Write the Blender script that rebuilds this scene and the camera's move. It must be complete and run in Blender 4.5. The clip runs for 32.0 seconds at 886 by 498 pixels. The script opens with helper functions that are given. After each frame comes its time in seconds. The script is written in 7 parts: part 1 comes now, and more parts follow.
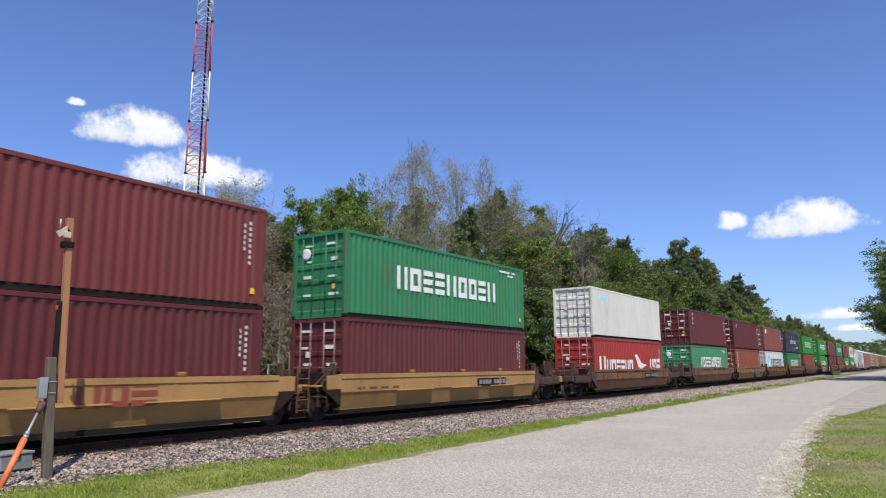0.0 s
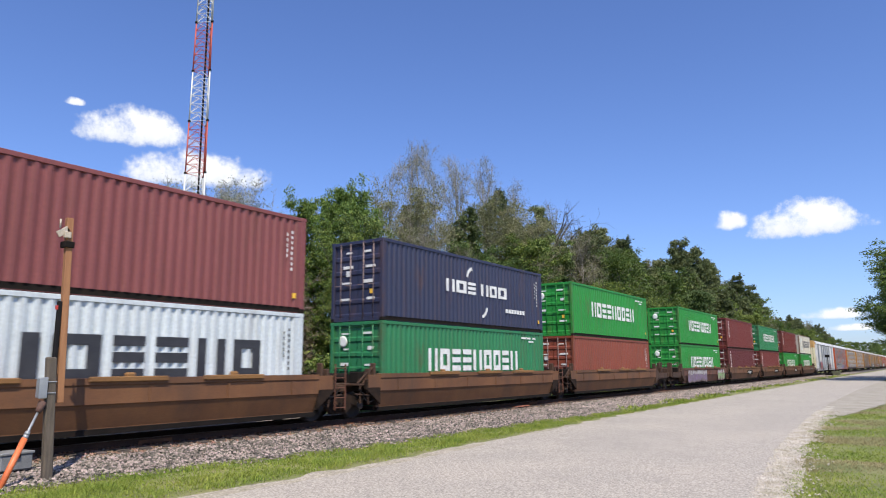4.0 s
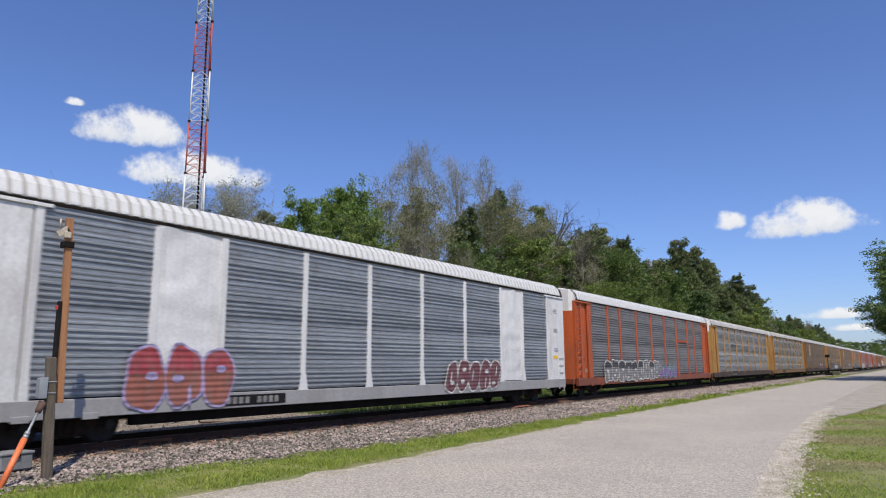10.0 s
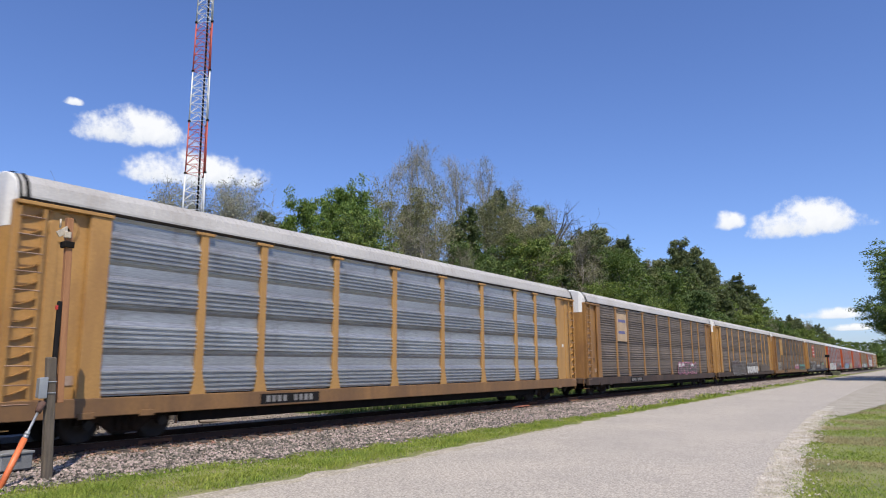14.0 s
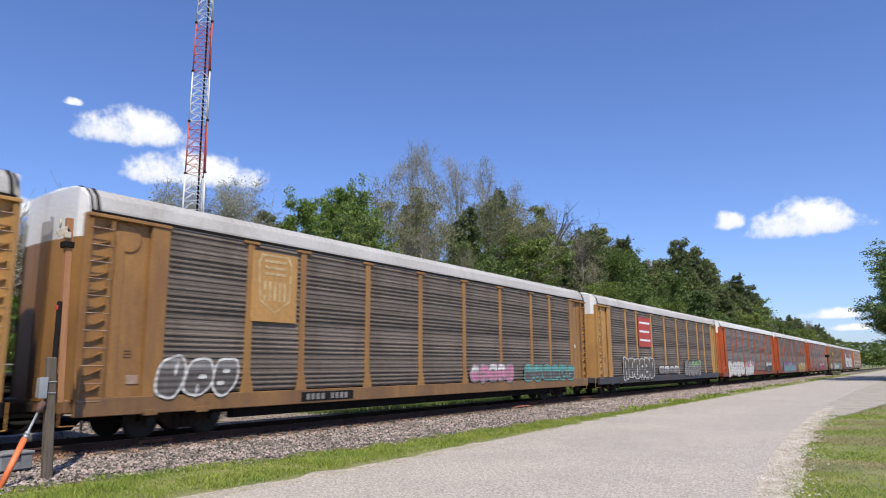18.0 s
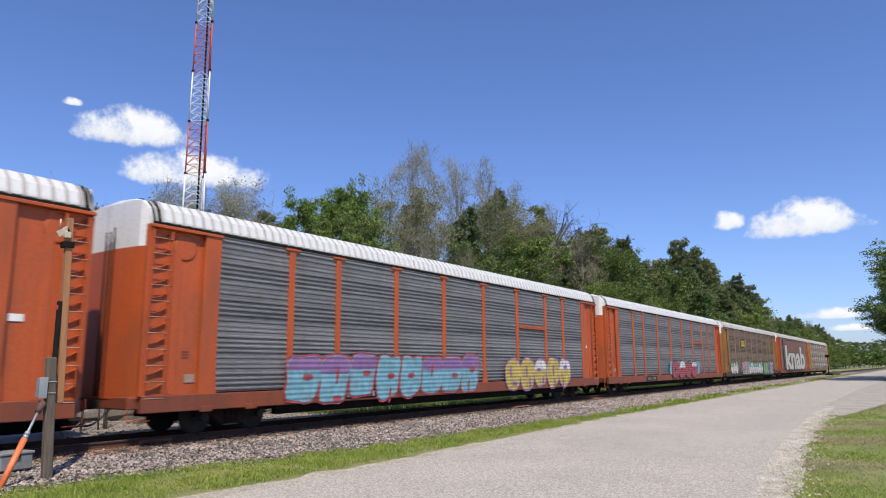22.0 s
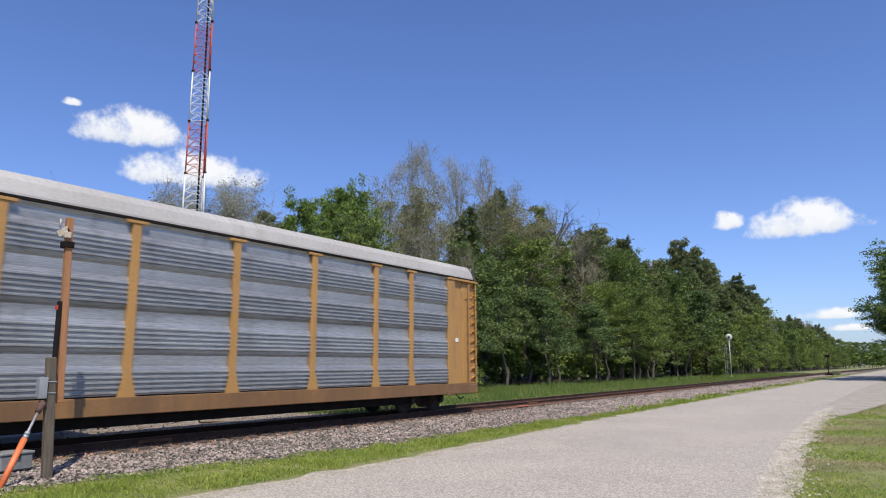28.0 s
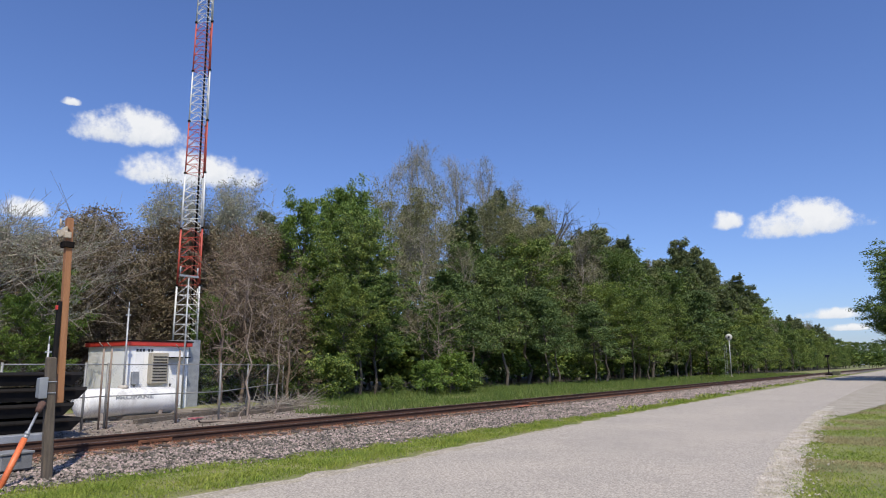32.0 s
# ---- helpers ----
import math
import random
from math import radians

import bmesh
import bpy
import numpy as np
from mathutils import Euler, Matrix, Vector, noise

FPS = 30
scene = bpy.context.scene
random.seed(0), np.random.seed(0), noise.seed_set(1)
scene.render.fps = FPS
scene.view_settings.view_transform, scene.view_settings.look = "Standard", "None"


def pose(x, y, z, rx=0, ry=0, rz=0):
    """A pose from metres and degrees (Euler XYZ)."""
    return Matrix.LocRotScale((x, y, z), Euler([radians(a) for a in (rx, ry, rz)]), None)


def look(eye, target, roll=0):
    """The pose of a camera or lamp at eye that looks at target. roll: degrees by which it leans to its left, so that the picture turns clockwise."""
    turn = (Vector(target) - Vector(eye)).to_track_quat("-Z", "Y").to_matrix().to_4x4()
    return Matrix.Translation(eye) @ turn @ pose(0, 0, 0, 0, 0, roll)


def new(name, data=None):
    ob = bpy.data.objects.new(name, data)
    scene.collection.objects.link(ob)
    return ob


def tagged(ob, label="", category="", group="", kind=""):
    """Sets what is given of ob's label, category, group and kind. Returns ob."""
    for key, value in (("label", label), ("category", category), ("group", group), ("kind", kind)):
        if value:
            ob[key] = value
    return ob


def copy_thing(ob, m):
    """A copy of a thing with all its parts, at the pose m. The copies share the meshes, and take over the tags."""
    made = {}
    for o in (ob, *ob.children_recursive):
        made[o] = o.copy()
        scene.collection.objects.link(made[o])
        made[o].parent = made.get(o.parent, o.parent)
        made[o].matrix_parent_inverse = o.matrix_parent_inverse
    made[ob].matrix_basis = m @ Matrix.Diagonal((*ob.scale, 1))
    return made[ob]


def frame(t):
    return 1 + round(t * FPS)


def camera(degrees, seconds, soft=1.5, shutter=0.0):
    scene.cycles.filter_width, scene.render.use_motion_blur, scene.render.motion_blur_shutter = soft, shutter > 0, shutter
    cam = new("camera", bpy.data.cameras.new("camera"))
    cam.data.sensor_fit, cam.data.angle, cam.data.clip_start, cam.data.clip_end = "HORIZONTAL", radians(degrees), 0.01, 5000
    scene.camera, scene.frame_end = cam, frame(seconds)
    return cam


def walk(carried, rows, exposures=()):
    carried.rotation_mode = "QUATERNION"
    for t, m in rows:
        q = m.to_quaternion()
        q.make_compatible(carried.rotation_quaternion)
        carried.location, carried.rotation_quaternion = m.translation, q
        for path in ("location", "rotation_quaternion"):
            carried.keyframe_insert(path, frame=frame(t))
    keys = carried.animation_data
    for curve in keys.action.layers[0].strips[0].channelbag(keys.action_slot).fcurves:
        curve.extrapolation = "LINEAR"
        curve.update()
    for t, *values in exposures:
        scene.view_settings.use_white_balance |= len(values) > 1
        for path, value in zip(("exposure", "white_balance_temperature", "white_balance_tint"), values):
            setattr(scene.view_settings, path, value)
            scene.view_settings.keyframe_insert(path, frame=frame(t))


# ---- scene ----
cam = camera(66.17, 32.0, soft=1.1, shutter=0.12)
EYE = Vector((0.0, 0.0, 1.95))
AIM = EYE + Vector((0.8092, 0.5622, 0.1705)) * 10
walk(cam, [(0.0, look(EYE, AIM, -0.32)), (32.0, look(EYE, AIM, -0.32))], [(0.0, 0.12), (1.0, 0.06), (2.0, 0.14), (3.0, 0.22), (6.0, 0.19), (8.0, 0.14), (9.0, 0.0), (11.0, -0.1), (12.0, 0.08), (13.0, 0.13), (14.0, 0.09), (17.0, 0.15), (19.0, 0.17), (20.0, 0.17), (21.0, 0.08), (24.0, 0.09), (28.0, 0.06), (29.0, 0.31), (30.0, 0.24), (31.0, 0.14), (32.0, -0.06)])

# ---- light ----
SUN_DIR = Vector((-0.42, -0.52, 0.95)).normalized()
world = bpy.data.worlds.new("sky")
scene.world = world
world.use_nodes = True
wn = world.node_tree.nodes
sky = wn.new("ShaderNodeTexSky")
sky.sky_type = "NISHITA"
sky.sun_disc = False
sky.sun_elevation = math.asin(SUN_DIR.z)
sky.sun_rotation = math.atan2(SUN_DIR.x, SUN_DIR.y)
sky.air_density, sky.dust_density, sky.ozone_density = 1.0, 0.6, 2.0
wn["Background"].inputs["Strength"].default_value = 0.106
vivid = wn.new("ShaderNodeMix")
vivid.data_type, vivid.blend_type = "RGBA", "MULTIPLY"
vivid.inputs[0].default_value, vivid.inputs[7].default_value = 1.0, (0.85, 1.0, 1.455, 1.0)
world.node_tree.links.new(sky.outputs[0], vivid.inputs[6])
world.node_tree.links.new(vivid.outputs[2], wn["Background"].inputs["Color"])
sun = new("sun", bpy.data.lights.new("sun", "SUN"))
sun.data.energy, sun.data.angle, sun.data.color = 5.0, radians(0.53), (1.0, 0.93, 0.80)
sun.matrix_basis = look(SUN_DIR * 50, (0, 0, 0))

# ---- materials ----
MATS = {}


def mat(name, c1, c2=None, scale=3.0, fine=40.0, rough=0.6, metal=0.0, bump=0.15, dirt=None, dirt_amount=0.35, stretch=(1, 1, 1), vary=0.0, island=0.0, trans=0.0, grain=0.18, streak=0.0, ribs=0.0, shine=0.5):
    """A two-scale weathered surface: c1 to c2 in broad patches, fine grain, and optional dirt stains."""
    if name in MATS:
        return MATS[name]
    c2 = c2 or tuple(c * 0.8 for c in c1)
    m = bpy.data.materials.new(name)
    m.use_nodes = True
    nt = m.node_tree
    n, link = nt.nodes, nt.links.new
    bsdf = n["Principled BSDF"]
    co = n.new("ShaderNodeTexCoord")
    mp = n.new("ShaderNodeMapping")
    mp.inputs["Scale"].default_value = stretch
    link(co.outputs["Object"], mp.inputs[0])
    big, small = n.new("ShaderNodeTexNoise"), n.new("ShaderNodeTexNoise")
    big.inputs["Scale"].default_value, big.inputs["Detail"].default_value = scale, 5
    small.inputs["Scale"].default_value, small.inputs["Detail"].default_value = fine, 3
    link(mp.outputs[0], big.inputs["Vector"]), link(mp.outputs[0], small.inputs["Vector"])
    ramp = n.new("ShaderNodeMapRange")
    ramp.inputs[1].default_value, ramp.inputs[2].default_value = 0.32, 0.68
    link(big.outputs["Fac"], ramp.inputs[0])
    mix = n.new("ShaderNodeMix")
    mix.data_type = "RGBA"
    mix.inputs[6].default_value, mix.inputs[7].default_value = (*c1, 1), (*c2, 1)
    link(ramp.outputs[0], mix.inputs[0])
    hsv = n.new("ShaderNodeHueSaturation")
    val = n.new("ShaderNodeMapRange")
    val.inputs[1].default_value, val.inputs[2].default_value, val.inputs[3].default_value, val.inputs[4].default_value = 0.25, 0.75, 1 - grain, 1 + grain
    link(small.outputs["Fac"], val.inputs[0])
    link(val.outputs[0], hsv.inputs["Value"])
    link(mix.outputs[2], hsv.inputs["Color"])
    col = hsv.outputs[0]
    if dirt:
        dn = n.new("ShaderNodeTexNoise")
        dn.inputs["Scale"].default_value, dn.inputs["Detail"].default_value, dn.inputs["Roughness"].default_value = scale * 0.7, 8, 0.7
        dmp = n.new("ShaderNodeMapping")
        dmp.inputs["Location"].default_value = (7.1, 3.3, 1.7)
        dmp.inputs["Scale"].default_value = (1.6, 1.6, 0.45)
        link(co.outputs["Object"], dmp.inputs[0]), link(dmp.outputs[0], dn.inputs["Vector"])
        dr = n.new("ShaderNodeMapRange")
        dr.inputs[1].default_value, dr.inputs[2].default_value = 0.62 - dirt_amount * 0.35, 0.75
        link(dn.outputs["Fac"], dr.inputs[0])
        dm = n.new("ShaderNodeMix")
        dm.data_type = "RGBA"
        dm.inputs[7].default_value = (*dirt, 1)
        sc = n.new("ShaderNodeMath")
        sc.operation = "MULTIPLY"
        sc.inputs[1].default_value = 0.75
        link(dr.outputs[0], sc.inputs[0])
        link(sc.outputs[0], dm.inputs[0]), link(col, dm.inputs[6])
        col = dm.outputs[2]
    if streak:
        smp, sn, sr, sm = n.new("ShaderNodeMapping"), n.new("ShaderNodeTexNoise"), n.new("ShaderNodeMapRange"), n.new("ShaderNodeMix")
        smp.inputs["Scale"].default_value, smp.inputs["Location"].default_value = (7.0, 7.0, 0.35), (2.0, 5.0, 1.0)
        sn.inputs["Scale"].default_value, sn.inputs["Detail"].default_value, sn.inputs["Roughness"].default_value = 1.0, 6, 0.65
        link(co.outputs["Object"], smp.inputs[0]), link(smp.outputs[0], sn.inputs["Vector"]), link(sn.outputs["Fac"], sr.inputs[0])
        sr.inputs[1].default_value, sr.inputs[2].default_value, sr.inputs[4].default_value = 0.50, 0.78, streak
        sm.data_type = "RGBA"
        sm.inputs[7].default_value = (*(dirt or (0.1, 0.08, 0.06)), 1)
        link(sr.outputs[0], sm.inputs[0]), link(col, sm.inputs[6])
        col = sm.outputs[2]
    for amount, kind, out in ((vary, "ShaderNodeObjectInfo", "Random"), (island, "ShaderNodeNewGeometry", "Random Per Island")):
        if amount:
            info, hs, mr, mh = n.new(kind), n.new("ShaderNodeHueSaturation"), n.new("ShaderNodeMapRange"), n.new("ShaderNodeMapRange")
            mr.inputs[3].default_value, mr.inputs[4].default_value = 1 - amount, 1 + amount
            mh.inputs[3].default_value, mh.inputs[4].default_value = 0.5 + amount * 0.06, 0.5 - amount * 0.06
            link(info.outputs[out], mr.inputs[0]), link(mr.outputs[0], hs.inputs["Value"]), link(col, hs.inputs["Color"])
            link(info.outputs[out], mh.inputs[0]), link(mh.outputs[0], hs.inputs["Hue"])
            col = hs.outputs[0]
    link(col, bsdf.inputs["Base Color"])
    bsdf.inputs["Roughness"].default_value, bsdf.inputs["Metallic"].default_value = rough, metal
    bsdf.inputs["Specular IOR Level"].default_value = shine
    if trans:
        tr, ms = n.new("ShaderNodeBsdfTranslucent"), n.new("ShaderNodeMixShader")
        link(col, tr.inputs["Color"])
        ms.inputs[0].default_value = trans
        link(bsdf.outputs[0], ms.inputs[1]), link(tr.outputs[0], ms.inputs[2]), link(ms.outputs[0], n["Material Output"].inputs[0])
    if bump:
        b = n.new("ShaderNodeBump")
        b.inputs["Strength"].default_value, b.inputs["Distance"].default_value = bump, 0.02
        link(small.outputs["Fac"], b.inputs["Height"]), link(b.outputs[0], bsdf.inputs["Normal"])
    if ribs:
        # paint lying over a ribbed screen
        wv, b2 = n.new("ShaderNodeTexWave"), n.new("ShaderNodeBump")
        wv.bands_direction = "Z"
        wv.inputs["Scale"].default_value = math.tau / (20 * ribs)
        b2.inputs["Strength"].default_value, b2.inputs["Distance"].default_value = 0.45, 0.03
        link(co.outputs["Object"], wv.inputs["Vector"]), link(wv.outputs["Fac"], b2.inputs["Height"]), link(b2.outputs[0], bsdf.inputs["Normal"])
    MATS[name] = m
    return m


RUST = (0.10, 0.045, 0.02)
GRIME = (0.05, 0.045, 0.04)
M_ASPHALT = mat("asphalt_worn", (0.388, 0.342, 0.288), (0.338, 0.302, 0.258), 0.35, 30, 0.9, bump=0.5, dirt=(0.25, 0.225, 0.20), dirt_amount=0.14, grain=0.6)
M_GRASSLAND = mat("grass_ground", (0.135, 0.165, 0.042), (0.25, 0.225, 0.10), 0.5, 8, 0.95, bump=0.5, dirt=(0.06, 0.085, 0.02), dirt_amount=0.4)
M_GRASS = mat("grass_blade", (0.165, 0.245, 0.026), (0.265, 0.305, 0.052), 0.9, 5, 0.8, bump=0, island=0.3, trans=0.25)
M_GRASS_DRY = mat("grass_blade_dry", (0.24, 0.215, 0.095), (0.31, 0.255, 0.13), 0.5, 5, 0.8, bump=0, island=0.3, trans=0.2)
M_MEADOW = mat("meadow_blade", (0.085, 0.150, 0.022), (0.135, 0.175, 0.040), 0.4, 5, 0.8, bump=0, island=0.3, trans=0.25)
M_BALLAST = mat("ballast_bed", (0.10, 0.085, 0.075), (0.065, 0.055, 0.048), 7, 22, 0.95, bump=1.0, dirt=(0.07, 0.06, 0.05), dirt_amount=0.3)
M_STONE = mat("ballast_stone", (0.295, 0.25, 0.205), (0.155, 0.130, 0.108), 1.2, 30, 0.9, bump=0.2, island=0.9)
M_GRAVEL = mat("pale_gravel", (0.52, 0.47, 0.41), (0.40, 0.35, 0.29), 2, 40, 0.95, bump=0.6, dirt=(0.20, 0.19, 0.09), dirt_amount=0.5)
M_DIRT = mat("bare_dirt", (0.33, 0.28, 0.225), (0.16, 0.125, 0.095), 0.8, 20, 0.95, bump=0.8, dirt=(0.075, 0.055, 0.04), dirt_amount=0.6, grain=0.5)
M_RAIL = mat("rail_steel", (0.088, 0.044, 0.030), (0.046, 0.028, 0.022), 1.0, 30, 0.8, 0.0, 0.1, shine=0.2)
M_RAILTOP = mat("rail_head_polished", (0.20, 0.17, 0.155), (0.13, 0.11, 0.10), 1.0, 30, 0.35, 0.8, 0.02)
M_RUST = mat("rusty_iron", (0.22, 0.09, 0.045), (0.12, 0.055, 0.03), 4, 50, 0.8, 0.2, 0.3)
M_TIE = mat("creosoted_wood", (0.07, 0.05, 0.04), (0.11, 0.085, 0.07), 3, 40, 0.9, bump=0.5, stretch=(1, 0.2, 1), vary=0.3)
M_WOOD_GREY = mat("weathered_post_wood", (0.15, 0.12, 0.09), (0.085, 0.068, 0.052), 4, 60, 0.9, bump=0.5, stretch=(4, 4, 0.4), dirt=(0.05, 0.04, 0.03))
M_WOOD_ORANGE = mat("stained_plank_wood", (0.36, 0.17, 0.075), (0.26, 0.115, 0.05), 3, 50, 0.75, bump=0.3, stretch=(4, 4, 0.3))
M_GALV = mat("galvanised_steel", (0.42, 0.43, 0.44), (0.30, 0.31, 0.32), 4, 60, 0.5, 0.5, 0.05)
M_DARKSTEEL = mat("dark_steel", (0.011, 0.0095, 0.0085), (0.018, 0.014, 0.012), 3, 40, 0.95, 0.0, 0.2, dirt=(0.04, 0.02, 0.012), dirt_amount=0.15, shine=0.1)
M_BLACK = mat("black_steel", (0.010, 0.0095, 0.0095), (0.016, 0.014, 0.014), 3, 40, 0.85, 0.0, 0.2, shine=0.15)
M_TRUCK = mat("truck_grimy_steel", (0.032, 0.020, 0.014), (0.015, 0.011, 0.009), 4, 40, 0.95, 0.0, 0.3, dirt=(0.075, 0.034, 0.017), dirt_amount=0.25, shine=0.15)
M_WHEEL = mat("wheel_steel", (0.04, 0.03, 0.025), (0.02, 0.017, 0.015), 4, 40, 0.8, 0.2, 0.1)
M_ORANGE_PLASTIC = mat("orange_guard", (0.75, 0.19, 0.06), (0.6, 0.14, 0.05), 3, 40, 0.5, bump=0.05)
M_WHITE = mat("white_paint", (0.86, 0.86, 0.85), (0.80, 0.80, 0.78), 1.5, 40, 0.5, bump=0.05, dirt=(0.5, 0.47, 0.43), dirt_amount=0.0)
M_LETTER_WHITE = mat("white_lettering", (0.74, 0.74, 0.72), (0.60, 0.60, 0.57), 3, 40, 0.5, bump=0.0)
M_LETTER_DIM = mat("dull_lettering", (0.24, 0.23, 0.22), (0.14, 0.13, 0.125), 6, 40, 0.7, bump=0.0)
M_LETTER_BLACK = mat("black_lettering", (0.025, 0.025, 0.03), (0.04, 0.04, 0.045), 3, 40, 0.5, bump=0.0)
M_RED_TRIM = mat("red_trim", (0.52, 0.045, 0.03), (0.42, 0.04, 0.03), 3, 40, 0.5, bump=0.03)
M_TOWER_RED = mat("tower_red", (0.50, 0.08, 0.045), (0.40, 0.07, 0.05), 2, 40, 0.55, bump=0.03)
M_TOWER_WHITE = mat("tower_white", (0.74, 0.74, 0.73), (0.62, 0.62, 0.60), 2, 40, 0.5, bump=0.03)
M_BARK = mat("bark_grey", (0.13, 0.11, 0.09), (0.07, 0.06, 0.05), 3, 25, 0.95, bump=0.6, stretch=(3, 3, 0.6))
M_BARK_PALE = mat("bark_pale", (0.27, 0.215, 0.175), (0.19, 0.15, 0.12), 3, 25, 0.9, bump=0.4, stretch=(3, 3, 0.6))
M_TWIG = mat("twig_brown", (0.20, 0.145, 0.11), (0.14, 0.10, 0.075), 1, 10, 0.95, bump=0, vary=0.15)
M_TWIG_GREY = mat("twig_grey", (0.30, 0.27, 0.225), (0.23, 0.20, 0.165), 1, 10, 0.95, bump=0, vary=0.15)
M_LEAF = mat("leaf_green", (0.078, 0.134, 0.020), (0.122, 0.178, 0.033), 0.45, 24, 0.6, bump=0, vary=0.22, island=0.55, trans=0.16, grain=0.42)
M_LEAF_BRIGHT = mat("leaf_spring", (0.100, 0.172, 0.020), (0.144, 0.212, 0.033), 0.45, 24, 0.6, bump=0, vary=0.15, island=0.35, trans=0.18, grain=0.42)
# Paler copy of leaf_green: the farther oaks' sunlit look is painted in.
M_LEAF_FAR_LIT = mat("leaf_far_lit", (0.108, 0.172, 0.030), (0.146, 0.202, 0.042), 0.45, 24, 0.65, bump=0, vary=0.25, island=0.4, trans=0.26, grain=0.4)
M_LEAF_OLIVE = mat("leaf_olive", (0.22, 0.235, 0.105), (0.27, 0.26, 0.14), 0.45, 24, 0.7, bump=0, vary=0.15, island=0.3, trans=0.42, grain=0.42)
M_LEAF_BROWN = mat("leaf_russet", (0.222, 0.172, 0.106), (0.158, 0.135, 0.075), 0.45, 24, 0.8, bump=0, vary=0.15, island=0.3, trans=0.2, grain=0.42)
M_LEAF_PALE = mat("leaf_pale_bud", (0.36, 0.37, 0.27), (0.29, 0.30, 0.21), 0.45, 24, 0.7, bump=0, vary=0.1, island=0.3, trans=0.42, grain=0.42)
M_FLOOR_SHADE = mat("forest_floor", (0.065, 0.055, 0.035), (0.04, 0.045, 0.022), 0.6, 12, 0.95, bump=0.6)
M_SAND = mat("sandy_edge", (0.40, 0.35, 0.285), (0.33, 0.285, 0.225), 1.6, 21, 0.95, bump=0.6, dirt=(0.17, 0.17, 0.07), dirt_amount=0.45, grain=0.6)
M_FENCE = mat("dull_fence_steel", (0.27, 0.27, 0.265), (0.20, 0.20, 0.195), 4, 60, 0.6, 0.3, 0.05)
M_APRON = mat("sandy_apron", (0.36, 0.32, 0.265), (0.28, 0.25, 0.20), 0.8, 21, 0.95, bump=0.6, dirt=(0.14, 0.135, 0.06), dirt_amount=0.25, grain=0.3)
M_HEMLOCK = mat("hemlock_needle", (0.066, 0.115, 0.028), (0.098, 0.148, 0.038), 0.45, 24, 0.7, bump=0, vary=0.2, island=0.4, trans=0.1, grain=0.42)
# Lightened pine_needle: the far pines' soft, sunlit look is put into the colour.
M_NEEDLE_FAR_LIT = mat("pine_needle_far_lit", (0.118, 0.152, 0.056), (0.158, 0.178, 0.072), 0.45, 24, 0.75, bump=0, vary=0.2, island=0.25, trans=0.32, grain=0.35)
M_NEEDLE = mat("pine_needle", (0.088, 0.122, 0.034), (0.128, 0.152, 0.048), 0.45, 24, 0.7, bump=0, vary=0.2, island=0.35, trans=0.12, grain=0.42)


# ---- mesh helpers ----
def part(name, bm, material, parent=None, label=""):
    """Links a bmesh (or a ready mesh) as one object, under a thing or a part."""
    if isinstance(bm, bpy.types.Mesh):
        me = bm
    else:
        me = bpy.data.meshes.new(name)
        bm.to_mesh(me)
        bm.free()
    if material and not me.materials:
        me.materials.append(material)
    ob = new(name, me)
    if parent:
        ob.parent = parent
    if label:
        tagged(ob, label)
    return ob


def thing(name, label, category, group="", m=None):
    ob = tagged(new(name), label, category, group)
    ob.empty_display_size = 0.2
    if m is not None:
        ob.matrix_basis = m
    return ob


def box(bm, x0, x1, y0, y1, z0, z1, bevel=0.0):
    vs = [bm.verts.new((x, y, z)) for x in (x0, x1) for y in (y0, y1) for z in (z0, z1)]
    fs = [bm.faces.new([vs[i] for i in q]) for q in ((0, 1, 3, 2), (4, 6, 7, 5), (0, 4, 5, 1), (2, 3, 7, 6), (0, 2, 6, 4), (1, 5, 7, 3))]
    if bevel:
        es = {e for f in fs for e in f.edges}
        bmesh.ops.bevel(bm, geom=list(es), offset=bevel, segments=1, affect="EDGES")
    return bm


def bx(x0, x1, y0, y1, z0, z1, bevel=0.0):
    return box(bmesh.new(), x0, x1, y0, y1, z0, z1, bevel)


def rod(bm, a, b, r0, r1=None, n=8, caps=True):
    """A tapered round bar from a to b."""
    a, b = Vector(a), Vector(b)
    r1 = r0 if r1 is None else r1
    d = (b - a)
    if d.length < 1e-6:
        return bm
    d.normalize()
    u = d.cross(Vector((0, 0, 1)) if abs(d.z) < 0.9 else Vector((1, 0, 0))).normalized()
    v = d.cross(u)
    ring = [[bm.verts.new(p + (u * math.cos(k * math.tau / n) + v * math.sin(k * math.tau / n)) * r) for k in range(n)] for p, r in ((a, r0), (b, r1))]
    for k in range(n):
        f = bm.faces.new((ring[0][k], ring[0][(k + 1) % n], ring[1][(k + 1) % n], ring[1][k]))
        f.smooth = n > 5
    if caps:
        bm.faces.new(ring[0][::-1]), bm.faces.new(ring[1])
    return bm


def extrude_profile(bm, prof, x0, x1, closed=False, smooth=False):
    """A profile of (y, z) drawn along x."""
    a = [bm.verts.new((x0, y, z)) for y, z in prof]
    b = [bm.verts.new((x1, y, z)) for y, z in prof]
    k = len(prof)
    for i in range(k if closed else k - 1):
        f = bm.faces.new((a[i], b[i], b[(i + 1) % k], a[(i + 1) % k]))
        f.smooth = smooth
    if closed:
        bm.faces.new(a), bm.faces.new(b[::-1])
    return bm


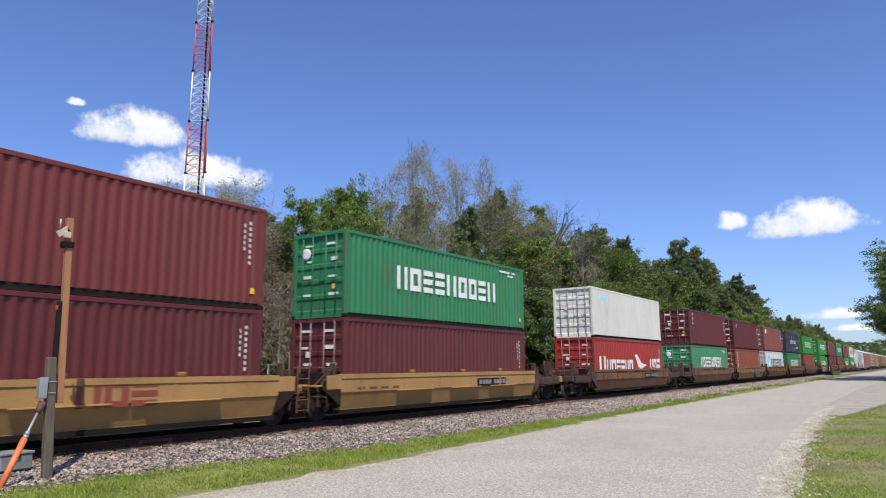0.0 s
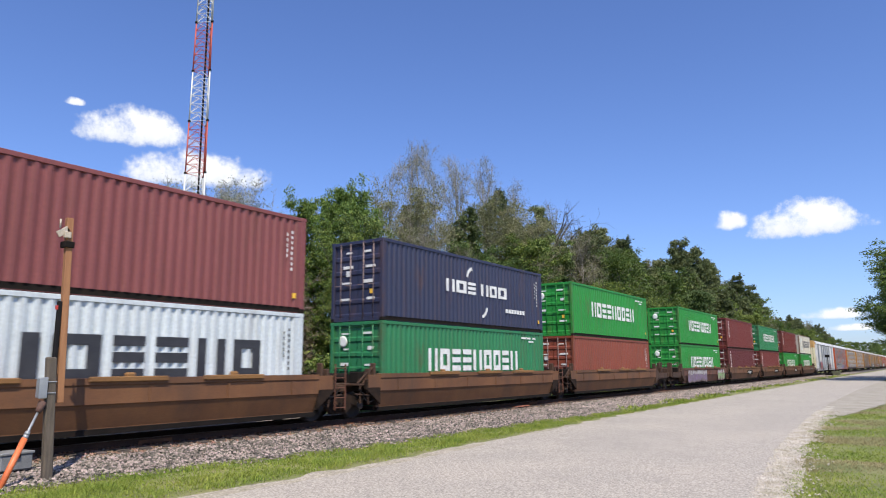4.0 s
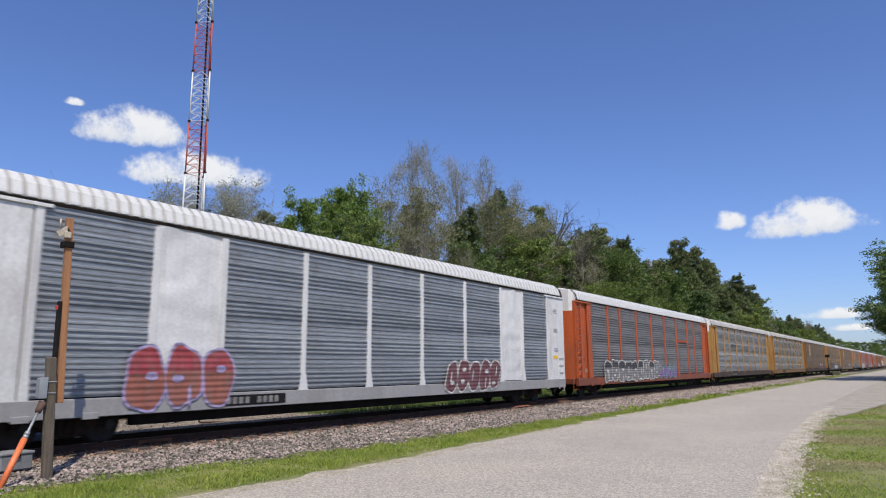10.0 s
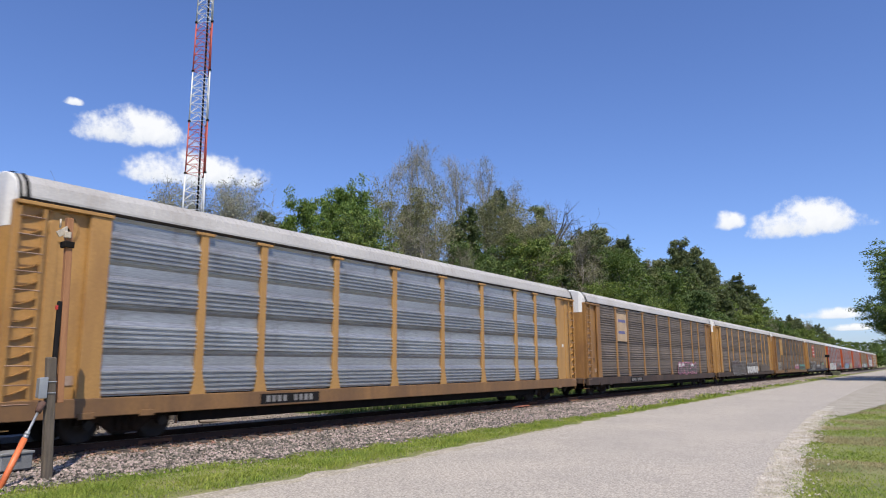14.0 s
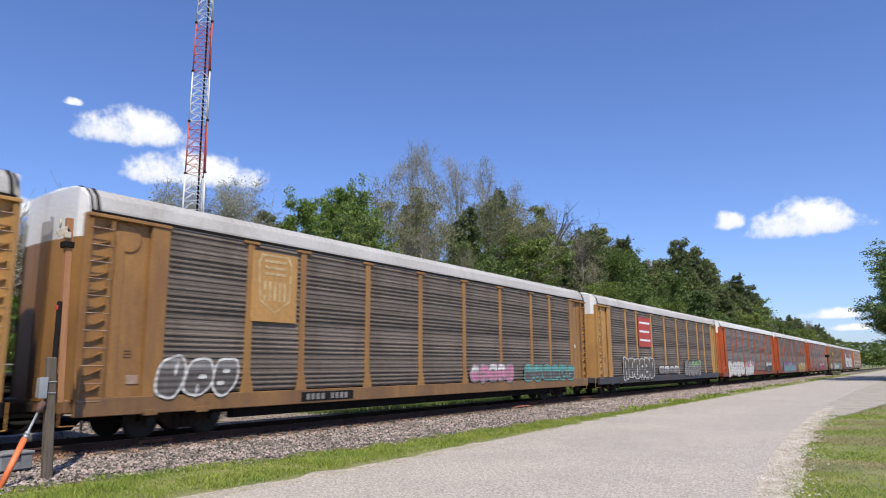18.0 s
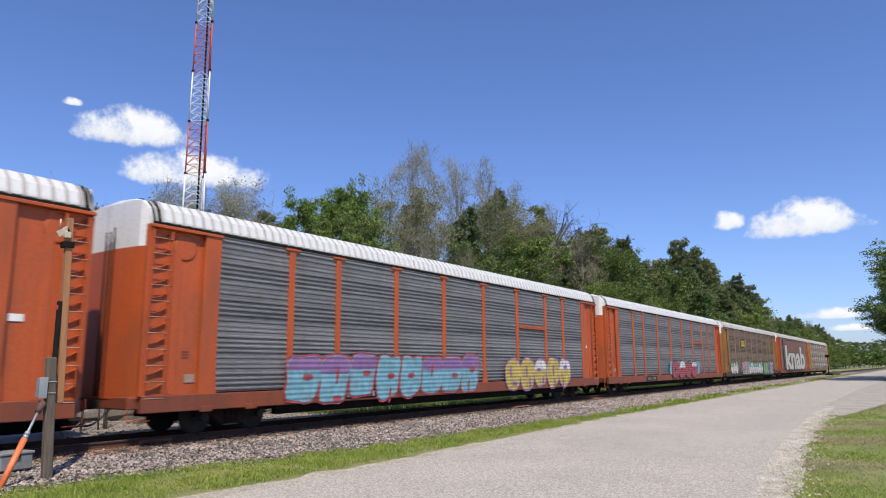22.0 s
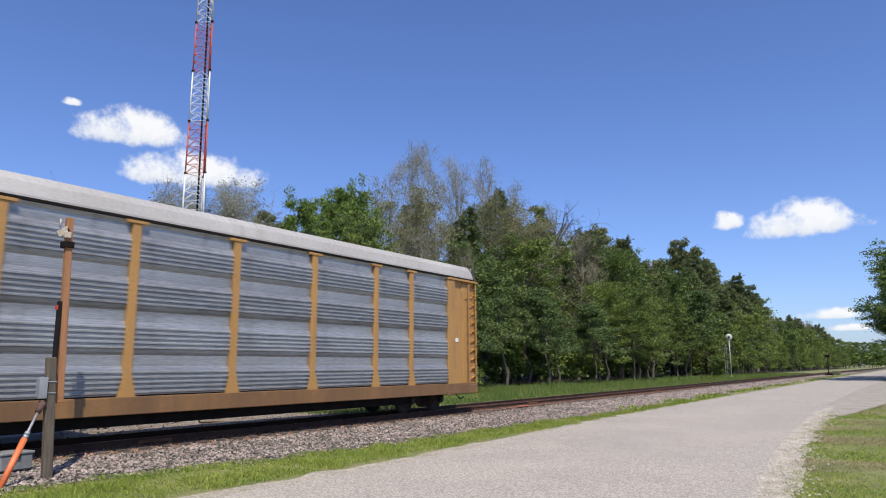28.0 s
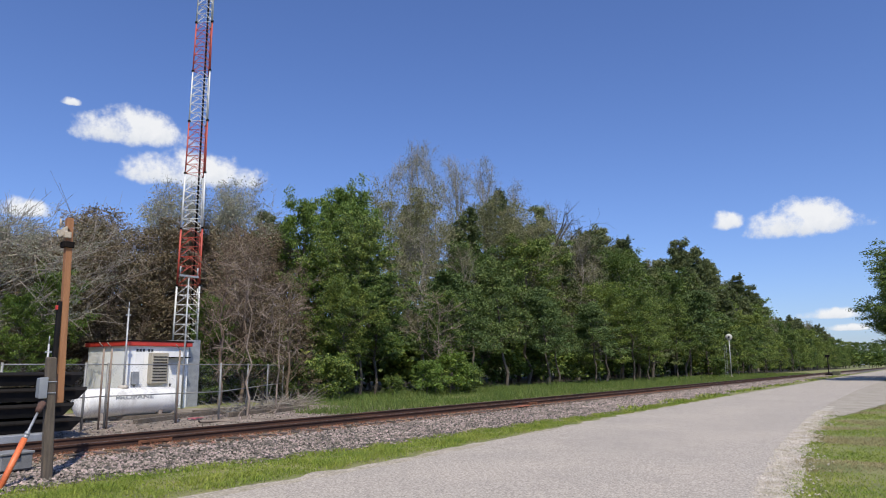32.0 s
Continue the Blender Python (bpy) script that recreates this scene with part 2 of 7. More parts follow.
def lathe(bm, prof, axis_x=True, n=16, cy=0.0, cz=0.0, cx=0.0):
    """Profile of (along, radius) turned round the x axis (or y)."""
    rings = []
    for t, r in prof:
        ring = []
        for k in range(n):
            c, s = math.cos(k * math.tau / n) * r, math.sin(k * math.tau / n) * r
            ring.append(bm.verts.new((cx + t, cy + c, cz + s) if axis_x else (cx + c, cy + t, cz + s)))
        rings.append(ring)
    for a, b in zip(rings, rings[1:]):
        for k in range(n):
            bm.faces.new((a[k], a[(k + 1) % n], b[(k + 1) % n], b[k])).smooth = True
    bm.faces.new(rings[0]), bm.faces.new(rings[-1])
    bmesh.ops.recalc_face_normals(bm, faces=bm.faces)
    return bm


def solid_text(words, height, material, name, parent, origin, slant=0.0, fat=0.0, width=None):
    """Lettering on a face that looks to -y: letters run along x."""
    cu = bpy.data.curves.new("letters", "FONT")
    cu.body, cu.size, cu.extrude, cu.offset, cu.shear, cu.resolution_u = words, height * 1.38, 0.004, fat, slant, 3
    tmp = new("letters", cu)
    me = bpy.data.meshes.new_from_object(tmp.evaluated_get(bpy.context.evaluated_depsgraph_get()))
    bpy.data.objects.remove(tmp)
    bpy.data.curves.remove(cu)
    sx = 1.0
    if width:
        xs = [v.co.x for v in me.vertices]
        sx = width / max(max(xs) - min(xs), 0.01)
    me.transform(Matrix.Translation(origin) @ Euler((radians(90), 0, 0)).to_matrix().to_4x4() @ Matrix.Diagonal((sx, 1, 1, 1)))
    return part(name, me, material, parent)


def from_arrays(name, verts, faces, material, smooth=False):
    me = bpy.data.meshes.new(name)
    me.from_pydata(verts.tolist() if hasattr(verts, "tolist") else verts, [], faces.tolist() if hasattr(faces, "tolist") else faces)
    if smooth:
        me.polygons.foreach_set("use_smooth", [True] * len(me.polygons))
    me.materials.append(material)
    return me


# ---- ground, road, track bed ----
RAIL_Z = 0.30
TRACK_Y = 16.33


def strip_between(name, xs, ya, yb, z, material, cols=6, rough=0.0, seed=1):
    """A sheet between two lines y = ya(x) and y = yb(x), gently uneven."""
    verts, faces = [], []
    for x in xs:
        a, b = ya(x), yb(x)
        for k in range(cols + 1):
            t = k / cols
            verts.append((x, a + (b - a) * t, z + rough * noise.noise(Vector((x * 0.4, (a + (b - a) * t) * 0.4, seed)))))
    for i in range(len(xs) - 1):
        for k in range(cols):
            q = i * (cols + 1) + k
            faces.append((q, q + cols + 1, q + cols + 2, q + 1))
    me = from_arrays(name, verts, faces, material, True)
    if me.polygons[0].normal.z < 0:
        me.flip_normals()
    return me


def ground():
    me = from_arrays("ground", [(-1500, -2000, -0.02), (3500, -2000, -0.02), (3500, 2500, -0.02), (-1500, 2500, -0.02)], [(0, 1, 2, 3)], M_GRASSLAND)
    tagged(part("ground", me, None), "flat grassy ground reaching to the horizon", "ground", kind="structure")


def left_edge(x):
    return float(np.interp(x, [-60, 7, 10, 15, 26, 48, 122, 300, 700], [9.6, 9.36, 9.27, 9.46, 9.95, 10.3, 11.0, 10.6, 10.2])) + 0.10 * noise.noise(Vector((x * 0.9, 3, 0))) + 0.06 * noise.noise(Vector((x * 3.1, 5, 0)))


def right_edge(x):
    return float(np.interp(x, [-60, 5, 11.5, 17.5, 24, 29, 40, 60, 90, 200, 700], [1.4, 1.8, 2.2, 2.85, 3.3, 3.55, 4.1, 4.3, 4.1, 4.3, 4.3])) + 0.10 * noise.noise(Vector((x * 1.1, 9, 0))) + 0.05 * noise.noise(Vector((x * 3.7, 2, 0)))


def road():
    xs = list(np.arange(-60, 80, 0.5)) + list(np.arange(80, 700, 6))
    tagged(part("road", strip_between("road", xs, right_edge, left_edge, 0.012, M_ASPHALT, 10, 0.004), None), "worn pale grey asphalt road beside the railway", "road", kind="structure")
    me = strip_between("dirt_apron", list(np.arange(27, 96, 0.8)), lambda x: float(np.interp(x, [27, 31, 41, 60, 96], [3.3, 2.7, 1.75, 0.6, -0.5])) + 0.2 * noise.noise(Vector((x * 0.7, 3, 3))), lambda x: right_edge(x) + 0.15, 0.004, M_APRON, 6, 0.006, 11)
    tagged(part("dirt_apron", me, None), "bare sandy apron beside the road", "shoulder", kind="structure")
    # cracks: thin dark sealed lines
    rng = random.Random(5)
    bm = bmesh.new()
    for x0, y0, dx, dy, k in ((29.5, 6.9, 0.25, -0.28, 9), (34, 8.6, 0.9, 0.02, 18), (46, 5.2, 0.9, 0.2, 20), (27.5, 4.0, 0.3, -0.1, 5)):
        x, y = x0, y0
        for i in range(k):
            nx, ny = x + dx * (0.4 + rng.random() * 0.4), y + dy * 0.5 + rng.uniform(-0.12, 0.12)
            w = rng.uniform(0.008, 0.02)
            bm.faces.new([bm.verts.new(p) for p in ((x, y - w, 0.03), (nx, ny - w, 0.03), (nx, ny + w, 0.03), (x, y + w, 0.03))])
            x, y = nx, ny
    tagged(part("road_crack", bm, mat("crack_seal", (0.20, 0.18, 0.165), (0.25, 0.225, 0.21), 4, 30, 0.8)), "thin dark cracks in the asphalt", "crack", kind="stuff")
    # ragged sandy edge between the asphalt and the grass strip
    xs = list(np.arange(3, 60, 0.3))
    me = strip_between("sandy_edge", xs, lambda x: left_edge(x) - 0.06 - (0.22 if x < 15 else 0.05) - 0.16 * noise.noise(Vector((x * 2.2, 8, 1))), lambda x: left_edge(x) + 0.12 + 0.30 * noise.noise(Vector((x * 1.1, 2, 6))), 0.0135, M_SAND, 4, 0.0, 7)
    tagged(part("sandy_edge", me, None), "ragged sandy edge along the asphalt", "shoulder", kind="structure")
    # Dark ground sheet: the shade beneath the trees is put into its colour.
    me = from_arrays("forest_floor", [(-60, 36.0, 0.0), (20, 36.0, 0.0), (30, 30.0, 0.0), (430, 30.0, 0.0), (430, 90, 0.0), (-60, 90, 0.0)], [(0, 1, 2, 3, 4, 5)], M_FLOOR_SHADE)
    tagged(part("forest_floor", me, None), "forest floor darkened with painted shade under the woods", "ground", kind="structure")
    # pale gravel shoulder on the verge
    def sh(x):
        return right_edge(x) - 0.14 - 0.32 * (0.5 + noise.noise(Vector((x * 0.8, 4, 4)))) - (0.2 if x < 30 else 0.05)
    xs = list(np.arange(3, 38, 0.4))
    tagged(part("gravel_shoulder", strip_between("gravel_shoulder", xs, sh, lambda x: right_edge(x) + 0.12, 0.006, M_GRAVEL, 4, 0.01), None), "pale gravel shoulder at the road's edge", "shoulder", kind="structure")


def ballast_foot(x):
    return float(np.interp(x, [-60, 7, 9.7, 12, 17, 27, 45, 60, 150, 700], [12.6, 12.2, 11.7, 11.45, 11.3, 10.75, 11.2, 11.9, 12.2, 12.4])) + 0.14 * noise.noise(Vector((x * 0.8, 1, 7)))


def ballast_height(x, y):
    f = ballast_foot(x)
    if y < f:
        return -0.01
    if y < 15.0:
        return min(1.0, (y - f) / (14.5 - f)) * 0.06
    if y < 15.35:
        return 0.06 + 0.05 * (y - 15.0) / 0.35
    return 0.11 if y < 17.5 else max(0.0, 1 - (y - 17.5) / 2.6) * 0.11


def ballast():
    xs = list(np.arange(-40, 60, 0.25)) + list(np.arange(60, 160, 1.0)) + list(np.arange(160, 900, 12))
    cols = 44
    verts, faces = [], []
    for x in xs:
        f = ballast_foot(x)
        for k in range(cols + 1):
            y = f + (20.4 - f) * k / cols
            near = 1 if x < 60 else 0.4
            verts.append((x, y, ballast_height(x, y) + near * 0.03 * noise.noise(Vector((x * 5, y * 5, 0))) - (0.012 if k in (0, cols) else 0)))
    for i in range(len(xs) - 1):
        for k in range(cols):
            q = i * (cols + 1) + k
            faces.append((q, q + cols + 1, q + cols + 2, q + 1))
    tagged(part("ballast_bed", from_arrays("ballast_bed", verts, faces, M_BALLAST, True), None), "raised bed of grey crushed stone under the track", "ballast", kind="structure")


def scatter_stones(name, pts, sizes, material, label, category, seed):
    """Many faceted stones in one mesh."""
    rng = np.random.default_rng(seed)
    base = np.array([(1, 0, 0), (-1, 0, 0), (0, 1, 0), (0, -1, 0), (0, 0, 1), (0, 0, -1)], float)
    tri = np.array([(0, 2, 4), (2, 1, 4), (1, 3, 4), (3, 0, 4), (2, 0, 5), (1, 2, 5), (3, 1, 5), (0, 3, 5)])
    n = len(pts)
    v = base[None] * rng.uniform(0.6, 1.2, (n, 6, 1)) + rng.uniform(-0.28, 0.28, (n, 6, 3))
    ang = rng.uniform(0, math.tau, n)
    c, s = np.cos(ang)[:, None], np.sin(ang)[:, None]
    x, y = v[..., 0] * c - v[..., 1] * s, v[..., 0] * s + v[..., 1] * c
    v = np.stack([x, y, v[..., 2] * 0.7], -1) * sizes[:, None, None] + pts[:, None]
    f = tri[None] + (np.arange(n) * 6)[:, None, None]
    return tagged(part(name, from_arrays(name, v.reshape(-1, 3), f.reshape(-1, 3), material), None), label, category, kind="stuff")


def stones():
    rng = np.random.default_rng(3)
    n = 46000
    x = 3.5 + 66 * rng.random(n) ** 1.7
    y = 10.7 + (15.15 - 10.7) * rng.random(n)
    keep = np.array([b > ballast_foot(a) - 0.12 * rng.random() and (b > ballast_foot(a) + 0.45 or rng.random() < 0.45) for a, b in zip(x, y)])
    x, y = x[keep], y[keep]
    z = np.array([ballast_height(a, b) for a, b in zip(x, y)]) + 0.01
    size = rng.uniform(0.018, 0.050, len(x)) * (1 + 0.3 * (x > 30))
    scatter_stones("ballast_stones", np.stack([x, y, z], 1), size, M_STONE, "loose crushed ballast stones, grey and pinkish", "ballast", 4)
    n = 5200
    x, y = 4 + 60 * rng.random(n) ** 1.6, rng.normal(15.2, 0.17, n).clip(14.7, 15.5)
    z = np.array([ballast_height(a, b) for a, b in zip(x, y)]) + 0.02
    scatter_stones("rusty_stones", np.stack([x, y, z], 1), rng.uniform(0.02, 0.05, n), mat("rust_stained_stone", (0.27, 0.165, 0.10), (0.15, 0.09, 0.06), 1.2, 30, 0.9, bump=0.2, island=0.5), "rust-stained stones along the near rail", "ballast", 14)
    n = 9000
    x, y = 62 + 130 * rng.random(n) ** 1.4, 11.2 + 4.0 * rng.random(n)
    k = np.array([b > ballast_foot(a) for a, b in zip(x, y)])
    x, y = x[k], y[k]
    z = np.array([ballast_height(a, b) for a, b in zip(x, y)]) + 0.01
    scatter_stones("ballast_stones", np.stack([x, y, z], 1), rng.uniform(0.06, 0.12, len(x)), M_STONE, "crushed ballast stones along the far track", "ballast", 9)
    n = 9000
    x, y = 4 + 30 * rng.random(n) ** 1.4, 15.4 + 4.6 * rng.random(n)
    z = np.array([ballast_height(a, b) for a, b in zip(x, y)]) + 0.012
    scatter_stones("ballast_stones", np.stack([x, y, z], 1), rng.uniform(0.025, 0.05, n), M_STONE, "crushed ballast stones between and beyond the rails", "ballast", 5)
    n = 5000
    x = 8 + 26 * rng.random(n) ** 1.3
    y = np.array([right_edge(a) for a in x]) + 0.14 - np.abs(rng.normal(0.22, 0.3, n))
    scatter_stones("gravel_stones", np.stack([x, y, 0.012 + 0 * x], 1), rng.uniform(0.01, 0.035, n), M_GRAVEL, "scattered pale gravel along the road edge", "gravel", 6)


def blades(name, x, y, z, h, material, label, seed, lean=0.5, wide=0.012):
    rng = np.random.default_rng(seed)
    n = len(x)
    a = rng.uniform(0, math.tau, n)
    w = wide * (0.6 + rng.random(n))
    dx, dy = np.cos(a) * w, np.sin(a) * w
    lx, ly = rng.normal(0, lean, n) * h, rng.normal(0, lean, n) * h
    v = np.stack([np.stack([x - dx, y - dy, z], 1), np.stack([x + dx, y + dy, z], 1), np.stack([x + lx, y + ly, z + h], 1)], 1)
    f = np.arange(3 * n).reshape(-1, 3)
    tagged(part(name, from_arrays(name, v.reshape(-1, 3), f, material), None), label, "grass", kind="stuff")


def patchy(x, y, s=0.5, seed=0.0):
    return np.array([noise.noise(Vector((a * s, b * s, seed))) for a, b in zip(x, y)])


def grass():
    rng = np.random.default_rng(8)
    # strip between ballast and road
    n = 105000
    x = 4 + 56 * rng.random(n) ** 1.5
    lo, hi = np.array([left_edge(a) for a in x]), np.array([ballast_foot(a) for a in x])
    y = lo - 0.12 + (hi - lo + 0.42) * rng.random(n)
    p = patchy(x, y, 1.2)
    edge = np.clip((y - lo - 0.05 - 0.22 * patchy(x, y, 2.1, 6)) / 0.5, 0.06, 1)
    h = np.maximum((0.03 + 0.075 * rng.random(n)) * (0.75 + p * 1.1), 0.022) * edge
    k = (h > 0.006) & (rng.random(n) < edge) & (x < 49)
    dry = k & (rng.random(n) < 0.16) & (edge < 0.95)
    blades("grass_strip", x[dry], y[dry], 0 * x[dry] - 0.005, h[dry] * 0.8, M_GRASS_DRY, "dry blades along the road's edge", 7, 0.8, 0.007)
    k &= ~dry
    blades("grass_strip", x[k], y[k], 0 * x[k] - 0.005, h[k], M_GRASS, "bright green grass strip between ballast and road", 1, 0.6, 0.0075)
    n = 3000
    x = 30 + 120 * rng.random(n)
    y = np.array([left_edge(a) for a in x]) + 0.5 + 1.2 * rng.random(n)
    k = patchy(x, y, 0.25, 3) > 0.05
    blades("grass_strip", x[k], y[k], 0 * x[k], 0.08 + 0.15 * rng.random(k.sum()), M_GRASS, "patchy grass tufts along the far road edge", 2, 0.5, 0.05)
    # verge on the other side of the road
    n = 190000
    x = 8 + 40 * rng.random(n) ** 1.5
    y = np.array([right_edge(a) for a in x]) - 0.2 - 8 * rng.random(n) ** 1.3
    p = patchy(x, y, 0.6, 5)
    k = (rng.random(n) < 0.75 + p) & (y < np.interp(x, [0, 27, 31, 41, 60, 96], [99, 99, 2.6, 1.65, 0.5, -0.6])) & (y < np.array([right_edge(a) for a in x]) - 0.28 - 0.5 * np.abs(p))
    dry = patchy(x, y, 0.35, 9) > 0.12
    blades("verge_grass", x[k & ~dry], y[k & ~dry], 0 * x[k & ~dry] - 0.01, 0.02 + 0.04 * rng.random((k & ~dry).sum()), M_GRASS, "mown green verge grass beside the road", 3, 0.9, 0.0065)
    blades("verge_grass", x[k & dry], y[k & dry], 0 * x[k & dry] - 0.01, 0.02 + 0.035 * rng.random((k & dry).sum()), M_GRASS_DRY, "dry yellowish patches in the verge grass", 4, 0.9, 0.0065)
    # meadow beyond the track
    n = 110000
    x = 17 + 150 * rng.random(n) ** 1.5
    y = 19.6 + 14 * rng.random(n)
    k = (x > 24 + (y - 20) * 0.45) | ((x > 21) & (y < 22.5))
    h = (0.12 + 0.40 * rng.random(n) ** 1.6) * (0.8 + patchy(x, y, 0.3, 2))
    x, y, h = x[k], y[k], np.maximum(h[k], 0.06)
    blades("meadow_grass", x, y, 0 * x - 0.01, h, M_MEADOW, "tall green grass between track and woods", 6, 0.4, 0.014)


def track():
    t = tagged(new("railway_track"), "single railway track with rusty brown rails and dark wooden sleepers", "railway track", kind="structure")
    for name, y in (("rail", TRACK_Y - 0.755), ("rail", TRACK_Y + 0.755)):
        prof = [(-0.07, 0.13), (-0.07, 0.142), (-0.012, 0.165), (-0.009, 0.255), (-0.036, 0.265), (-0.036, 0.296), (-0.028, 0.300), (0.028, 0.300), (0.036, 0.296), (0.036, 0.265), (0.009, 0.255), (0.012, 0.165), (0.07, 0.142), (0.07, 0.13)]
        r = part(name, extrude_profile(bmesh.new(), [(y + a, b) for a, b in prof], -150, 1100, True), M_RAIL, t)
        part("rail_head", bx(-150, 1100, y - 0.027, y + 0.027, 0.2985, 0.3015), M_RAILTOP, r)
    # joint bars
    for x in (9.6, 29.4, 48.7):
        b = bx(x, x + 0.9, TRACK_Y - 0.755 - 0.045, TRACK_Y - 0.755 - 0.012, 0.175, 0.25, 0.006)
        for k in range(6):
            rod(b, (x + 0.08 + 0.148 * k, TRACK_Y - 0.82, 0.213), (x + 0.08 + 0.148 * k, TRACK_Y - 0.79, 0.213), 0.017, n=6)
        part("joint_bar", b, M_RUST, t)
    part("rust_plate", bx(27.4, 28.6, 15.05, 15.3, 0.14, 0.19, 0.01), mat("fresh_rust", (0.36, 0.12, 0.07), (0.26, 0.09, 0.05), 3, 30, 0.8), t)
    rng = random.Random(2)
    sleepers = []
    for v in range(3):
        b = bx(-0.115, 0.115, -1.32, 1.32, -0.03, 0.135, 0.012)
        for q in b.verts:
            q.co += Vector((rng.uniform(-0.008, 0.008), rng.uniform(-0.02, 0.02), rng.uniform(-0.006, 0.004)))
        me = bpy.data.meshes.new("sleeper")
        b.to_mesh(me)
        b.free()
        me.materials.append(M_TIE)
        sleepers.append(me)
    plate = bmesh.new()
    box(plate, -0.09, 0.09, -0.2, 0.16, 0.134, 0.148, 0.004)
    for sx in (-0.05, 0.05):
        for sy in (-0.1, -0.14, 0.1):
            box(plate, sx - 0.012, sx + 0.012, sy - 0.012, sy + 0.012, 0.146, 0.18)
    for sx in (-0.13, 0.13):
        box(plate, sx - 0.018, sx + 0.018, -0.085, 0.085, 0.108, 0.146, 0.004)
        box(plate, sx - 0.018, sx + 0.018, -0.095, -0.06, 0.108, 0.18, 0.004)
    pm = bpy.data.meshes.new("tie_plate")
    plate.to_mesh(pm)
    plate.free()
    pm.materials.append(M_RUST)
    x, k = 1.0, 0
    rest = bmesh.new()
    while x < 420:
        if k < 290:
            s = part("sleeper", sleepers[rng.randrange(3)], None, t)
            s.matrix_basis = pose(x, TRACK_Y + rng.uniform(-0.05, 0.05), 0, 0, 0, rng.uniform(-1.2, 1.2))
            if k < 110:
                p = part("tie_plate", pm, None, t)
                p.matrix_basis = pose(x, TRACK_Y - 0.755, 0)
        else:
            box(rest, x - 0.115, x + 0.115, TRACK_Y - 1.3, TRACK_Y + 1.3, 0.0, 0.135)
        x += 0.535 + rng.uniform(-0.03, 0.03)
        k += 1
    tagged(part("sleepers_far", rest, M_TIE, t), kind="stuff")


ground(), road(), ballast(), track(), stones(), grass()


# ---- the train: every unit is built with its rail-level origin at its start, length along +x ----
MOVING = []


def paint(name, c, dirt=RUST, amount=0.12, rough=0.5, streak=0.4):
    return mat(name, c, tuple(v * 0.86 for v in c), 0.7, 30, rough, bump=0.06, dirt=dirt, dirt_amount=amount, stretch=(1, 1, 0.5), streak=streak)


C_GREEN = paint("container_green", (0.020, 0.175, 0.066))
C_GREEN3 = paint("container_green_faded", (0.040, 0.215, 0.098))
C_GREEN2 = paint("container_green_bright", (0.014, 0.225, 0.030))
C_MAROON = paint("container_maroon", (0.094, 0.0120, 0.0135))
C_BROWN = paint("container_brown", (0.138, 0.0225, 0.018))
C_BRICK = paint("container_brick", (0.215, 0.050, 0.026))
C_PINK = paint("container_faded_red", (0.209, 0.061, 0.058))
C_RED = paint("container_red", (0.302, 0.020, 0.014))
C_WHITE = paint("container_white", (0.66, 0.65, 0.58), (0.38, 0.34, 0.28), 0.1)
C_GREY = paint("container_grey", (0.60, 0.58, 0.51), (0.24, 0.16, 0.11), 0.28, 0.6, 0.8)
C_PALEBLUE = paint("container_pale_grey", (0.55, 0.60, 0.62), (0.25, 0.22, 0.20), 0.15)
C_NAVY = paint("container_navy", (0.025, 0.030, 0.068))
W_BROWN = mat("well_car_brown", (0.185, 0.080, 0.030), (0.120, 0.050, 0.021), 0.8, 30, 0.7, bump=0.1, dirt=(0.06, 0.036, 0.024), dirt_amount=0.45, streak=0.3)
W_YELLOW = mat("well_car_yellow", (0.36, 0.20, 0.062), (0.29, 0.16, 0.052), 0.8, 30, 0.65, bump=0.08, dirt=(0.16, 0.09, 0.04), dirt_amount=0.25)
W_TAN = mat("well_car_tan", (0.235, 0.115, 0.034), (0.17, 0.08, 0.027), 0.8, 30, 0.65, bump=0.08, dirt=(0.09, 0.05, 0.03), dirt_amount=0.3)
W_DARKRED = mat("well_car_rust", (0.14, 0.052, 0.027), (0.095, 0.038, 0.023), 0.8, 30, 0.75, bump=0.1, dirt=(0.05, 0.035, 0.03), dirt_amount=0.35)
W_GRIME = mat("well_car_grimy", (0.070, 0.033, 0.018), (0.034, 0.019, 0.012), 2.0, 30, 0.85, bump=0.15, dirt=(0.13, 0.065, 0.032), dirt_amount=0.25)
M_LABEL_YELLOW = mat("label_yellow", (0.85, 0.50, 0.05), None, 3, 30, 0.6, bump=0)
M_BLUE_DOT = mat("label_blue", (0.03, 0.30, 0.60), None, 3, 30, 0.6, bump=0)
M_ROD = mat("worn_lock_rod", (0.30, 0.235, 0.22), (0.20, 0.13, 0.12), 5, 40, 0.6, 0.2, 0.05)
C_RUSTY = mat("rusted_frame", (0.16, 0.085, 0.05), (0.26, 0.20, 0.15), 2.5, 30, 0.8, bump=0.15, dirt=(0.08, 0.045, 0.03), dirt_amount=0.4)
CL, CW, CH = 12.192, 2.438, 2.896


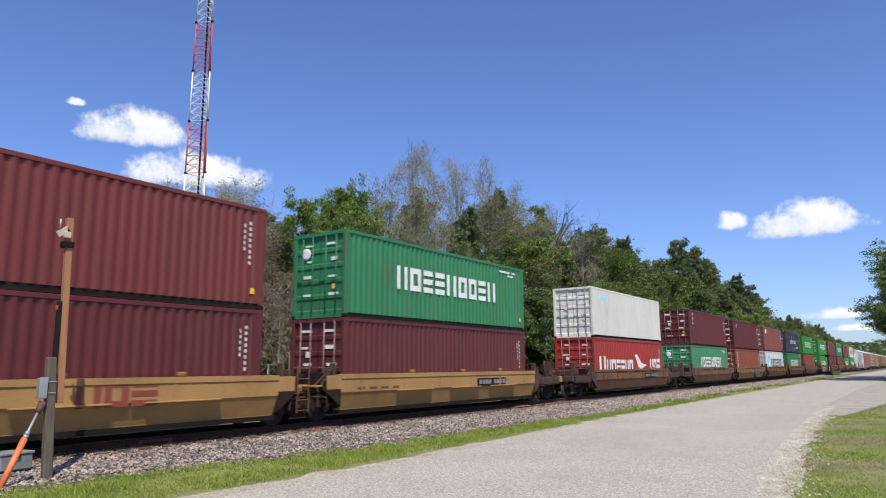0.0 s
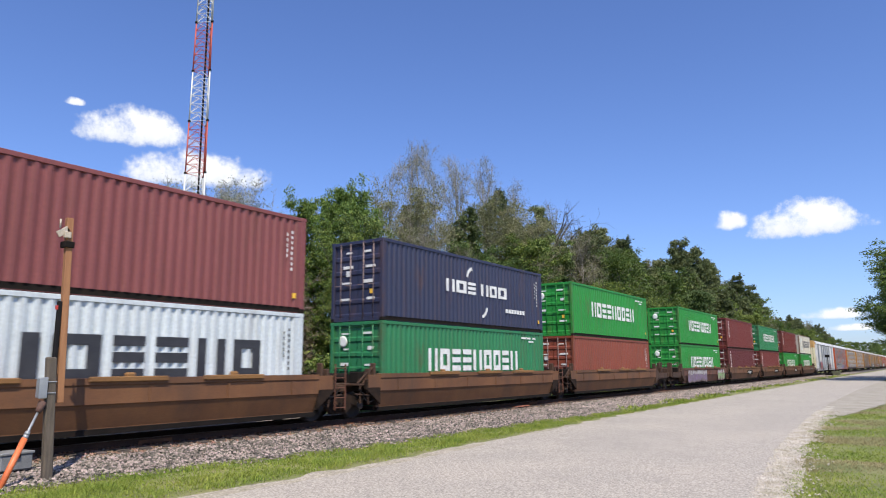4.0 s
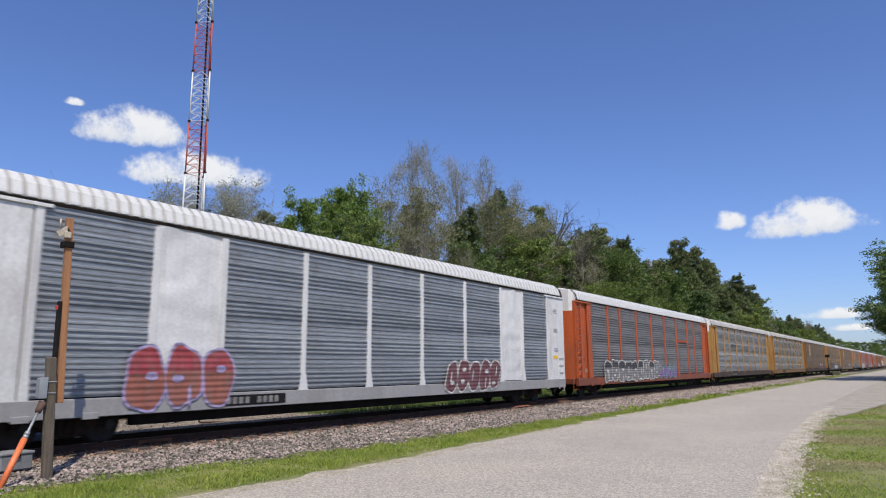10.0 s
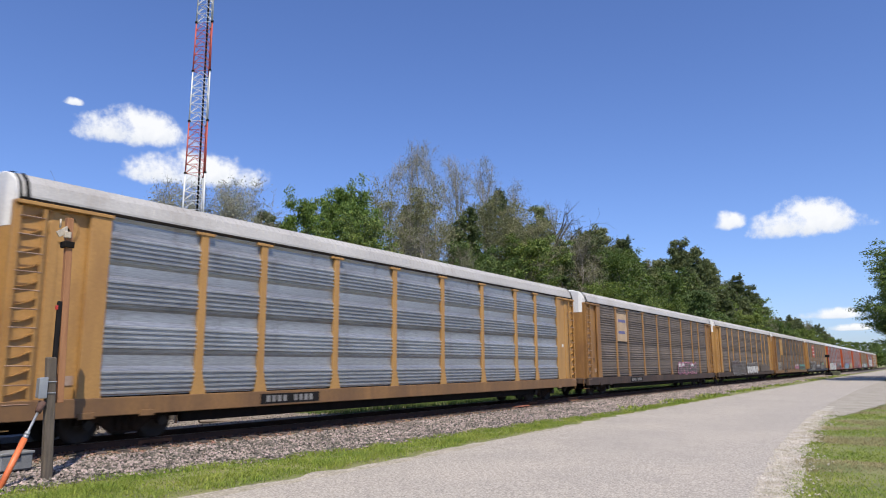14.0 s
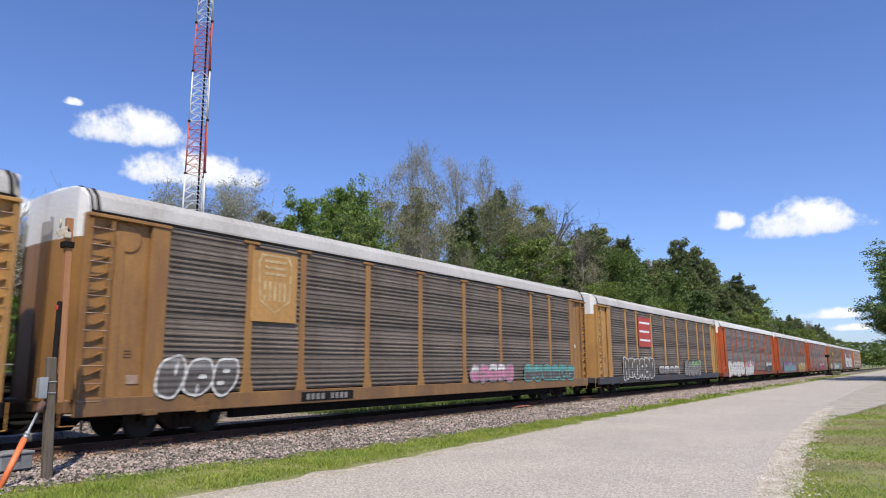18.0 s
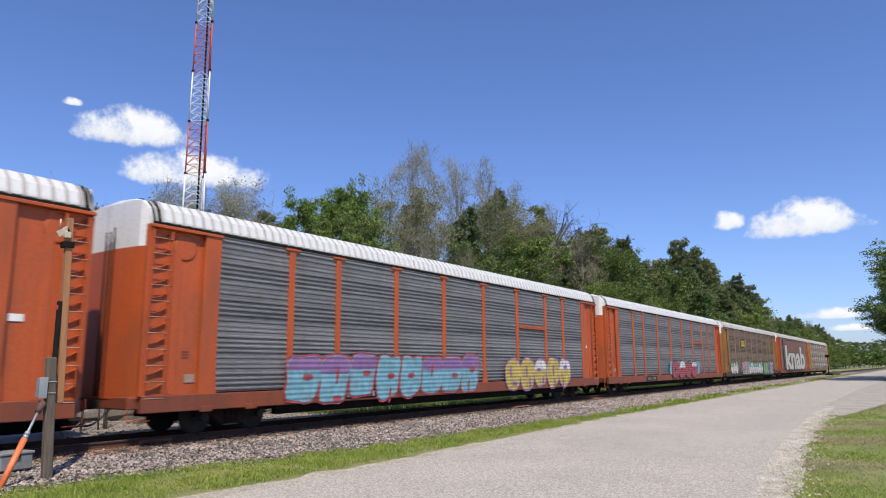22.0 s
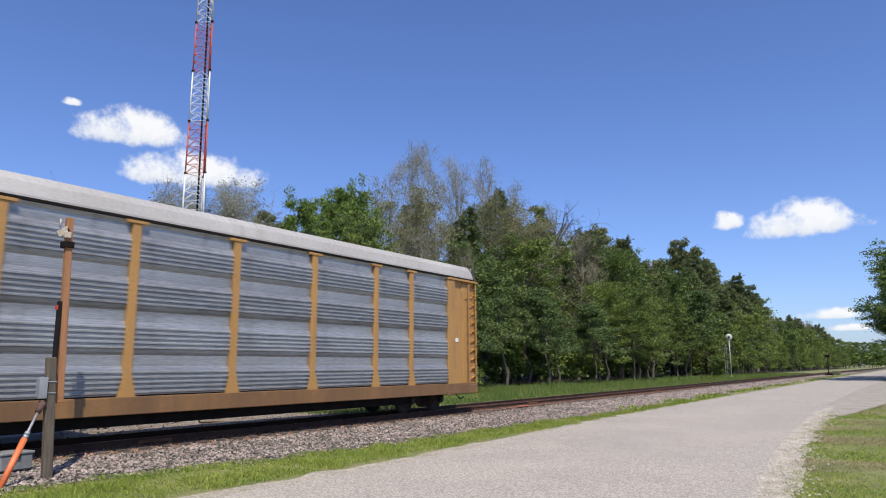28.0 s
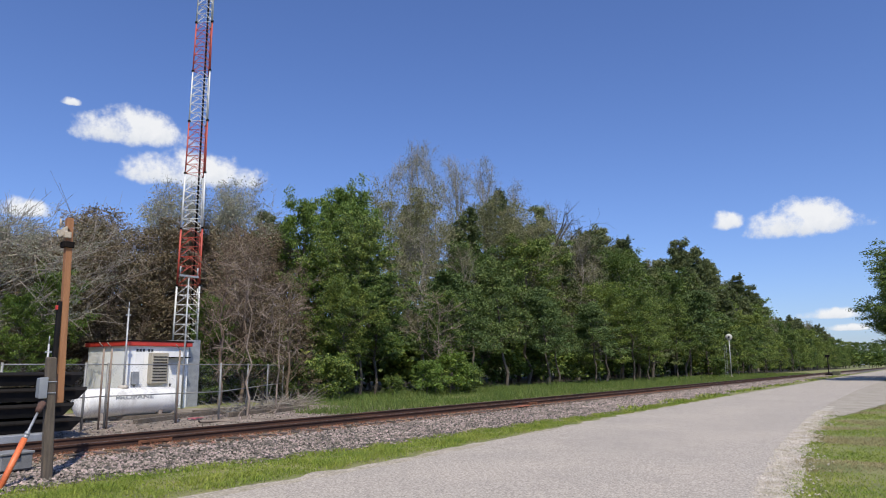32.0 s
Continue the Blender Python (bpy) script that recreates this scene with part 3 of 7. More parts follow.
def corrugated_side(depth, y, flip, name, material):
    """Trapezoid-ribbed side wall, ribs upright."""
    bm = bmesh.new()
    x, pts = 0.16, [(0.16, 0.0)]
    pitch = 0.2785
    while x < CL - 0.16 - pitch:
        pts += [(x + 0.075, 0.0), (x + 0.130, depth), (x + 0.205, depth), (x + 0.26, 0.0)]
        x += pitch
    pts.append((CL - 0.16, 0.0))
    lo = [bm.verts.new((a, y + d * flip, 0.16)) for a, d in pts]
    hi = [bm.verts.new((a, y + d * flip, CH - 0.11)) for a, d in pts]
    for i in range(len(pts) - 1):
        q = (lo[i], lo[i + 1], hi[i + 1], hi[i])
        bm.faces.new(q if flip > 0 else q[::-1])
    return bm


def blocks(name, material, parent, x0, z0, widths, h, y, gap=0.12, notch=True):
    """A brand's lettering as a row of plain blocks, one mesh."""
    bm = bmesh.new()
    x = x0
    for k, w in enumerate(widths):
        if w < 0:
            x -= w
            continue
        if notch:
            # a plain block broken by a slot or a window
            t, q = w * 0.30, h * 0.24
            cuts = (((0, t, 0, h), (w - t, w, 0, h)),
                    ((0, w, 0, q), (0, w, h * 0.5 - q / 2, h * 0.5 + q / 2), (0, w, h - q, h)),
                    ((0, w, 0, q), (0, w, h - q, h), (0, t, q, h - q), (w - t, w, q, h - q)))
            for a, b, c, d in cuts[(k * 2 + k // 3) % 3]:
                bm.faces.new([bm.verts.new(p) for p in ((x + a, y - 0.006, z0 + c), (x + b, y - 0.006, z0 + c), (x + b, y - 0.006, z0 + d), (x + a, y - 0.006, z0 + d))])
        else:
            box(bm, x, x + w, y - 0.006, y, z0, z0 + h)
        x += w + gap
    return part(name, bm, material, parent)


def star(bm, x, z, r, y, n=7):
    c = bm.verts.new((x, y, z))
    ring = [bm.verts.new((x + math.sin(k * math.pi / n) * (r if k % 2 == 0 else r * 0.42), y, z + math.cos(k * math.pi / n) * (r if k % 2 == 0 else r * 0.42))) for k in range(2 * n)]
    for k in range(2 * n):
        bm.faces.new((c, ring[(k + 1) % (2 * n)], ring[k]))


def container(color, words, marks="", smooth=False, letter_h=0.95):
    c = thing("shipping_container", words, "container", "stacked shipping containers")
    y0, y1 = -CW / 2, CW / 2
    near, far = y0 + 0.015, y1 - 0.015
    part("side_panel", corrugated_side(0.0 if smooth else 0.055, near, 1, "side", color), color, c)
    part("side_panel", corrugated_side(0.0 if smooth else 0.055, far, -1, "side", color), color, c)
    # roof with shallow ribs across
    bm = bmesh.new()
    n = 40
    pr = []
    for k in range(n):
        a = 0.1 + (CL - 0.2) * k / n
        w = (CL - 0.2) / n
        pr += [(a, CH - 0.03), (a + w * 0.3, CH - 0.03), (a + w * 0.4, CH - 0.012), (a + w * 0.9, CH - 0.012)]
    pr.append((CL - 0.1, CH - 0.03))
    a = [bm.verts.new((x, y0 + 0.05, z)) for x, z in pr]
    b = [bm.verts.new((x, y1 - 0.05, z)) for x, z in pr]
    for k in range(len(pr) - 1):
        bm.faces.new((a[k], a[k + 1], b[k + 1], b[k]))
    part("roof", bm, color, c)
    part("floor", bx(0.1, CL - 0.1, y0 + 0.05, y1 - 0.05, 0.02, 0.16), M_DARKSTEEL, c)
    for y in (y0, y1 - 0.06):
        part("top_rail", bx(0.15, CL - 0.15, y, y + 0.06, CH - 0.12, CH - 0.005, 0.01), C_RUSTY if color is C_GREY else color, c)
        part("bottom_rail", bx(0.15, CL - 0.15, y + (0.055 if y < 0 else -0.055), y + 0.06 + (0.055 if y < 0 else -0.055), 0.0, 0.15, 0.01), color, c)
    for x in (0.0, CL - 0.16):
        for y in (y0, y1 - 0.14):
            part("corner_post", bx(x, x + 0.16, y, y + 0.14, 0.11, CH - 0.11, 0.012), C_RUSTY if color is C_GREY else color, c)
            for z in (-0.004, CH - 0.118):
                part("corner_casting", bx(x - 0.004, x + 0.174, y - 0.004, y + 0.158, z, z + 0.118, 0.012), color if z > 1 else M_DARKSTEEL, c)
    # front end wall, ribbed
    bm = bmesh.new()
    pts = []
    for k in range(9):
        a = y0 + 0.14 + k * 0.24
        pts += [(a, CL - 0.03), (a + 0.08, CL - 0.03), (a + 0.11, CL - 0.07), (a + 0.2, CL - 0.07)]
    pts.append((y1 - 0.14, CL - 0.03))
    lo = [bm.verts.new((x, y, 0.1)) for y, x in pts]
    hi = [bm.verts.new((x, y, CH - 0.1)) for y, x in pts]
    for k in range(len(pts) - 1):
        bm.faces.new((lo[k], lo[k + 1], hi[k + 1], hi[k]))
    part("end_wall", bm, color, c)
    # doors with lock rods
    part("door_header", bx(0.0, 0.10, y0 + 0.14, y1 - 0.14, CH - 0.13, CH - 0.008, 0.008), color, c)
    part("door_sill", bx(0.0, 0.10, y0 + 0.14, y1 - 0.14, 0.0, 0.14, 0.008), color, c)
    for s, a, b in ((0, y0 + 0.145, -0.01), (1, 0.01, y1 - 0.145)):
        bm = bmesh.new()
        prof = [(0.05, 0.15)]
        for k in range(5):
            z = 0.24 + k * 0.52
            prof += [(0.05, z), (0.085, z + 0.05), (0.085, z + 0.36), (0.05, z + 0.41)]
        prof.append((0.05, CH - 0.14))
        l = [bm.verts.new((x, a, z)) for x, z in prof]
        r = [bm.verts.new((x, b, z)) for x, z in prof]
        for k in range(len(prof) - 1):
            bm.faces.new((l[k], l[k + 1], r[k + 1], r[k]))
        d = part("door", bm, color, c)
        for q in (0.28, 0.72):
            y = a + (b - a) * q
            bm = rod(bmesh.new(), (0.015, y, 0.05), (0.015, y, CH - 0.05), 0.019, n=6)
            for z in (0.09, 0.75, 1.9, 2.8):
                box(bm, 0.0, 0.05, y - 0.032, y + 0.032, z - 0.03, z + 0.03)
            box(bm, 0.0, 0.022, y - 0.015, y + 0.24, 1.285, 1.31)
            part("lock_rod", bm, color if "green" in color.name else M_ROD, d)
        rng = random.Random(len(words) * 7 + s)
        for k in range(4):
            z = (2.45, 1.9, 1.35, 0.75)[k]
            w = rng.uniform(0.25, 0.5)
            yy = a + 0.5 - w / 2 + rng.uniform(-0.1, 0.1)
            part("door_marking", bx(0.038, 0.048, yy, yy + w, z, z + rng.uniform(0.05, 0.13)), M_LETTER_WHITE, d)
        if s and "green" in color.name:
            part("round_marking", lathe(bmesh.new(), [(0.036, 0.13), (0.036, 0.21), (0.046, 0.21), (0.046, 0.13)], True, 18, (a + b) / 2 + 0.1, 2.2), M_LETTER_WHITE, d)
        elif s:
            part("door_marking", bx(0.03, 0.04, a + 0.30, a + 0.52, 1.62, 1.82), M_LETTER_WHITE, d)
    part("warning_label", bx(0.035, 0.045, y0 + 0.45, y0 + 0.62, 0.95, 1.12), M_LABEL_YELLOW, c)
    # number markings near the end of the side
    face = near - 0.002
    dark = marks.startswith("dark")
    ink = M_LETTER_BLACK if dark else M_LETTER_WHITE
    if "green" in color.name:
        for k, w in enumerate((0.5, 0.35, 0.3)):
            part("number_marking", bx(10.0 + k * 0.55, 10.0 + k * 0.55 + w, face - 0.005, face, 2.55, 2.63), ink, c)
        part("number_marking", bx(10.7, 11.2, face - 0.005, face, 2.40, 2.47), ink, c)
    else:
        for k in range(8):
            z = 2.35 - k * 0.16
            part("number_marking", bx(11.62, 11.68, face - 0.005, face, z, z + 0.09), ink, c)
            if k < 5:
                part("number_marking", bx(11.44, 11.48, face - 0.005, face, z - 0.1, z), ink, c)
    part("warning_label", bx(11.72, 11.86, face - 0.006, face, 0.42, 0.58), M_LABEL_YELLOW, c)
    if "ever" in marks:
        blocks("brand_marking", M_LETTER_WHITE, c, 2.7, 1.15, [0.60, 0.66, 0.60, 0.62, 0.66, 0.62, 0.58, 0.58, 0.64], 0.84, face, 0.165)
    if "star" in marks:
        worn = "pale" in marks
        sq = mat("faded_blue_square", (0.50, 0.56, 0.55), (0.57, 0.57, 0.52), 2, 30, 0.6, bump=0) if worn else mat("sky_blue_square", (0.22, 0.46, 0.60), (0.30, 0.52, 0.64), 2, 30, 0.6, bump=0)
        part("emblem_square", bx(1.25, 3.0, face - 0.004, face, 0.62, 2.4), sq, c)
        bm = bmesh.new()
        star(bm, 2.12, 1.5, 0.70, face - 0.009)
        part("star_marking", bm, mat("pale_star", (0.70, 0.66, 0.55), (0.64, 0.62, 0.54), 3, 30, 0.6, bump=0) if worn else mat("white_star", (0.76, 0.78, 0.78), (0.70, 0.74, 0.76), 3, 30, 0.6, bump=0), c)
        blocks("brand_marking", M_LETTER_BLACK, c, 3.5, 1.06, [1.25, 1.05, 0.8, 0.9, 0.85, 0.9], 1.0, face, 0.27)
    if "vert" in marks:
        bm = bmesh.new()
        for k in range(6):
            z = 2.4 - k * 0.27
            box(bm, 0.78, 1.10, face - 0.005, face, z + 0.13, z + 0.2)
            if k % 3 == 0:
                box(bm, 0.90, 0.98, face - 0.005, face, z, z + 0.13)
            else:
                box(bm, 0.78, 0.86, face - 0.005, face, z, z + 0.13)
                box(bm, 1.02, 1.10, face - 0.005, face, z, z + 0.13)
        part("brand_marking", bm, M_LETTER_WHITE, c)
    if "short" in marks:
        bm = bmesh.new()
        for k in range(3):
            z = 2.45 - k * 0.36
            box(bm, 0.85, 1.1, face - 0.005, face, z, z + 0.08)
            box(bm, 0.94, 1.02, face - 0.005, face, z, z + 0.26)
        part("brand_marking", bm, M_LETTER_WHITE, c)
    if "dot" in marks:
        bm = bmesh.new()
        v = [bm.verts.new((1.3 + 0.26 * math.cos(k * math.tau / 20), face - 0.005, 2.3 + 0.2 * math.sin(k * math.tau / 20))) for k in range(20)]
        bm.faces.new(v)
        part("round_marking", bm, M_BLUE_DOT, c)
    if "bird" in marks:
        blocks("brand_marking", M_LETTER_WHITE, c, 0.72, 0.75, [0.95], 1.1, face, 0.12)
        blocks("brand_marking", M_LETTER_WHITE, c, 1.84, 0.75, [0.6, 0.78, 0.62, 0.6, 0.6, 0.66], 0.92, face, 0.1)
        blocks("brand_marking", M_LETTER_WHITE, c, 9.56, 0.75, [0.62, 0.62, 0.66], 1.0, face, 0.1)
        bm = bmesh.new()
        for poly in (((6.6, 1.75), (7.0, 1.85), (7.9, 1.25), (8.9, 1.15), (8.2, 0.98), (7.8, 0.9), (8.6, 0.62), (8.5, 0.5), (7.4, 0.75), (7.0, 1.35)), ((7.2, 0.7), (7.9, 0.62), (7.5, 0.45))):
            bm.faces.new([bm.verts.new((x, face - 0.006, z + 0.2)) for x, z in poly])
        part("emblem_marking", bm, M_LETTER_WHITE, c)
    if "logo" in marks:
        part("brand_marking", bx(0.9, 2.1, face - 0.005, face, 2.2, 2.5), mat("logo_pale_blue", (0.35, 0.60, 0.66), (0.45, 0.7, 0.6), 2, 30, 0.5, bump=0), c)
    if "arcs" in marks:
        bm = bmesh.new()
        for cx, cz, a0, a1 in ((5.9, 1.95, 100, 170), (6.5, 0.95, -10, -80)):
            for k in range(8):
                q, w = radians(a0 + (a1 - a0) * k / 8), radians(a0 + (a1 - a0) * (k + 1) / 8)
                bm.faces.new([bm.verts.new((cx + math.cos(t) * r, face - 0.006, cz + math.sin(t) * r)) for t, r in ((q, 0.55), (w, 0.55), (w, 0.42), (q, 0.42))])
        part("emblem_marking", bm, M_LETTER_WHITE, c)
        blocks("brand_marking", M_LETTER_WHITE, c, 3.9, 1.35, [0.6, 0.75, 0.6, -0.3, 0.6, 0.6, 0.75], 0.5, face, 0.12)
        blocks("brand_marking", M_LETTER_WHITE, c, 8.6, 0.75, [0.2] * 7, 0.18, face, 0.06, False)
    if "plate" in marks:
        part("brand_marking", bx(1.0, 1.9, face - 0.005, face, 2.15, 2.6), M_LETTER_WHITE, c)
    return c


def wheelset(parent, x, name="wheel"):
    for y in (-0.76, 0.76):
        s = 1 if y > 0 else -1
        w = part(name, lathe(bmesh.new(), [(-0.07 * s, 0.455), (-0.045 * s, 0.455), (-0.04 * s, 0.42), (0.06 * s, 0.42), (0.065 * s, 0.36), (0.03 * s, 0.33), (0.03 * s, 0.15), (0.075 * s, 0.12), (0.075 * s, 0.02)], False, 20, y, 0.42, x), M_WHEEL, parent)
    part("axle", rod(bmesh.new(), (x, -0.76, 0.42), (x, 0.76, 0.42), 0.08, n=8), M_WHEEL, parent)


def truck(parent, x):
    """Two-axle truck with cast side frames, springs and bearings."""
    t = tagged(new("truck"), "")
    t.parent = parent
    t.matrix_basis = pose(x, 0, 0)
    for a in (-0.9, 0.9):
        wheelset(t, a)
    for y in (-1.02, 1.02):
        s = bmesh.new()
        d = 0.07
        for p in (((-1.15, 0.42), (-0.65, 0.46), (-0.3, 0.20), (0.3, 0.20), (0.65, 0.46), (1.15, 0.42), (1.12, 0.60), (0.4, 0.80), (-0.4, 0.80), (-1.12, 0.60)),):
            f = [s.verts.new((q, y - d, z)) for q, z in p]
            b = [s.verts.new((q, y + d, z)) for q, z in p]
            s.faces.new(f), s.faces.new(b[::-1])
            for k in range(len(p)):
                s.faces.new((f[k], b[k], b[(k + 1) % len(p)], f[(k + 1) % len(p)]))
        part("side_frame", s, M_TRUCK, t)
        s = bmesh.new()
        for q in (-0.18, 0.0, 0.18):
            rod(s, (q, y - math.copysign(0.09, -y) * 0, 0.26), (q, y, 0.56), 0.085, n=8)
        for q in s.verts:
            q.co.y += math.copysign(0.05, y)
        part("spring", s, M_TRUCK, t)
        for a in (-0.9, 0.9):
            part("bearing", rod(bmesh.new(), (a, y, 0.42), (a, y + math.copysign(0.16, y), 0.42), 0.11, n=10), M_WHEEL, t)
    part("bolster", bx(-0.22, 0.22, -1.1, 1.1, 0.42, 0.72, 0.03), M_TRUCK, t)
    return t


def coupler(parent, x, s):
    c = part("coupler", box(bx(min(x, x + s * 0.55), max(x, x + s * 0.55), -0.09, 0.09, 0.70, 0.92, 0.02), min(x + s * 0.5, x + s * 0.8), max(x + s * 0.5, x + s * 0.8), -0.16, 0.16, 0.66, 0.98, 0.05), M_TRUCK, parent)
    h = bmesh.new()
    for k in range(6):
        a, b = k / 6, (k + 1) / 6
        f = lambda q: (x + s * 0.75 * q, -0.35, 0.72 - 0.38 * math.sin(q * 2.2))
        rod(h, f(a), f(b), 0.025, n=5)
    part("air_hose", h, M_BLACK, c)


def well_car(color, words, left, right, plate="", graffiti=()):
    """One well unit round a 40 ft stack; left and right say what follows: 'joint' (shared truck) or 'end' (coupler)."""
    c = thing("well_car", words, "freight car", "container well cars")
    w = 1.46
    x0, x1 = -0.35, CL + 0.45
    for s in (-1, 1):
        y = s * w
        prof = [(y - s * 0.0, 1.42), (y + s * 0.03, 1.44), (y + s * 0.03, 1.30), (y, 1.27), (y, 0.88), (y - s * 0.03, 0.85), (y - s * 0.21, 0.36), (y - s * 0.22, 0.24), (y - s * 0.33, 0.24), (y - s * 0.20, 1.44)]
        sill = part("side_sill", extrude_profile(bmesh.new(), prof, x0, x1, True), color, c)
        if s < 0:
            for a in (2.4, 5.7, 8.6):
                part("guide_plate", bx(a, a + 1.9, y - 0.09, y - 0.028, 1.36, 1.475, 0.015) if "yellow" not in color.name else bx(a, a + 2.1, y - 0.075, y - 0.0, 0.845, 0.885, 0.008), W_TAN if color is W_BROWN else color, sill)
                part("guide_cone", bx(a + 0.9, a + 1.12, y + 0.02, y + 0.16, 1.441, 1.56, 0.03), W_TAN, sill)
            for k in range(6):
                a = 0.6 + k * 2.2
                part("stiffener", bx(a - 0.03, a + 0.03, y - 0.025, y, 0.88, 1.27), color, sill)
    part("floor", bx(x0, x1, -w + 0.12, w - 0.12, 0.22, 0.34), M_DARKSTEEL, c)
    for x, s, how in ((x0, -1, left), (x1, 1, right)):
        # slanted bulkhead and end platform
        bm = bmesh.new()
        a, b = (x, x + s * 0.7)
        for y in (-w, w - 0.1):
            v = [bm.verts.new(p) for p in ((a, y, 0.45), (a, y, 1.42), (b, y, 1.25), (b, y, 0.95))]
            u = [bm.verts.new((p.co.x, p.co.y + 0.1, p.co.z)) for p in v]
            bm.faces.new(v), bm.faces.new(u[::-1])
            for k in range(4):
                bm.faces.new((v[k], u[k], u[(k + 1) % 4], v[(k + 1) % 4]))
        box(bm, min(a, a + s * 0.1), max(a, a + s * 0.1), -w + 0.1, w - 0.1, 0.4, 1.3)
        bmesh.ops.recalc_face_normals(bm, faces=bm.faces)
        part("bulkhead", bm, M_TRUCK if how == "joint" else W_GRIME, c)
        reach = 1.25 if how == "joint" else 3.15
        part("end_platform", box(bx(min(x, x + s * reach), max(x, x + s * reach), -0.75, 0.75, 0.86, 1.08, 0.02), min(x, x + s * reach * 0.8), max(x, x + s * reach * 0.8), -1.35, 1.35, 1.06, 1.12, 0.01), W_GRIME if "yellow" not in color.name else color, c)
        if how == "end":
            part("end_beam", bx(min(x + s * 2.9, x + s * 3.1), max(x + s * 2.9, x + s * 3.1), -1.4, 1.4, 0.85, 1.14, 0.02), W_GRIME if "yellow" not in color.name else color, c)
            r = bmesh.new()
            for yy in (-1.35, -0.9, 0.9, 1.35):
                rod(r, (x + s * 3.0, yy, 1.14), (x + s * 3.0, yy, 1.75), 0.018, n=5)
            rod(r, (x + s * 3.0, -1.35, 1.75), (x + s * 3.0, -0.9, 1.75), 0.018, n=5)
            rod(r, (x + s * 3.0, 0.9, 1.75), (x + s * 3.0, 1.35, 1.75), 0.018, n=5)
            for k in range(3):
                rod(r, (x + s * 3.1, -1.4, 0.3 + k * 0.28), (x + s * 2.7, -1.4, 0.3 + k * 0.28), 0.015, n=5)
            part("handrail", r, W_GRIME, c)
            part("brake_wheel", lathe(bmesh.new(), [(0.0, 0.25), (0.03, 0.25), (0.03, 0.2), (0.0, 0.2)], True, 14, 0.5, 1.55, x + s * 2.6), M_TRUCK, c)
            coupler(c, x + s * 3.1, s)
            truck(c, x + s * 1.75)
        elif s > 0:
            truck(c, x + 1.30)
            r = bmesh.new()
            for qx in (x + 0.75, x + 1.2):
                rod(r, (qx, -1.42, 0.35), (qx, -1.42, 1.75), 0.022, n=5)
            for k in range(5):
                rod(r, (x + 0.75, -1.42, 0.42 + k * 0.3), (x + 1.2, -1.42, 0.42 + k * 0.3), 0.016, n=5)
            part("ladder", r, W_DARKRED, c)
        if how == "joint":
            part("end_plate", bx(min(x, x + s * 0.62), max(x, x + s * 0.62), -w - 0.01, -w + 0.03, 0.98, 1.40, 0.01), color, c)
        # equipment on the platform: brake cylinder, reservoir, brackets, hoses
        eq = bx(x + s * 0.55 - 0.2, x + s * 0.55 + 0.2, -1.15, -0.7, 1.12, 1.5, 0.03)
        rod(eq, (x + s * 0.5, -0.4, 1.3), (x + s * 0.5, 0.6, 1.3), 0.16, n=10)
        part("brake_gear", eq, M_DARKSTEEL, c)
        for q, h in ((0.16, 1.78), (0.42, 1.60)):
            br = bx(min(x + s * q, x + s * (q + 0.1)), max(x + s * q, x + s * (q + 0.1)), -1.40, -1.18, 1.0, h, 0.02)
            rod(br, (x + s * (q + 0.05), -1.3, h - 0.1), (x + s * (q + 0.5), -1.25, 1.12), 0.03, n=5)
            part("corner_bracket", br, W_GRIME, c)
        for j, (qa, qb, yy) in enumerate(((0.1, 1.0, -1.38), (0.25, 1.2, -1.30), (0.0, 0.8, -1.34))):
            hose = bmesh.new()
            for k in range(6):
                f0, f1 = k / 6, (k + 1) / 6
                rod(hose, (x + s * (qa + (qb - qa) * f0), yy, 0.98 - 0.1 * j - 0.26 * math.sin(f0 * math.pi)), (x + s * (qa + (qb - qa) * f1), yy, 0.98 - 0.1 * j - 0.26 * math.sin(f1 * math.pi)), 0.022, n=5)
            part("air_hose", hose, M_BLACK, c)
        lever = rod(bmesh.new(), (x + s * 0.1, -1.36, 0.72), (x + s * (1.1 if how == "joint" else 2.9), -1.36, 0.80), 0.025, n=5)
        rod(lever, (x + s * 0.5, -1.38, 0.45), (x + s * 0.62, -1.38, 1.1), 0.02, n=5)
        rod(lever, (x + s * 0.9, -1.36, 0.5), (x + s * 0.9, -1.36, 1.06), 0.02, n=5)
        part("brake_lever", lever, W_GRIME, c)
        if how == "end":
            grid = bmesh.new()
            for k in range(7):
                box(grid, min(x + s * (0.7 + k * 0.3), x + s * (0.82 + k * 0.3)), max(x + s * (0.7 + k * 0.3), x + s * (0.82 + k * 0.3)), -1.4, -0.75, 1.125, 1.17)
            part("crossover_grating", grid, W_GRIME, c)
            part("side_bracket", bx(min(x + s * 0.7, x + s * 2.7), max(x + s * 0.7, x + s * 2.7), -1.40, -1.33, 0.80, 1.12, 0.01), W_GRIME, c)
            stand = bx(x + s * 2.2 - 0.14, x + s * 2.2 + 0.14, -1.2, -0.9, 1.12, 1.85, 0.03)
            rod(stand, (x + s * 1.2, -1.36, 1.12), (x + s * 1.2, -1.36, 1.9), 0.03, n=6)
            rod(stand, (x + s * 1.2, -1.36, 1.9), (x + s * 2.2, -1.3, 1.7), 0.022, n=5)
            rod(stand, (x + s * 1.2, -1.36, 1.5), (x + s * 2.9, -1.36, 1.5), 0.02, n=5)
            part("brake_stand", stand, W_GRIME, c)
            part("brake_chest", bx(x + s * 1.5 - 0.25, x + s * 1.5 + 0.25, -0.8, 0.2, 1.12, 1.45, 0.05), W_GRIME, c)
    face = -w - 0.003
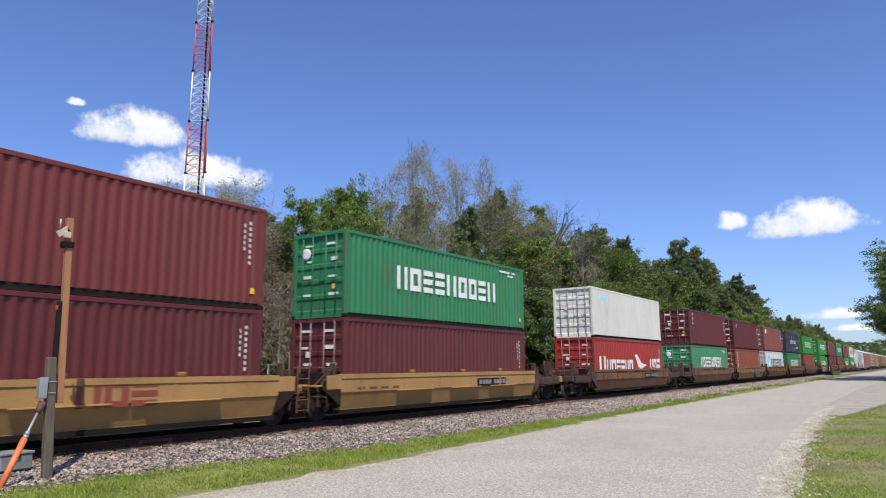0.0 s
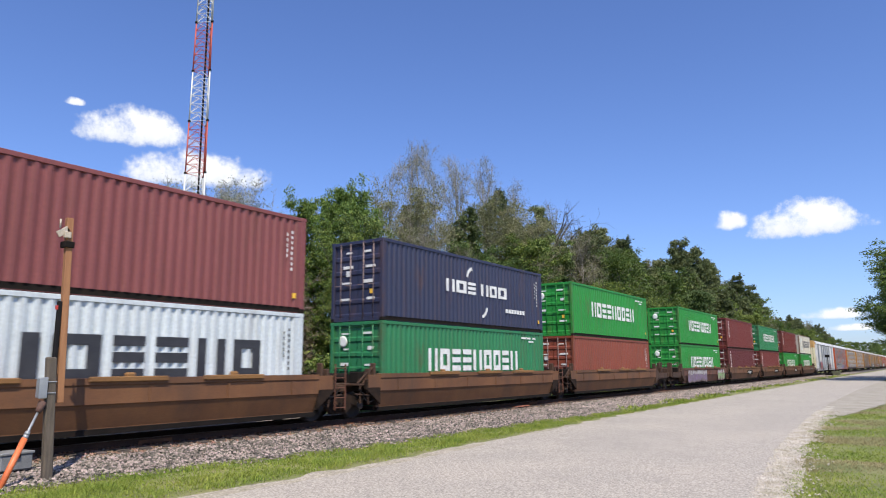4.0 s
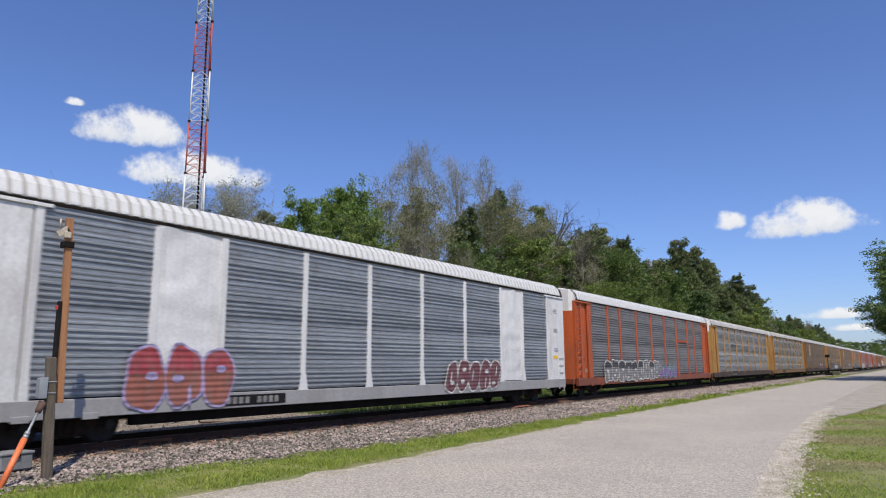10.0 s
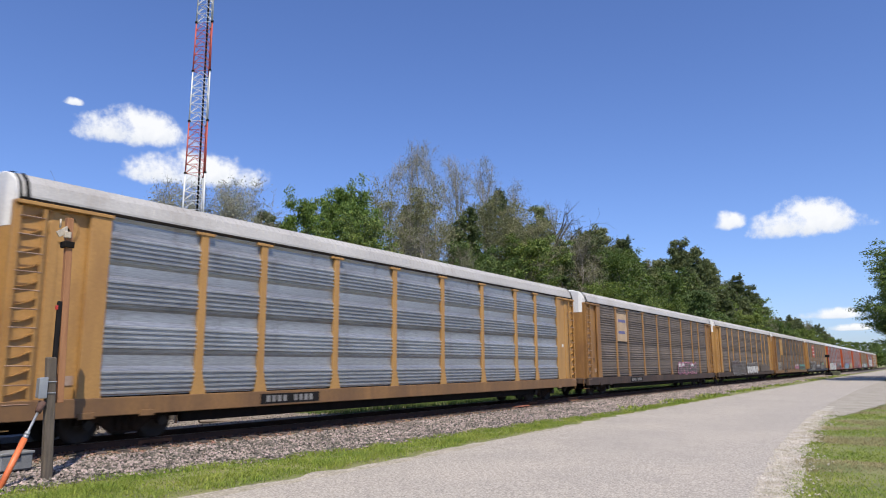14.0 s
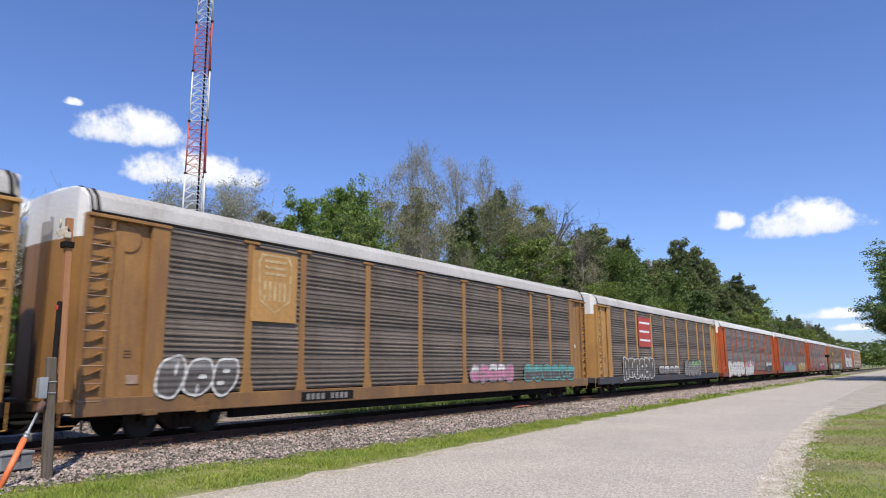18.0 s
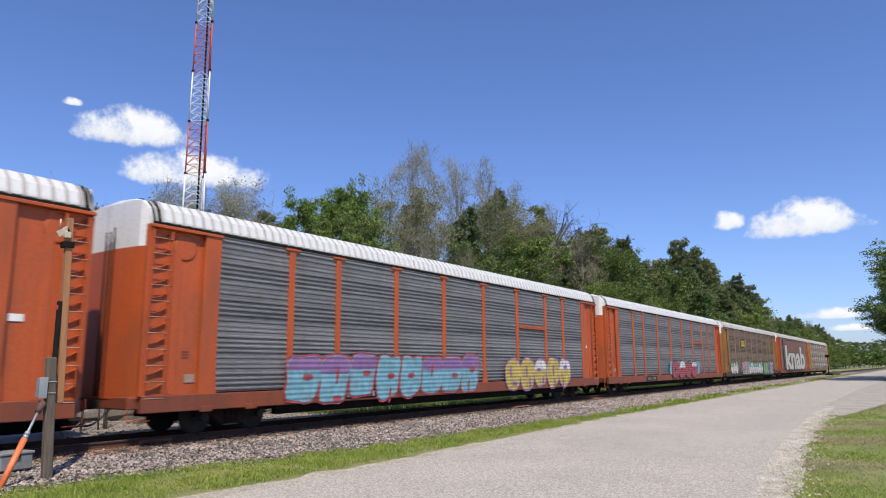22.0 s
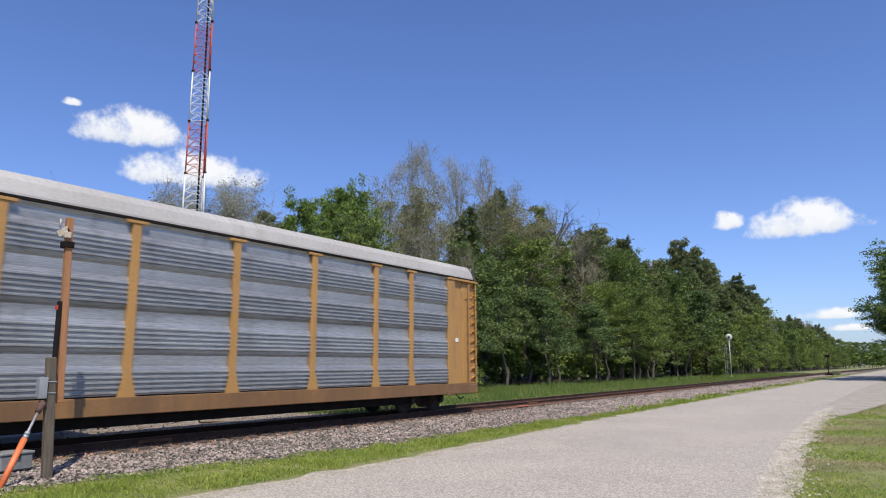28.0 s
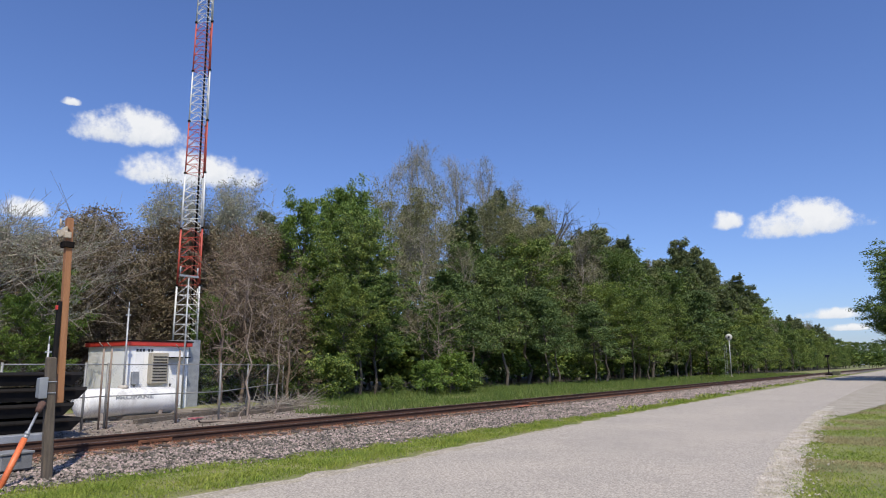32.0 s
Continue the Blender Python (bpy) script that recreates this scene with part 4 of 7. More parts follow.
    if "plate" in plate:
        p = part("number_plate", bx(6.6, 9.3, face - 0.006, face, 0.72, 1.12), M_BLACK, c)
        blocks("plate_marking", M_LETTER_WHITE, p, 6.9, 0.82, [0.28, 0.28, 0.28, 0.28], 0.2, face - 0.007, 0.16)
    elif "number" in plate:
        blocks("number_marking", M_BLACK, c, 7.6, 0.88, [2.3], 0.3, face, 0.05, False)
        blocks("number_marking", M_LETTER_DIM, c, 7.75, 0.95, [0.2] * 4 + [-0.2] + [0.2] * 5, 0.17, face - 0.007, 0.04, False)
    if "brand" in plate:
        blocks("brand_marking", mat("faded_red_letter", (0.22, 0.04, 0.025), (0.18, 0.04, 0.025), 3, 30, 0.7, bump=0), c, 7.0, 0.80, [0.58, 0.58, 0.66], 0.56, face, 0.06)
    if "yellow" in color.name:
        for k in range(4):
            part("small_marking", bx(0.4 + k * 0.6, 0.4 + k * 0.6 + 0.35, face - 0.004, face, 0.95, 1.02), W_DARKRED, c)
    for g in graffiti:
        paint_tag(c, face - 0.004, *g)
    return c


def paint_tag(parent, y, x0, x1, z0, z1, fill, edge, seed=0, glyphs=5, second=None, dots=False):
    """Spray-painted flourishes side by side: dark edge, fill and thin highlights as bent strokes; no real letters."""
    rng = random.Random(seed)
    w, h = (x1 - x0) / glyphs, z1 - z0
    lean, square = rng.uniform(-0.05, 0.22), rng.choice((2.4, 3.2, 5.0))

    def plate(pts, yy, material):
        bm = bmesh.new()
        bm.faces.new([bm.verts.new((a, yy, b)) for a, b in pts])
        part("graffiti", bm, material, parent)

    def lump(cx, cz, rx, rz, power, tilt, wob, low=-2.0, high=2.0):
        pts = []
        for i in range(22):
            a = i * math.tau / 22
            r = (abs(math.cos(a)) ** power + abs(math.sin(a)) ** power) ** (-1 / power) * (1 + wob * math.sin(3 * a + cx * 5) + wob * math.sin(5 * a + cx * 9))
            u, v = r * math.cos(a), min(max(r * math.sin(a), low), high)
            pts.append((cx + rx * u + tilt * v * rz, cz + rz * v))
        return pts
    for k in range(glyphs):
        cx, cz = x0 + w * (k + 0.5), z0 + h * rng.uniform(0.46, 0.54)
        rx, rz, wob = w * rng.uniform(0.47, 0.54), h * rng.uniform(0.42, 0.49), rng.uniform(0.02, 0.07)
        up = 0.0016 * (k % 2)
        plate(lump(cx, cz, rx + 0.035, rz + 0.035, square, lean, wob), y - 0.004 - up, edge)
        plate(lump(cx, cz, rx - 0.03, rz - 0.03, square, lean, wob), y - 0.010 - up, fill)
        if second is not None and rng.random() < 0.8:
            plate(lump(cx, cz, rx - 0.05, rz - 0.05, square, lean, wob, low=rng.uniform(0.15, 0.45)), y - 0.016 - up, second)
        # counters and cuts that break the shape up
        if dots:
            plate(lump(cx - 0.1 * rx, cz + 0.05 * rz, 0.17 * rx, 0.19 * rz, 2.0, lean, 0.0), y - 0.022 - up, edge)
        for q in range(0 if dots else rng.choice((1, 2, 2))):
            ox, oz = rng.uniform(-0.35, 0.35) * rx, (rng.uniform(-0.9, -0.35) if q else rng.uniform(-0.1, 0.4)) * rz
            tall = rng.random() < 0.5
            plate(lump(cx + ox + lean * oz, cz + oz, (0.10 if tall else 0.30) * rx, (0.36 if tall else 0.13) * rz, 2.6, lean, 0.05), y - 0.022 - up, edge)
    # thin over-spray behind the row
    if glyphs > 4:
        bm = bmesh.new()
        n = glyphs * 2
        up = [bm.verts.new((x0 + (x1 - x0) * i / n, y + 0.0, z1 - h * rng.uniform(0.18, 0.5))) for i in range(n + 1)]
        dn = [bm.verts.new((x0 + (x1 - x0) * i / n, y + 0.0, z0 + h * rng.uniform(0.1, 0.35))) for i in range(n + 1)]
        for i in range(n):
            bm.faces.new((dn[i], dn[i + 1], up[i + 1], up[i]))
        part("graffiti", bm, S_DULL, parent)


def spray(name, c, c2=None, ribs=0.145):
    return mat("spray_" + name, c, c2 or tuple(v * 0.7 for v in c), 4, 20, 0.6, bump=0, dirt=(0.16, 0.14, 0.13), dirt_amount=0.45, ribs=ribs)


S_WHITE, S_BLACK, S_PINK, S_RED = spray("white", (0.62, 0.61, 0.58)), spray("black", (0.03, 0.03, 0.035)), spray("pink", (0.52, 0.20, 0.30)), spray("red", (0.34, 0.05, 0.06))
S_CYAN, S_YELLOW, S_PURPLE, S_GREEN, S_GREY, S_TEAL = spray("cyan", (0.16, 0.36, 0.44)), spray("yellow", (0.50, 0.37, 0.09)), spray("purple", (0.24, 0.12, 0.30)), spray("green", (0.24, 0.40, 0.19)), spray("grey", (0.22, 0.21, 0.20)), spray("teal", (0.10, 0.34, 0.31))
F_PURPLE, F_GREY, F_GREEN, F_PINK, F_BLACK, F_WHITE = spray("dull_violet", (0.22, 0.15, 0.24), None, 0), spray("dull_brown", (0.20, 0.15, 0.12), None, 0), spray("leaf_green", (0.24, 0.42, 0.16), None, 0), spray("rose", (0.42, 0.16, 0.26), None, 0), spray("soot", (0.03, 0.028, 0.028), None, 0), spray("chalk", (0.48, 0.46, 0.44), None, 0)
S_BRICK, S_WINE = spray("brick", (0.30, 0.10, 0.07)), spray("wine", (0.15, 0.05, 0.06))
S_UMBER = spray("umber", (0.07, 0.045, 0.042))
S_LILAC = spray("lilac", (0.36, 0.30, 0.50))
S_DULL = spray("dull_grey", (0.095, 0.08, 0.072))

R_ORANGE = paint("rack_orange", (0.43, 0.080, 0.017), (0.16, 0.06, 0.03), 0.22)
R_YELLOW = paint("rack_yellow", (0.41, 0.222, 0.068), (0.22, 0.11, 0.04), 0.22)
R_OCHRE = paint("rack_ochre", (0.315, 0.16, 0.045), (0.12, 0.055, 0.03), 0.5)
R_WHITE = paint("rack_white", (0.66, 0.65, 0.645), (0.33, 0.30, 0.29), 0.25)
R_HOOD = paint("rack_hood_white", (0.70, 0.68, 0.65), (0.42, 0.36, 0.32), 0.15)
R_GREYSILL = paint("rack_sill_grey", (0.30, 0.29, 0.29), (0.18, 0.16, 0.15), 0.3)
R_CREAM = paint("rack_cream", (0.66, 0.62, 0.42), (0.4, 0.33, 0.2), 0.15)
R_TAN = paint("rack_tan", (0.55, 0.33, 0.12), (0.3, 0.2, 0.1), 0.2)
R_DARK = mat("rack_sill_dark", (0.058, 0.034, 0.024), (0.036, 0.024, 0.019), 1, 30, 0.8, bump=0.1, dirt=(0.15, 0.09, 0.05), dirt_amount=0.2)
# Sills: heavy dirt, with some shade also put into the darker base colour.
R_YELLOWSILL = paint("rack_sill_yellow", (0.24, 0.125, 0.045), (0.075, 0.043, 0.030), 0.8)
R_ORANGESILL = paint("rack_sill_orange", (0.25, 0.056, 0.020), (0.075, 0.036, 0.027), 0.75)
R_BLUESILL = mat("rack_sill_blue", (0.035, 0.048, 0.075), (0.045, 0.038, 0.035), 1, 30, 0.8, bump=0.1, dirt=RUST, dirt_amount=0.2)
P_SILVER = mat("panel_silver", (0.395, 0.40, 0.41), (0.25, 0.248, 0.252), 1.1, 22, 0.42, 0.55, 0.03, dirt=(0.16, 0.14, 0.12), dirt_amount=0.18, stretch=(0.16, 1, 2.6), grain=0.3)
P_GREY = mat("panel_grey", (0.232, 0.225, 0.220), (0.142, 0.138, 0.136), 1.1, 22, 0.5, 0.4, 0.03, dirt=(0.15, 0.12, 0.10), dirt_amount=0.25, stretch=(0.16, 1, 2.6), grain=0.3)
P_STEEL = mat("panel_steel", (0.31, 0.325, 0.345), (0.20, 0.21, 0.225), 1.1, 22, 0.45, 0.45, 0.03, dirt=(0.18, 0.15, 0.13), dirt_amount=0.15, stretch=(0.16, 1, 2.6), grain=0.3)
P_BROWN = mat("panel_grimy", (0.175, 0.140, 0.112), (0.098, 0.077, 0.062), 1.1, 22, 0.62, 0.2, 0.03, dirt=(0.07, 0.048, 0.034), dirt_amount=0.4, stretch=(0.16, 1, 2.6), grain=0.3)
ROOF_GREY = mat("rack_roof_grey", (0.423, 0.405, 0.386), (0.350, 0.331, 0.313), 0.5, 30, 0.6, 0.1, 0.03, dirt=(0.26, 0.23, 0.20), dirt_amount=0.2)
# Rib tone lighter than the roof: sun glint on galvanised ribs, painted in.
ROOF_GLINT = mat("rack_roof_glint", (0.64, 0.63, 0.61), (0.55, 0.54, 0.52), 0.5, 30, 0.45, 0.1, 0.03, dirt=(0.35, 0.33, 0.30), dirt_amount=0.1)
RUNG = mat("worn_rung", (0.40, 0.29, 0.22), (0.28, 0.16, 0.10), 4, 30, 0.5, 0.3)
BAYS = (1.80, 4.53, 6.48, 9.38, 12.28, 15.18, 18.06, 20.92, 22.86, 25.40)
RACK_L = 27.25
PANEL = {}


def panel_mesh(width, material):
    """Steel side screen: four groups of lengthwise ribs with plain bands between."""
    key = (round(width, 2), material.name)
    if key not in PANEL:
        prof = [(0.0, 1.05)]
        z = 1.05
        if material is P_SILVER:
            for g in range(4):
                for k in range(5):
                    prof += [(0.0, z + 0.02), (-0.036, z + 0.045), (-0.036, z + 0.075), (0.0, z + 0.10)]
                    z += 0.112
                prof += [(0.01, z + 0.03), (0.045, z + 0.10), (0.045, z + 0.34), (0.01, z + 0.41)]
                z += 0.45
        else:
            k = 0
            while z < 5.0:
                d = (-0.032, -0.036, -0.030, -0.034, -0.018, -0.012, -0.018)[k % 7]
                prof += [(0.0, z + 0.02), (d, z + 0.05), (d, z + 0.08), (0.0, z + 0.11)]
                z += (0.128, 0.128, 0.128, 0.16, 0.118, 0.14, 0.16)[k % 7]
                k += 1
        prof = [(y, min(q, 5.08)) for y, q in prof if q <= 5.10]
        prof.append((0.0, 5.08))
        bm = extrude_profile(bmesh.new(), prof[::-1], 0, width)
        me = bpy.data.meshes.new("side_panel")
        bm.to_mesh(me)
        bm.free()
        me.materials.append(material)
        PANEL[key] = me
    return PANEL[key]


def roof_section(x, s=1.0):
    return [(-1.50, 5.05), (-1.50, 5.20), (-1.40, 5.48), (-1.18, 5.68), (-0.75, 5.80), (0, 5.84), (0.75, 5.80), (1.18, 5.68), (1.40, 5.48), (1.50, 5.20), (1.50, 5.05)]


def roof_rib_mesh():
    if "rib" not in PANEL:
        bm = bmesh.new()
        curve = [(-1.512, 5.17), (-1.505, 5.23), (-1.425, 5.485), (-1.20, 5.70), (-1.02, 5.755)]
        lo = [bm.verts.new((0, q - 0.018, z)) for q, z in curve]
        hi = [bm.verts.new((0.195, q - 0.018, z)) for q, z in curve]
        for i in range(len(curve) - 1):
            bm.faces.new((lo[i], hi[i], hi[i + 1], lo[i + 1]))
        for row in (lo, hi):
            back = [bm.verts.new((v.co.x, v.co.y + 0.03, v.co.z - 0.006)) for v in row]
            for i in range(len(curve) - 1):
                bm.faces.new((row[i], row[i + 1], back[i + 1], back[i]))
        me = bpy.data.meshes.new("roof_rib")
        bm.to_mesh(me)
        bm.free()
        me.materials.append(ROOF_GLINT)
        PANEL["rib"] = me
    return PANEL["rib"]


def autorack(words, frame_mat, panels, roof_mat, sill_mat=None, white_car=False, extras=None):
    c = thing("autorack_car", words, "freight car", "enclosed car-carrying wagons")
    sill_mat = sill_mat or frame_mat
    L = RACK_L
    y = -1.50
    # roof, ribbed across
    bm = bmesh.new()
    n = 120
    rows = []
    rib = 0.014
    for k in range(n):
        a = 0.12 + (L - 0.24) * k / n
        w = (L - 0.24) / n
        for t, d in ((0, 0.0), (0.24, 0.0), (0.28, rib), (0.96, rib)):
            rows.append((a + w * t, d))
    rows.append((L - 0.12, 0.0))
    sec = roof_section(0)
    ring = [[bm.verts.new((x, q + (math.copysign(d * 0.8, q) if abs(q) > 1.1 and z > 5.3 else 0), z + (d * 0.7 if z > 5.3 and abs(q) > 1.0 else 0))) for q, z in sec] for x, d in rows]
    for a, b in zip(ring, ring[1:]):
        for k in range(len(sec) - 1):
            bm.faces.new((a[k], b[k], b[k + 1], a[k + 1]))
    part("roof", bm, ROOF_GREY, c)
    if roof_mat is ROOF_GLINT:
        # raised near-side ribs down the curve, sun glint in their pale colour
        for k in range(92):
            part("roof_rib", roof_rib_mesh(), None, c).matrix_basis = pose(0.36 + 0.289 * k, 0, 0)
    part("roof_rail", bx(0.1, L - 0.1, y - 0.02, y + 0.05, 5.07, 5.15, 0.01), M_DARKSTEEL, c)
    part("roof_rail", bx(0.1, L - 0.1, 1.45, 1.52, 5.07, 5.15, 0.01), M_DARKSTEEL, c)
    # far side: one plain screen wall
    part("far_side", extrude_profile(bmesh.new(), [(1.48, 1.05), (1.48, 5.08)], 1.75, 25.55), panels, c)
    # near side: panels and posts
    for i in range(len(BAYS) - 1):
        a, b = BAYS[i], BAYS[i + 1]
        solid = white_car and i in (1, 7)
        if solid:
            # plain dented sheet
            bm = bmesh.new()
            gv = [[bm.verts.new((a + (b - a) * p / 12, y + 0.02 - (0.035 * noise.noise(Vector((p * 0.35, q * 0.30, a))) + 0.025 * noise.noise(Vector((p * 0.1, q * 0.55, 3 + a)))), 1.05 + 4.03 * q / 28)) for q in range(29)] for p in range(13)]
            for p in range(12):
                for q in range(28):
                    bm.faces.new((gv[p][q], gv[p + 1][q], gv[p + 1][q + 1], gv[p][q + 1])).smooth = True
            part("side_panel", bm, frame_mat, c)
        else:
            p = part("side_panel", panel_mesh(b - a - 0.10, panels), None, c)
            p.matrix_basis = pose(a + 0.05, y + 0.02, 0)
    for i, x in enumerate(BAYS):
        big = i in (0, len(BAYS) - 1)
        w = 0.24 if big and not white_car else 0.11 if not white_car else 0.09
        bm = bx(x - w, x + w, y - 0.035, y + 0.05, 1.0, 5.02, 0.01)
        # flared foot and head
        f = 1.15 if big else 2.2
        v = [bm.verts.new(p) for p in ((x - w * f, y - 0.037, 0.98), (x + w * f, y - 0.037, 0.98), (x + w, y - 0.037, 1.5), (x - w, y - 0.037, 1.5))]
        bm.faces.new(v)
        if not white_car:
            box(bm, x - 0.27, x + 0.27, y - 0.06, y + 0.02, 5.0, 5.07, 0.006)
        part("post", bm, frame_mat, c)
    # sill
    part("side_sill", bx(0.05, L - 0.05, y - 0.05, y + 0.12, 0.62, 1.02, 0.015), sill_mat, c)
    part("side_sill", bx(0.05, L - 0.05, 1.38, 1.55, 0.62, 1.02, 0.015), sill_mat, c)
    part("deck", bx(0.1, L - 0.1, -1.4, 1.4, 0.85, 1.0), M_DARKSTEEL, c)
    part("center_sill", bx(1.0, L - 1.0, -0.35, 0.35, 0.45, 0.86, 0.03), M_DARKSTEEL, c)
    part("underframe_beam", bx(4.3, L - 4.3, -1.28, -1.05, 0.36, 0.87, 0.02), M_DARKSTEEL, c)
    for a, b in ((8.0, 9.6), (12.0, 14.6), (16.5, 17.6)):
        part("underframe_box", bx(a, b, -0.95, -0.4, 0.42, 0.86, 0.03), M_DARKSTEEL, c)
    part("air_reservoir", rod(bmesh.new(), (10.2, -0.7, 0.58), (11.6, -0.7, 0.58), 0.2, n=12), M_DARKSTEEL, c)
    for x in (1.6, 3.0, 25.0):
        part("jacking_pad", bx(x, x + 0.35, y - 0.09, y - 0.05, 0.58, 0.72, 0.01), sill_mat, c)
    # end bays
    for x0, x1, s in ((0.0, BAYS[0] - 0.1, -1), (BAYS[-1] + 0.1, L, 1)):
        o = x0 if s < 0 else x1
        for yy, f in ((y + 0.12, 1), (1.38, -1)):
            part("end_bay", bx(x0 + (0.02 if s < 0 else -0.12), x1 + (0.12 if s < 0 else -0.02), yy - 0.03, yy + 0.03, 1.0, 5.0), frame_mat, c)
        part("corner_post", bx(o - 0.07 if s > 0 else o, o if s > 0 else o + 0.07, y, y + 0.16, 1.0, 5.02, 0.01), frame_mat, c)
        part("bay_header", bx(x0, x1 + 0.35 if s < 0 else x1, y - 0.07, y + 0.16, 5.0, 5.08, 0.01) if s < 0 else bx(x0 - 0.35, x1, y - 0.07, y + 0.16, 5.0, 5.08, 0.01), frame_mat, c)
        q0 = 0.09 if s < 0 else L - 0.62
        if white_car:
            louver = bmesh.new()
            for k in range(9):
                zz = 2.35 + (k % 3) * 0.07 + (k // 3) * 0.95
                box(louver, x0 + 0.55, x0 + 0.95, y - 0.035, y - 0.02, zz, zz + 0.025)
            part("louver", louver, R_GREYSILL, c)
            part("notice", bx(x0 + 0.45, x0 + 0.95, y - 0.032, y - 0.02, 2.0, 2.16), M_LABEL_YELLOW, c)
            part("bay_cover", bx(x0 + 0.02, x1 - 0.02, y - 0.02, y + 0.1, 1.0, 5.0, 0.02), frame_mat, c)
            q0 = q0 + (0.1 if s < 0 else -0.1)
        # ladder
        bm = bmesh.new()
        for qx in (q0, q0 + 0.5):
            box(bm, qx - 0.025, qx + 0.025, y - 0.045, y - 0.0, 0.55 if white_car else 0.75, 2.1 if white_car else 4.95)
        lad = part("ladder", bm, frame_mat, c)
        for k in range(5 if white_car else 11):
            z = 0.62 + k * 0.35 if white_car else 0.95 + k * 0.38
            part("rung", rod(bmesh.new(), (q0, y - 0.05, z), (q0 + 0.5, y - 0.05, z), 0.013, n=5), RUNG, lad)
        bm = bx((x0 + x1) / 2 - 0.1, (x0 + x1) / 2 + 0.1, y + 0.06, y + 0.1, 1.02, 4.98, 0.01)
        part("bay_stiffener", bm, frame_mat, c)
        if not white_car:
            # scalloped gussets behind the ladder
            for k in range(11):
                z = 1.12 + k * 0.36
                g = bmesh.new()
                arc = [(q0 + 0.5 * t, z + 0.16 * t * t) for t in (0, 0.25, 0.5, 0.75, 1.0)]
                lo = [g.verts.new((a, y + 0.088, b)) for a, b in arc]
                hi = [g.verts.new((a, y + 0.02, b + 0.01)) for a, b in arc]
                up = [g.verts.new((a, y + 0.088, b + 0.02)) for a, b in arc]
                for i in range(4):
                    g.faces.new((lo[i], lo[i + 1], hi[i + 1], hi[i])), g.faces.new((hi[i], hi[i + 1], up[i + 1], up[i]))
                part("gusset", g, frame_mat, c)
            for k in range(3):
                part("louver", bx((x0 + x1) / 2 + 0.25, (x0 + x1) / 2 + 0.45, y + 0.078, y + 0.089, 1.9 + k * 0.07, 1.925 + k * 0.07), sill_mat, c)
        # round vent cover with its dark ring
        vent = lathe(bmesh.new(), [(-0.02, 0.30), (0.0, 0.33), (0.02, 0.33)], False, 18, y + 0.075, 4.62, (x0 + x1) / 2 + 0.18)
        part("round_cover", vent, frame_mat, c)
        part("notice", bx(x1 - 0.5, x1 - 0.2, y + 0.07, y + 0.085, 1.3, 1.5) if s < 0 else bx(x0 + 0.2, x0 + 0.5, y + 0.07, y + 0.085, 2.6, 2.75), RUNG if s < 0 else M_LETTER_WHITE, c)
        # end doors: two curved leaves under a white hood
        em = frame_mat if not white_car else R_CREAM
        hood = R_HOOD if not white_car else R_TAN
        for a, b in ((-1.42, -0.01), (0.01, 1.42)):
            bm = bmesh.new()
            pts = []
            for k in range(9):
                q = a + (b - a) * k / 8
                pts.append((o + s * (0.16 * (1 - (abs(q) / 1.42) ** 2.5)) - s * 0.02, q))
            lo = [bm.verts.new((px, py, 0.95)) for px, py in pts]
            hi = [bm.verts.new((px, py, 4.55)) for px, py in pts]
            for k in range(8):
                bm.faces.new((lo[k], lo[k + 1], hi[k + 1], hi[k])).smooth = True
            d = part("end_door", bm, em, c)
            br = bmesh.new()
            rod(br, (o + s * 0.18, a * 0.06 + b * 0.94 if a < 0 else a * 0.94 + b * 0.06, 1.0), (o + s * 0.18, a * 0.06 + b * 0.94 if a < 0 else a * 0.94 + b * 0.06, 5.0), 0.02, n=6)
            part("door_bar", br, M_TRUCK, d)
            up = bmesh.new()
            for q in (0.3, 0.7) if white_car else (0.85,):
                yq = a + (b - a) * q
                xo = o + s * (0.16 * (1 - (abs(yq) / 1.42) ** 2.5) + 0.0)
                box(up, xo - 0.012, xo + 0.012, yq - 0.012, yq + 0.012, 0.98, 5.1)
            part("door_upright", up, M_DARKSTEEL if white_car else M_TRUCK, d)
        bm = bmesh.new()
        sec2 = [(q, z) for q, z in roof_section(0)]
        outer = [bm.verts.new((o - s * 0.05, q, z)) for q, z in sec2]
        inner = [bm.verts.new((o + s * (0.06 if abs(q) < 1.3 else -0.03), q * 0.985, min(z, 5.74))) for q, z in sec2]
        low = [bm.verts.new((o + s * (0.06 if abs(q) < 1.3 else -0.03), q * 0.985, 4.55)) for q, z in sec2]
        for k in range(len(sec2) - 1):
            bm.faces.new((outer[k], outer[k + 1], inner[k + 1], inner[k])).smooth = True
            if abs(sec2[k][0] - sec2[k + 1][0]) > 0.01:
                bm.faces.new((inner[k], inner[k + 1], low[k + 1], low[k]))
        part("end_hood", bm, hood, c)
        # black weather strip round the roof's end
        gs = bmesh.new()
        ga, gb = ([gs.verts.new((o - s * d, q * 1.02, 5.2 + (z - 5.2) * 1.03 + 0.012)) for q, z in sec2] for d in (0.26, 0.17))
        for k in range(len(sec2) - 1):
            gs.faces.new((ga[k], ga[k + 1], gb[k + 1], gb[k]))
        part("weather_strip", gs, M_BLACK, c)
        truck(c, 2.95 if s < 0 else L - 2.95)
        part("end_sill", bx(o - 0.12, o + 0.12, -1.35, 1.35, 0.7, 1.0, 0.03), sill_mat, c)
        coupler(c, o, s)
        r = bmesh.new()
        rod(r, (o + s * 0.18, -1.35, 0.45), (o + s * 0.18, -1.35, 1.0), 0.015, n=5)
